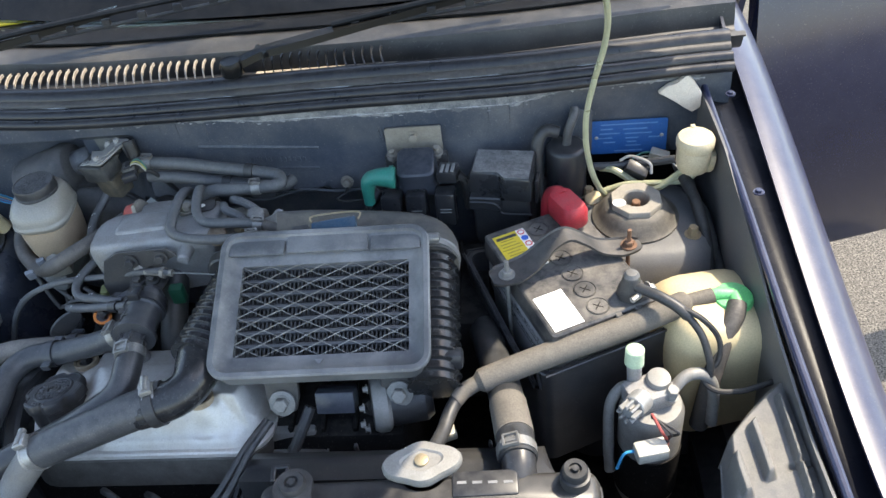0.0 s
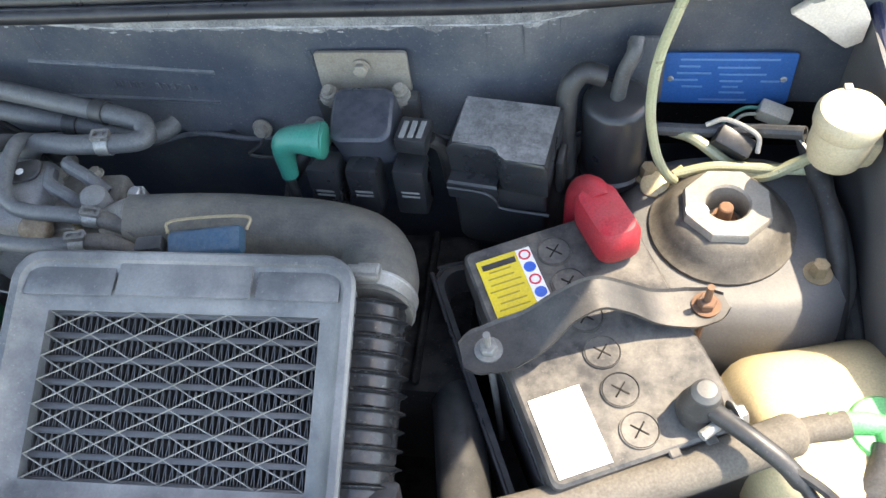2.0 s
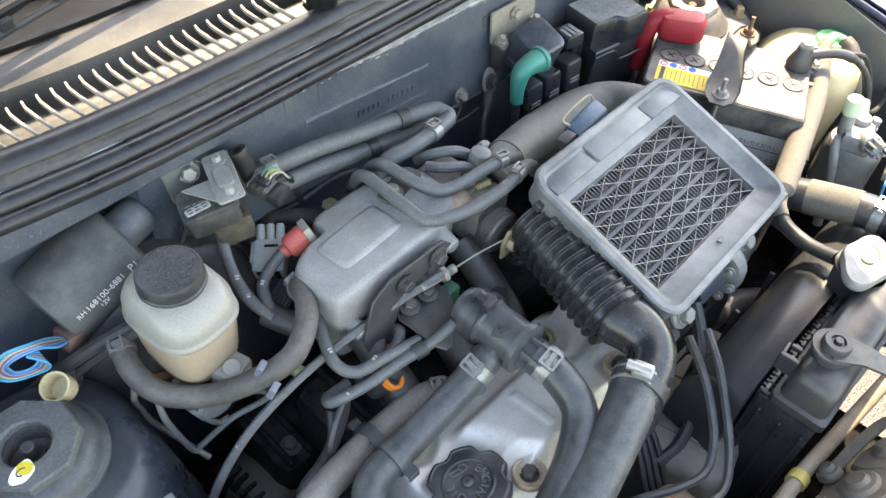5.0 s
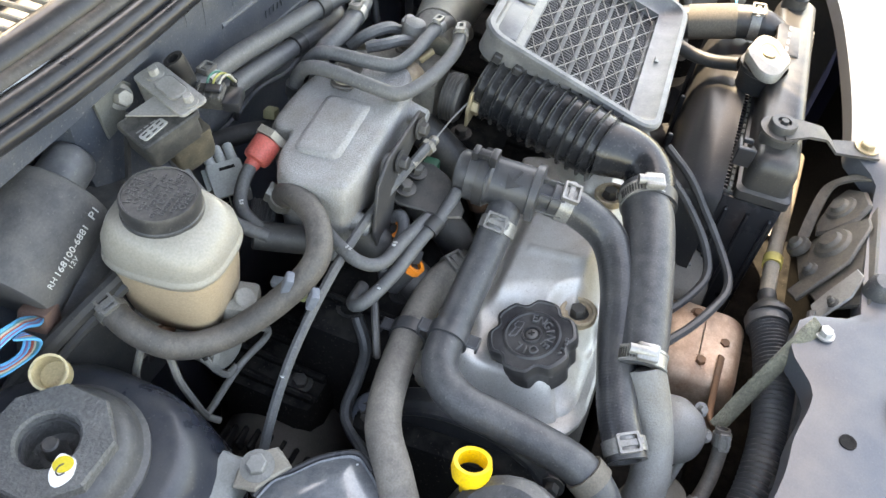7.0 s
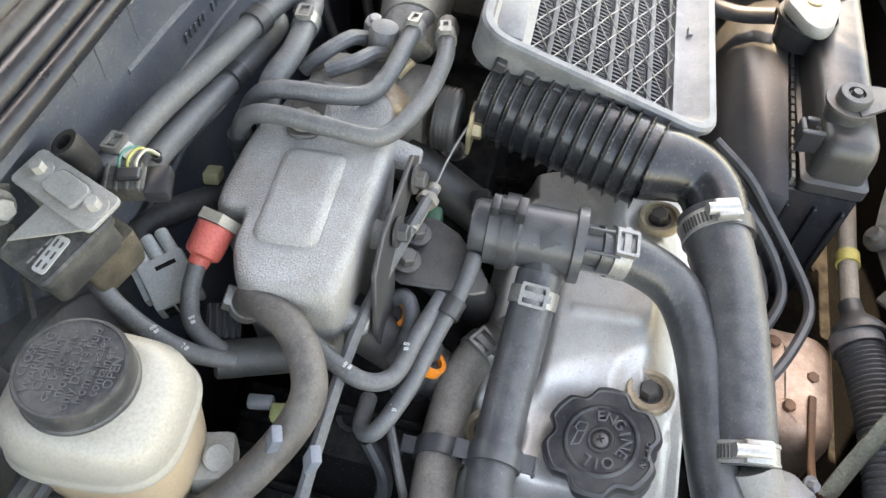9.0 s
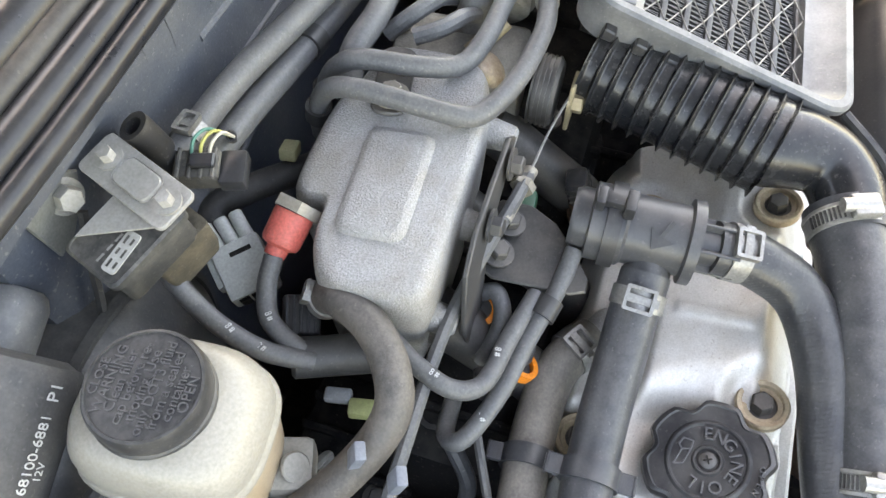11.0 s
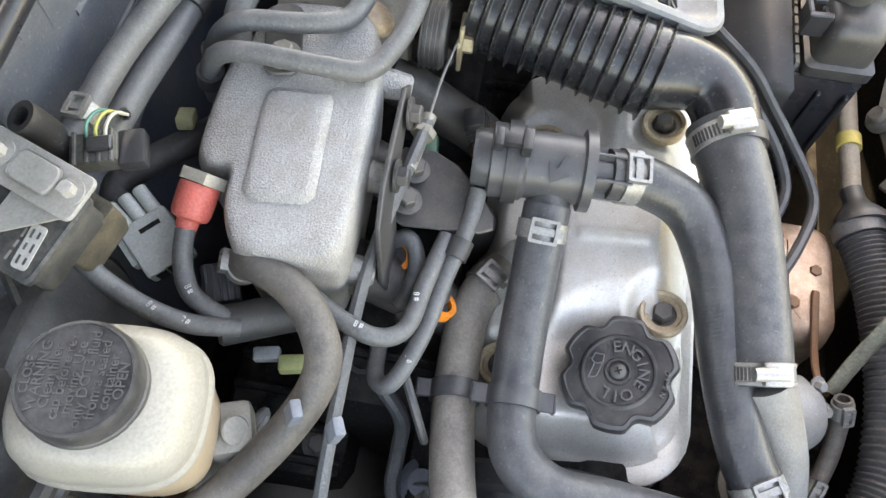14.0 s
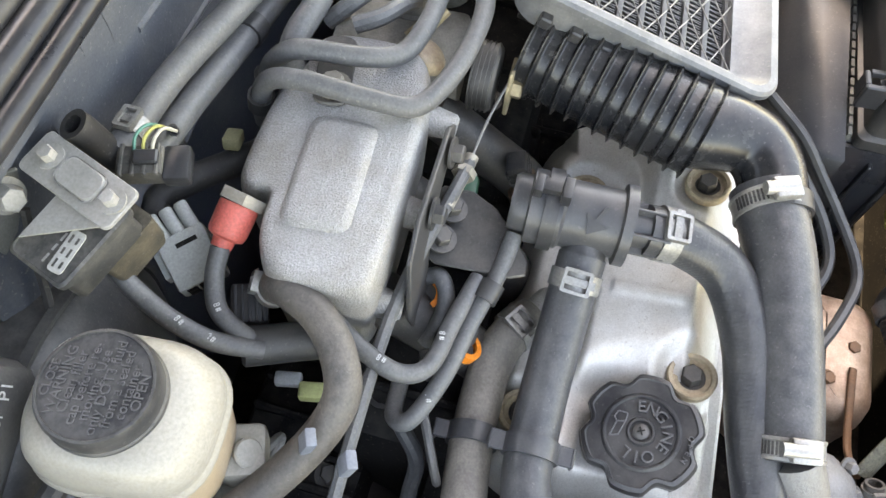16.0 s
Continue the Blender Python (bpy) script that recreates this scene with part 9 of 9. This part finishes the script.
# white size marks along the small hoses
for x, y, z, a in ((-0.2615, 0.812, 0.8655, 60), (-0.2635, 0.795, 0.8575, 70), (-0.2455, 0.799, 0.8565, 40), (-0.247, 0.705, 0.8515, 75), (-0.222, 0.6775, 0.8445, 10), (-0.253, 0.676, 0.8265, 20), (-0.345, 0.709, 0.8095, 0)):
    bm = B()
    for q in (-1, 1):
        box(bm, (0.0004, 0.0030, 0.0003), pose(x, y, z, 0, 0, a) @ pose(q * 0.0005 - 0.0016, 0, 0))
        box(bm, (0.0022, 0.0004, 0.0003), pose(x, y, z, 0, 0, a) @ pose(-0.0016, q * 0.0006, 0))
    for q in range(8):
        g = 2 * math.pi * q / 8
        for dy in (0.0008, -0.0008):
            box(bm, (0.0006, 0.0004, 0.0003), pose(x, y, z, 0, 0, a) @ pose(0.0016 + 0.0007 * math.cos(g), dy + 0.0008 * math.sin(g), 0, 0, 0, math.degrees(g) + 90))
    solo("size_mark", bm, ink_white, "small white printed size mark on a hose", "mark", "hose marks")
# ribbed plug behind the servo hose, and small parts low beside the engine
rp = thing("ribbed_plug", (-0.229, 0.792, 0.82), "black ribbed wiring plug among the vacuum hoses", "connector")
bm = B()
box(bm, (0.024, 0.022, 0.018), pose(-0.229, 0.792, 0.828, 8, -15, 20), 0.003)
part("housing", bm, plastic_black, rp)
for k in range(5):
    bm = B()
    box(bm, (0.022, 0.0018, 0.0020), pose(-0.229, 0.792, 0.828, 8, -15, 20) @ pose(0, -0.008 + 0.004 * k, 0.0095), 0.0005, 1)
    part("rib", bm, rubber, rp)
lc = thing("lead_joint", (-0.261, 0.768, 0.795), "white and pale green plugs joined in a lead", "connector")
bm = B()
box(bm, (0.009, 0.017, 0.008), pose(-0.2515, 0.766, 0.780, 0, 0, 12), 0.002)
part("white_plug", bm, surf("chalk_white_plastic", (0.26, 0.27, 0.28), 0.5), lc)
bm = B()
box(bm, (0.011, 0.017, 0.010), pose(-0.2550, 0.7490, 0.780, 0, 0, 12), 0.002)
part("green_plug", bm, surf("pale_green_plug", (0.36, 0.38, 0.17), 0.5), lc)
ls = thing("level_switch", (-0.299, 0.653, 0.70), "blue-grey moulded switch with a stepped cap", "switch")
bm = B()
lathe(bm, [(0, 0), (0.014, 0), (0.014, 0.018), (0.017, 0.019), (0.017, 0.032), (0.013, 0.034), (0.009, 0.035), (0.009, 0.045), (0, 0.046)], frame_m((-0.299, 0.653, 0.700), (-0.15, 0.1, 1)), 20)
part("body", bm, surf("blue_grey_moulding", (0.07, 0.08, 0.10), 0.45), ls)
bm = B()
box(bm, (0.036, 0.014, 0.010), pose(-0.299, 0.653, 0.722, 0, 0, 30), 0.002)
part("lug", bm, steel_dark, ls)
sm_ = thing("starter_casting", (-0.29, 0.745, 0.60), "brown oily starter casting deep in the bay", "casting")
bm = B()
box(bm, (0.046, 0.060, 0.05), pose(-0.272, 0.742, 0.640, 0, 0, 12), 0.012)
part("nose", bm, surf("brown_oily_casting", (0.16, 0.135, 0.105), 0.6, metal=0.2, dust=(0.07, 0.06, 0.05), amount=0.7, dscale=40), sm_)
bm = B()
cyl(bm, (-0.325, 0.772, 0.625), (-0.318, 0.722, 0.625), 0.026, 0.024, 26, 0.004)
part("drum", bm, surf("brown_drum", (0.12, 0.105, 0.085), 0.6, metal=0.2, dust=(0.05, 0.045, 0.04), amount=0.7, dscale=40), sm_)
# casting under the boost pipe
tc2 = thing("transmission_casting", (0.045, 0.47, 0.60), "dusty brown-grey transmission casting under the intercooler", "casting")
bm = B()
loft(bm, [[(x, y, z) for x, y in rrect(w, h, 0.030, 6)] for w, h, z in ((0.15, 0.12, 0.58), (0.145, 0.115, 0.672), (0.135, 0.105, 0.684), (0.10, 0.075, 0.689))], Matrix.Translation((0.045, 0.475, 0)) @ Matrix.Rotation(0.25, 4, "Z"))
part("shell", bm, surf("dusty_casting", (0.20, 0.18, 0.155), 0.65, metal=0.15, dust=(0.11, 0.10, 0.085), amount=0.6, dscale=22, bump=0.3), tc2, "", 55)
for k in range(3):
    bm = B()
    box(bm, (0.008, 0.085, 0.006), pose(0.010 + 0.034 * k, 0.475, 0.689, 0, 0, 14), 0.002)
    part("casting_rib", bm, dull_alu, tc2)
# bright fitting on the throttle body, and the brown sensor under the bellows
tf = thing("throttle_fitting", (0.0125, 0.7705, 0.870), "bright zinc fitting and nut on a small tab", "fitting")
bm = B()
cyl(bm, (0.0125, 0.7705, 0.872), (0.0125, 0.7690, 0.8835), 0.0082, 0.0082, 6, 0.0008)
cyl(bm, (0.0125, 0.7690, 0.8835), (0.0125, 0.7685, 0.8875), 0.0052, 0.0048, 16, 0.0008)
part("nut", bm, steel, tf)
bm = B()
slab(bm, rrect(0.030, 0.013, 0.004), 0, 0.002, pose(0.0065, 0.766, 0.8705, 0, 0, 18), 0.0006)
part("tab", bm, zinc_pale, tf)
bs = thing("brown_sensor", (-0.079, 0.650, 0.760), "rust-brown sensor with a black ribbed plug behind the head cover", "sensor")
bm = B()
lathe(bm, [(0, 0.0), (0.011, 0.0), (0.011, 0.012), (0.0125, 0.013), (0.0125, 0.020), (0.010, 0.021), (0.010, 0.034), (0.0, 0.035)], frame_m((-0.079, 0.648, 0.768), (0.15, 0.35, 1)), 22)
part("body", bm, surf("brown_sensor", (0.115, 0.062, 0.036), 0.45, dust=(0.06, 0.04, 0.03), amount=0.6, dscale=60), bs)
bm = B()
box(bm, (0.018, 0.014, 0.020), pose(-0.075, 0.662, 0.808, -20, 8, 10), 0.002)
for k in range(3):
    box(bm, (0.0195, 0.0155, 0.0016), pose(-0.075, 0.662, 0.808, -20, 8, 10) @ pose(0, 0, -0.005 + 0.005 * k), 0.0004, 1)
part("plug", bm, plastic_black, bs)
hose("water_pipe", [(-0.004, 0.712, 0.8955), (0.010, 0.715, 0.893), (0.022, 0.716, 0.886), (0.030, 0.716, 0.874)], 0.0068, rubber_brown, "brown rubber water pipe ending at a spring clamp", (), "water pipes", "pipe", 12)
hose("water_pipe", [(0.003, 0.735, 0.8945), (0.018, 0.733, 0.890), (0.030, 0.730, 0.882), (0.036, 0.728, 0.868)], 0.0068, rubber_brown, "brown rubber water pipe ending at a spring clamp", (), "water pipes", "pipe", 12)
# rust-stained patch of the casting where the hoses cross
bm = B()
lathe(bm, [(0, 0.004), (0.009, 0.0035), (0.0125, 0.001), (0.0135, -0.004), (0.0, -0.004)], frame_m((-0.060, 0.733, 0.883), (0.2, -0.5, 0.8)), 26)
part("stained_boss", bm, surf("rust_stained_casting", (0.27, 0.22, 0.165), 0.5, metal=0.35, dust=(0.12, 0.07, 0.04), amount=0.9, dscale=90), man, "rust-stained casting boss", 60)
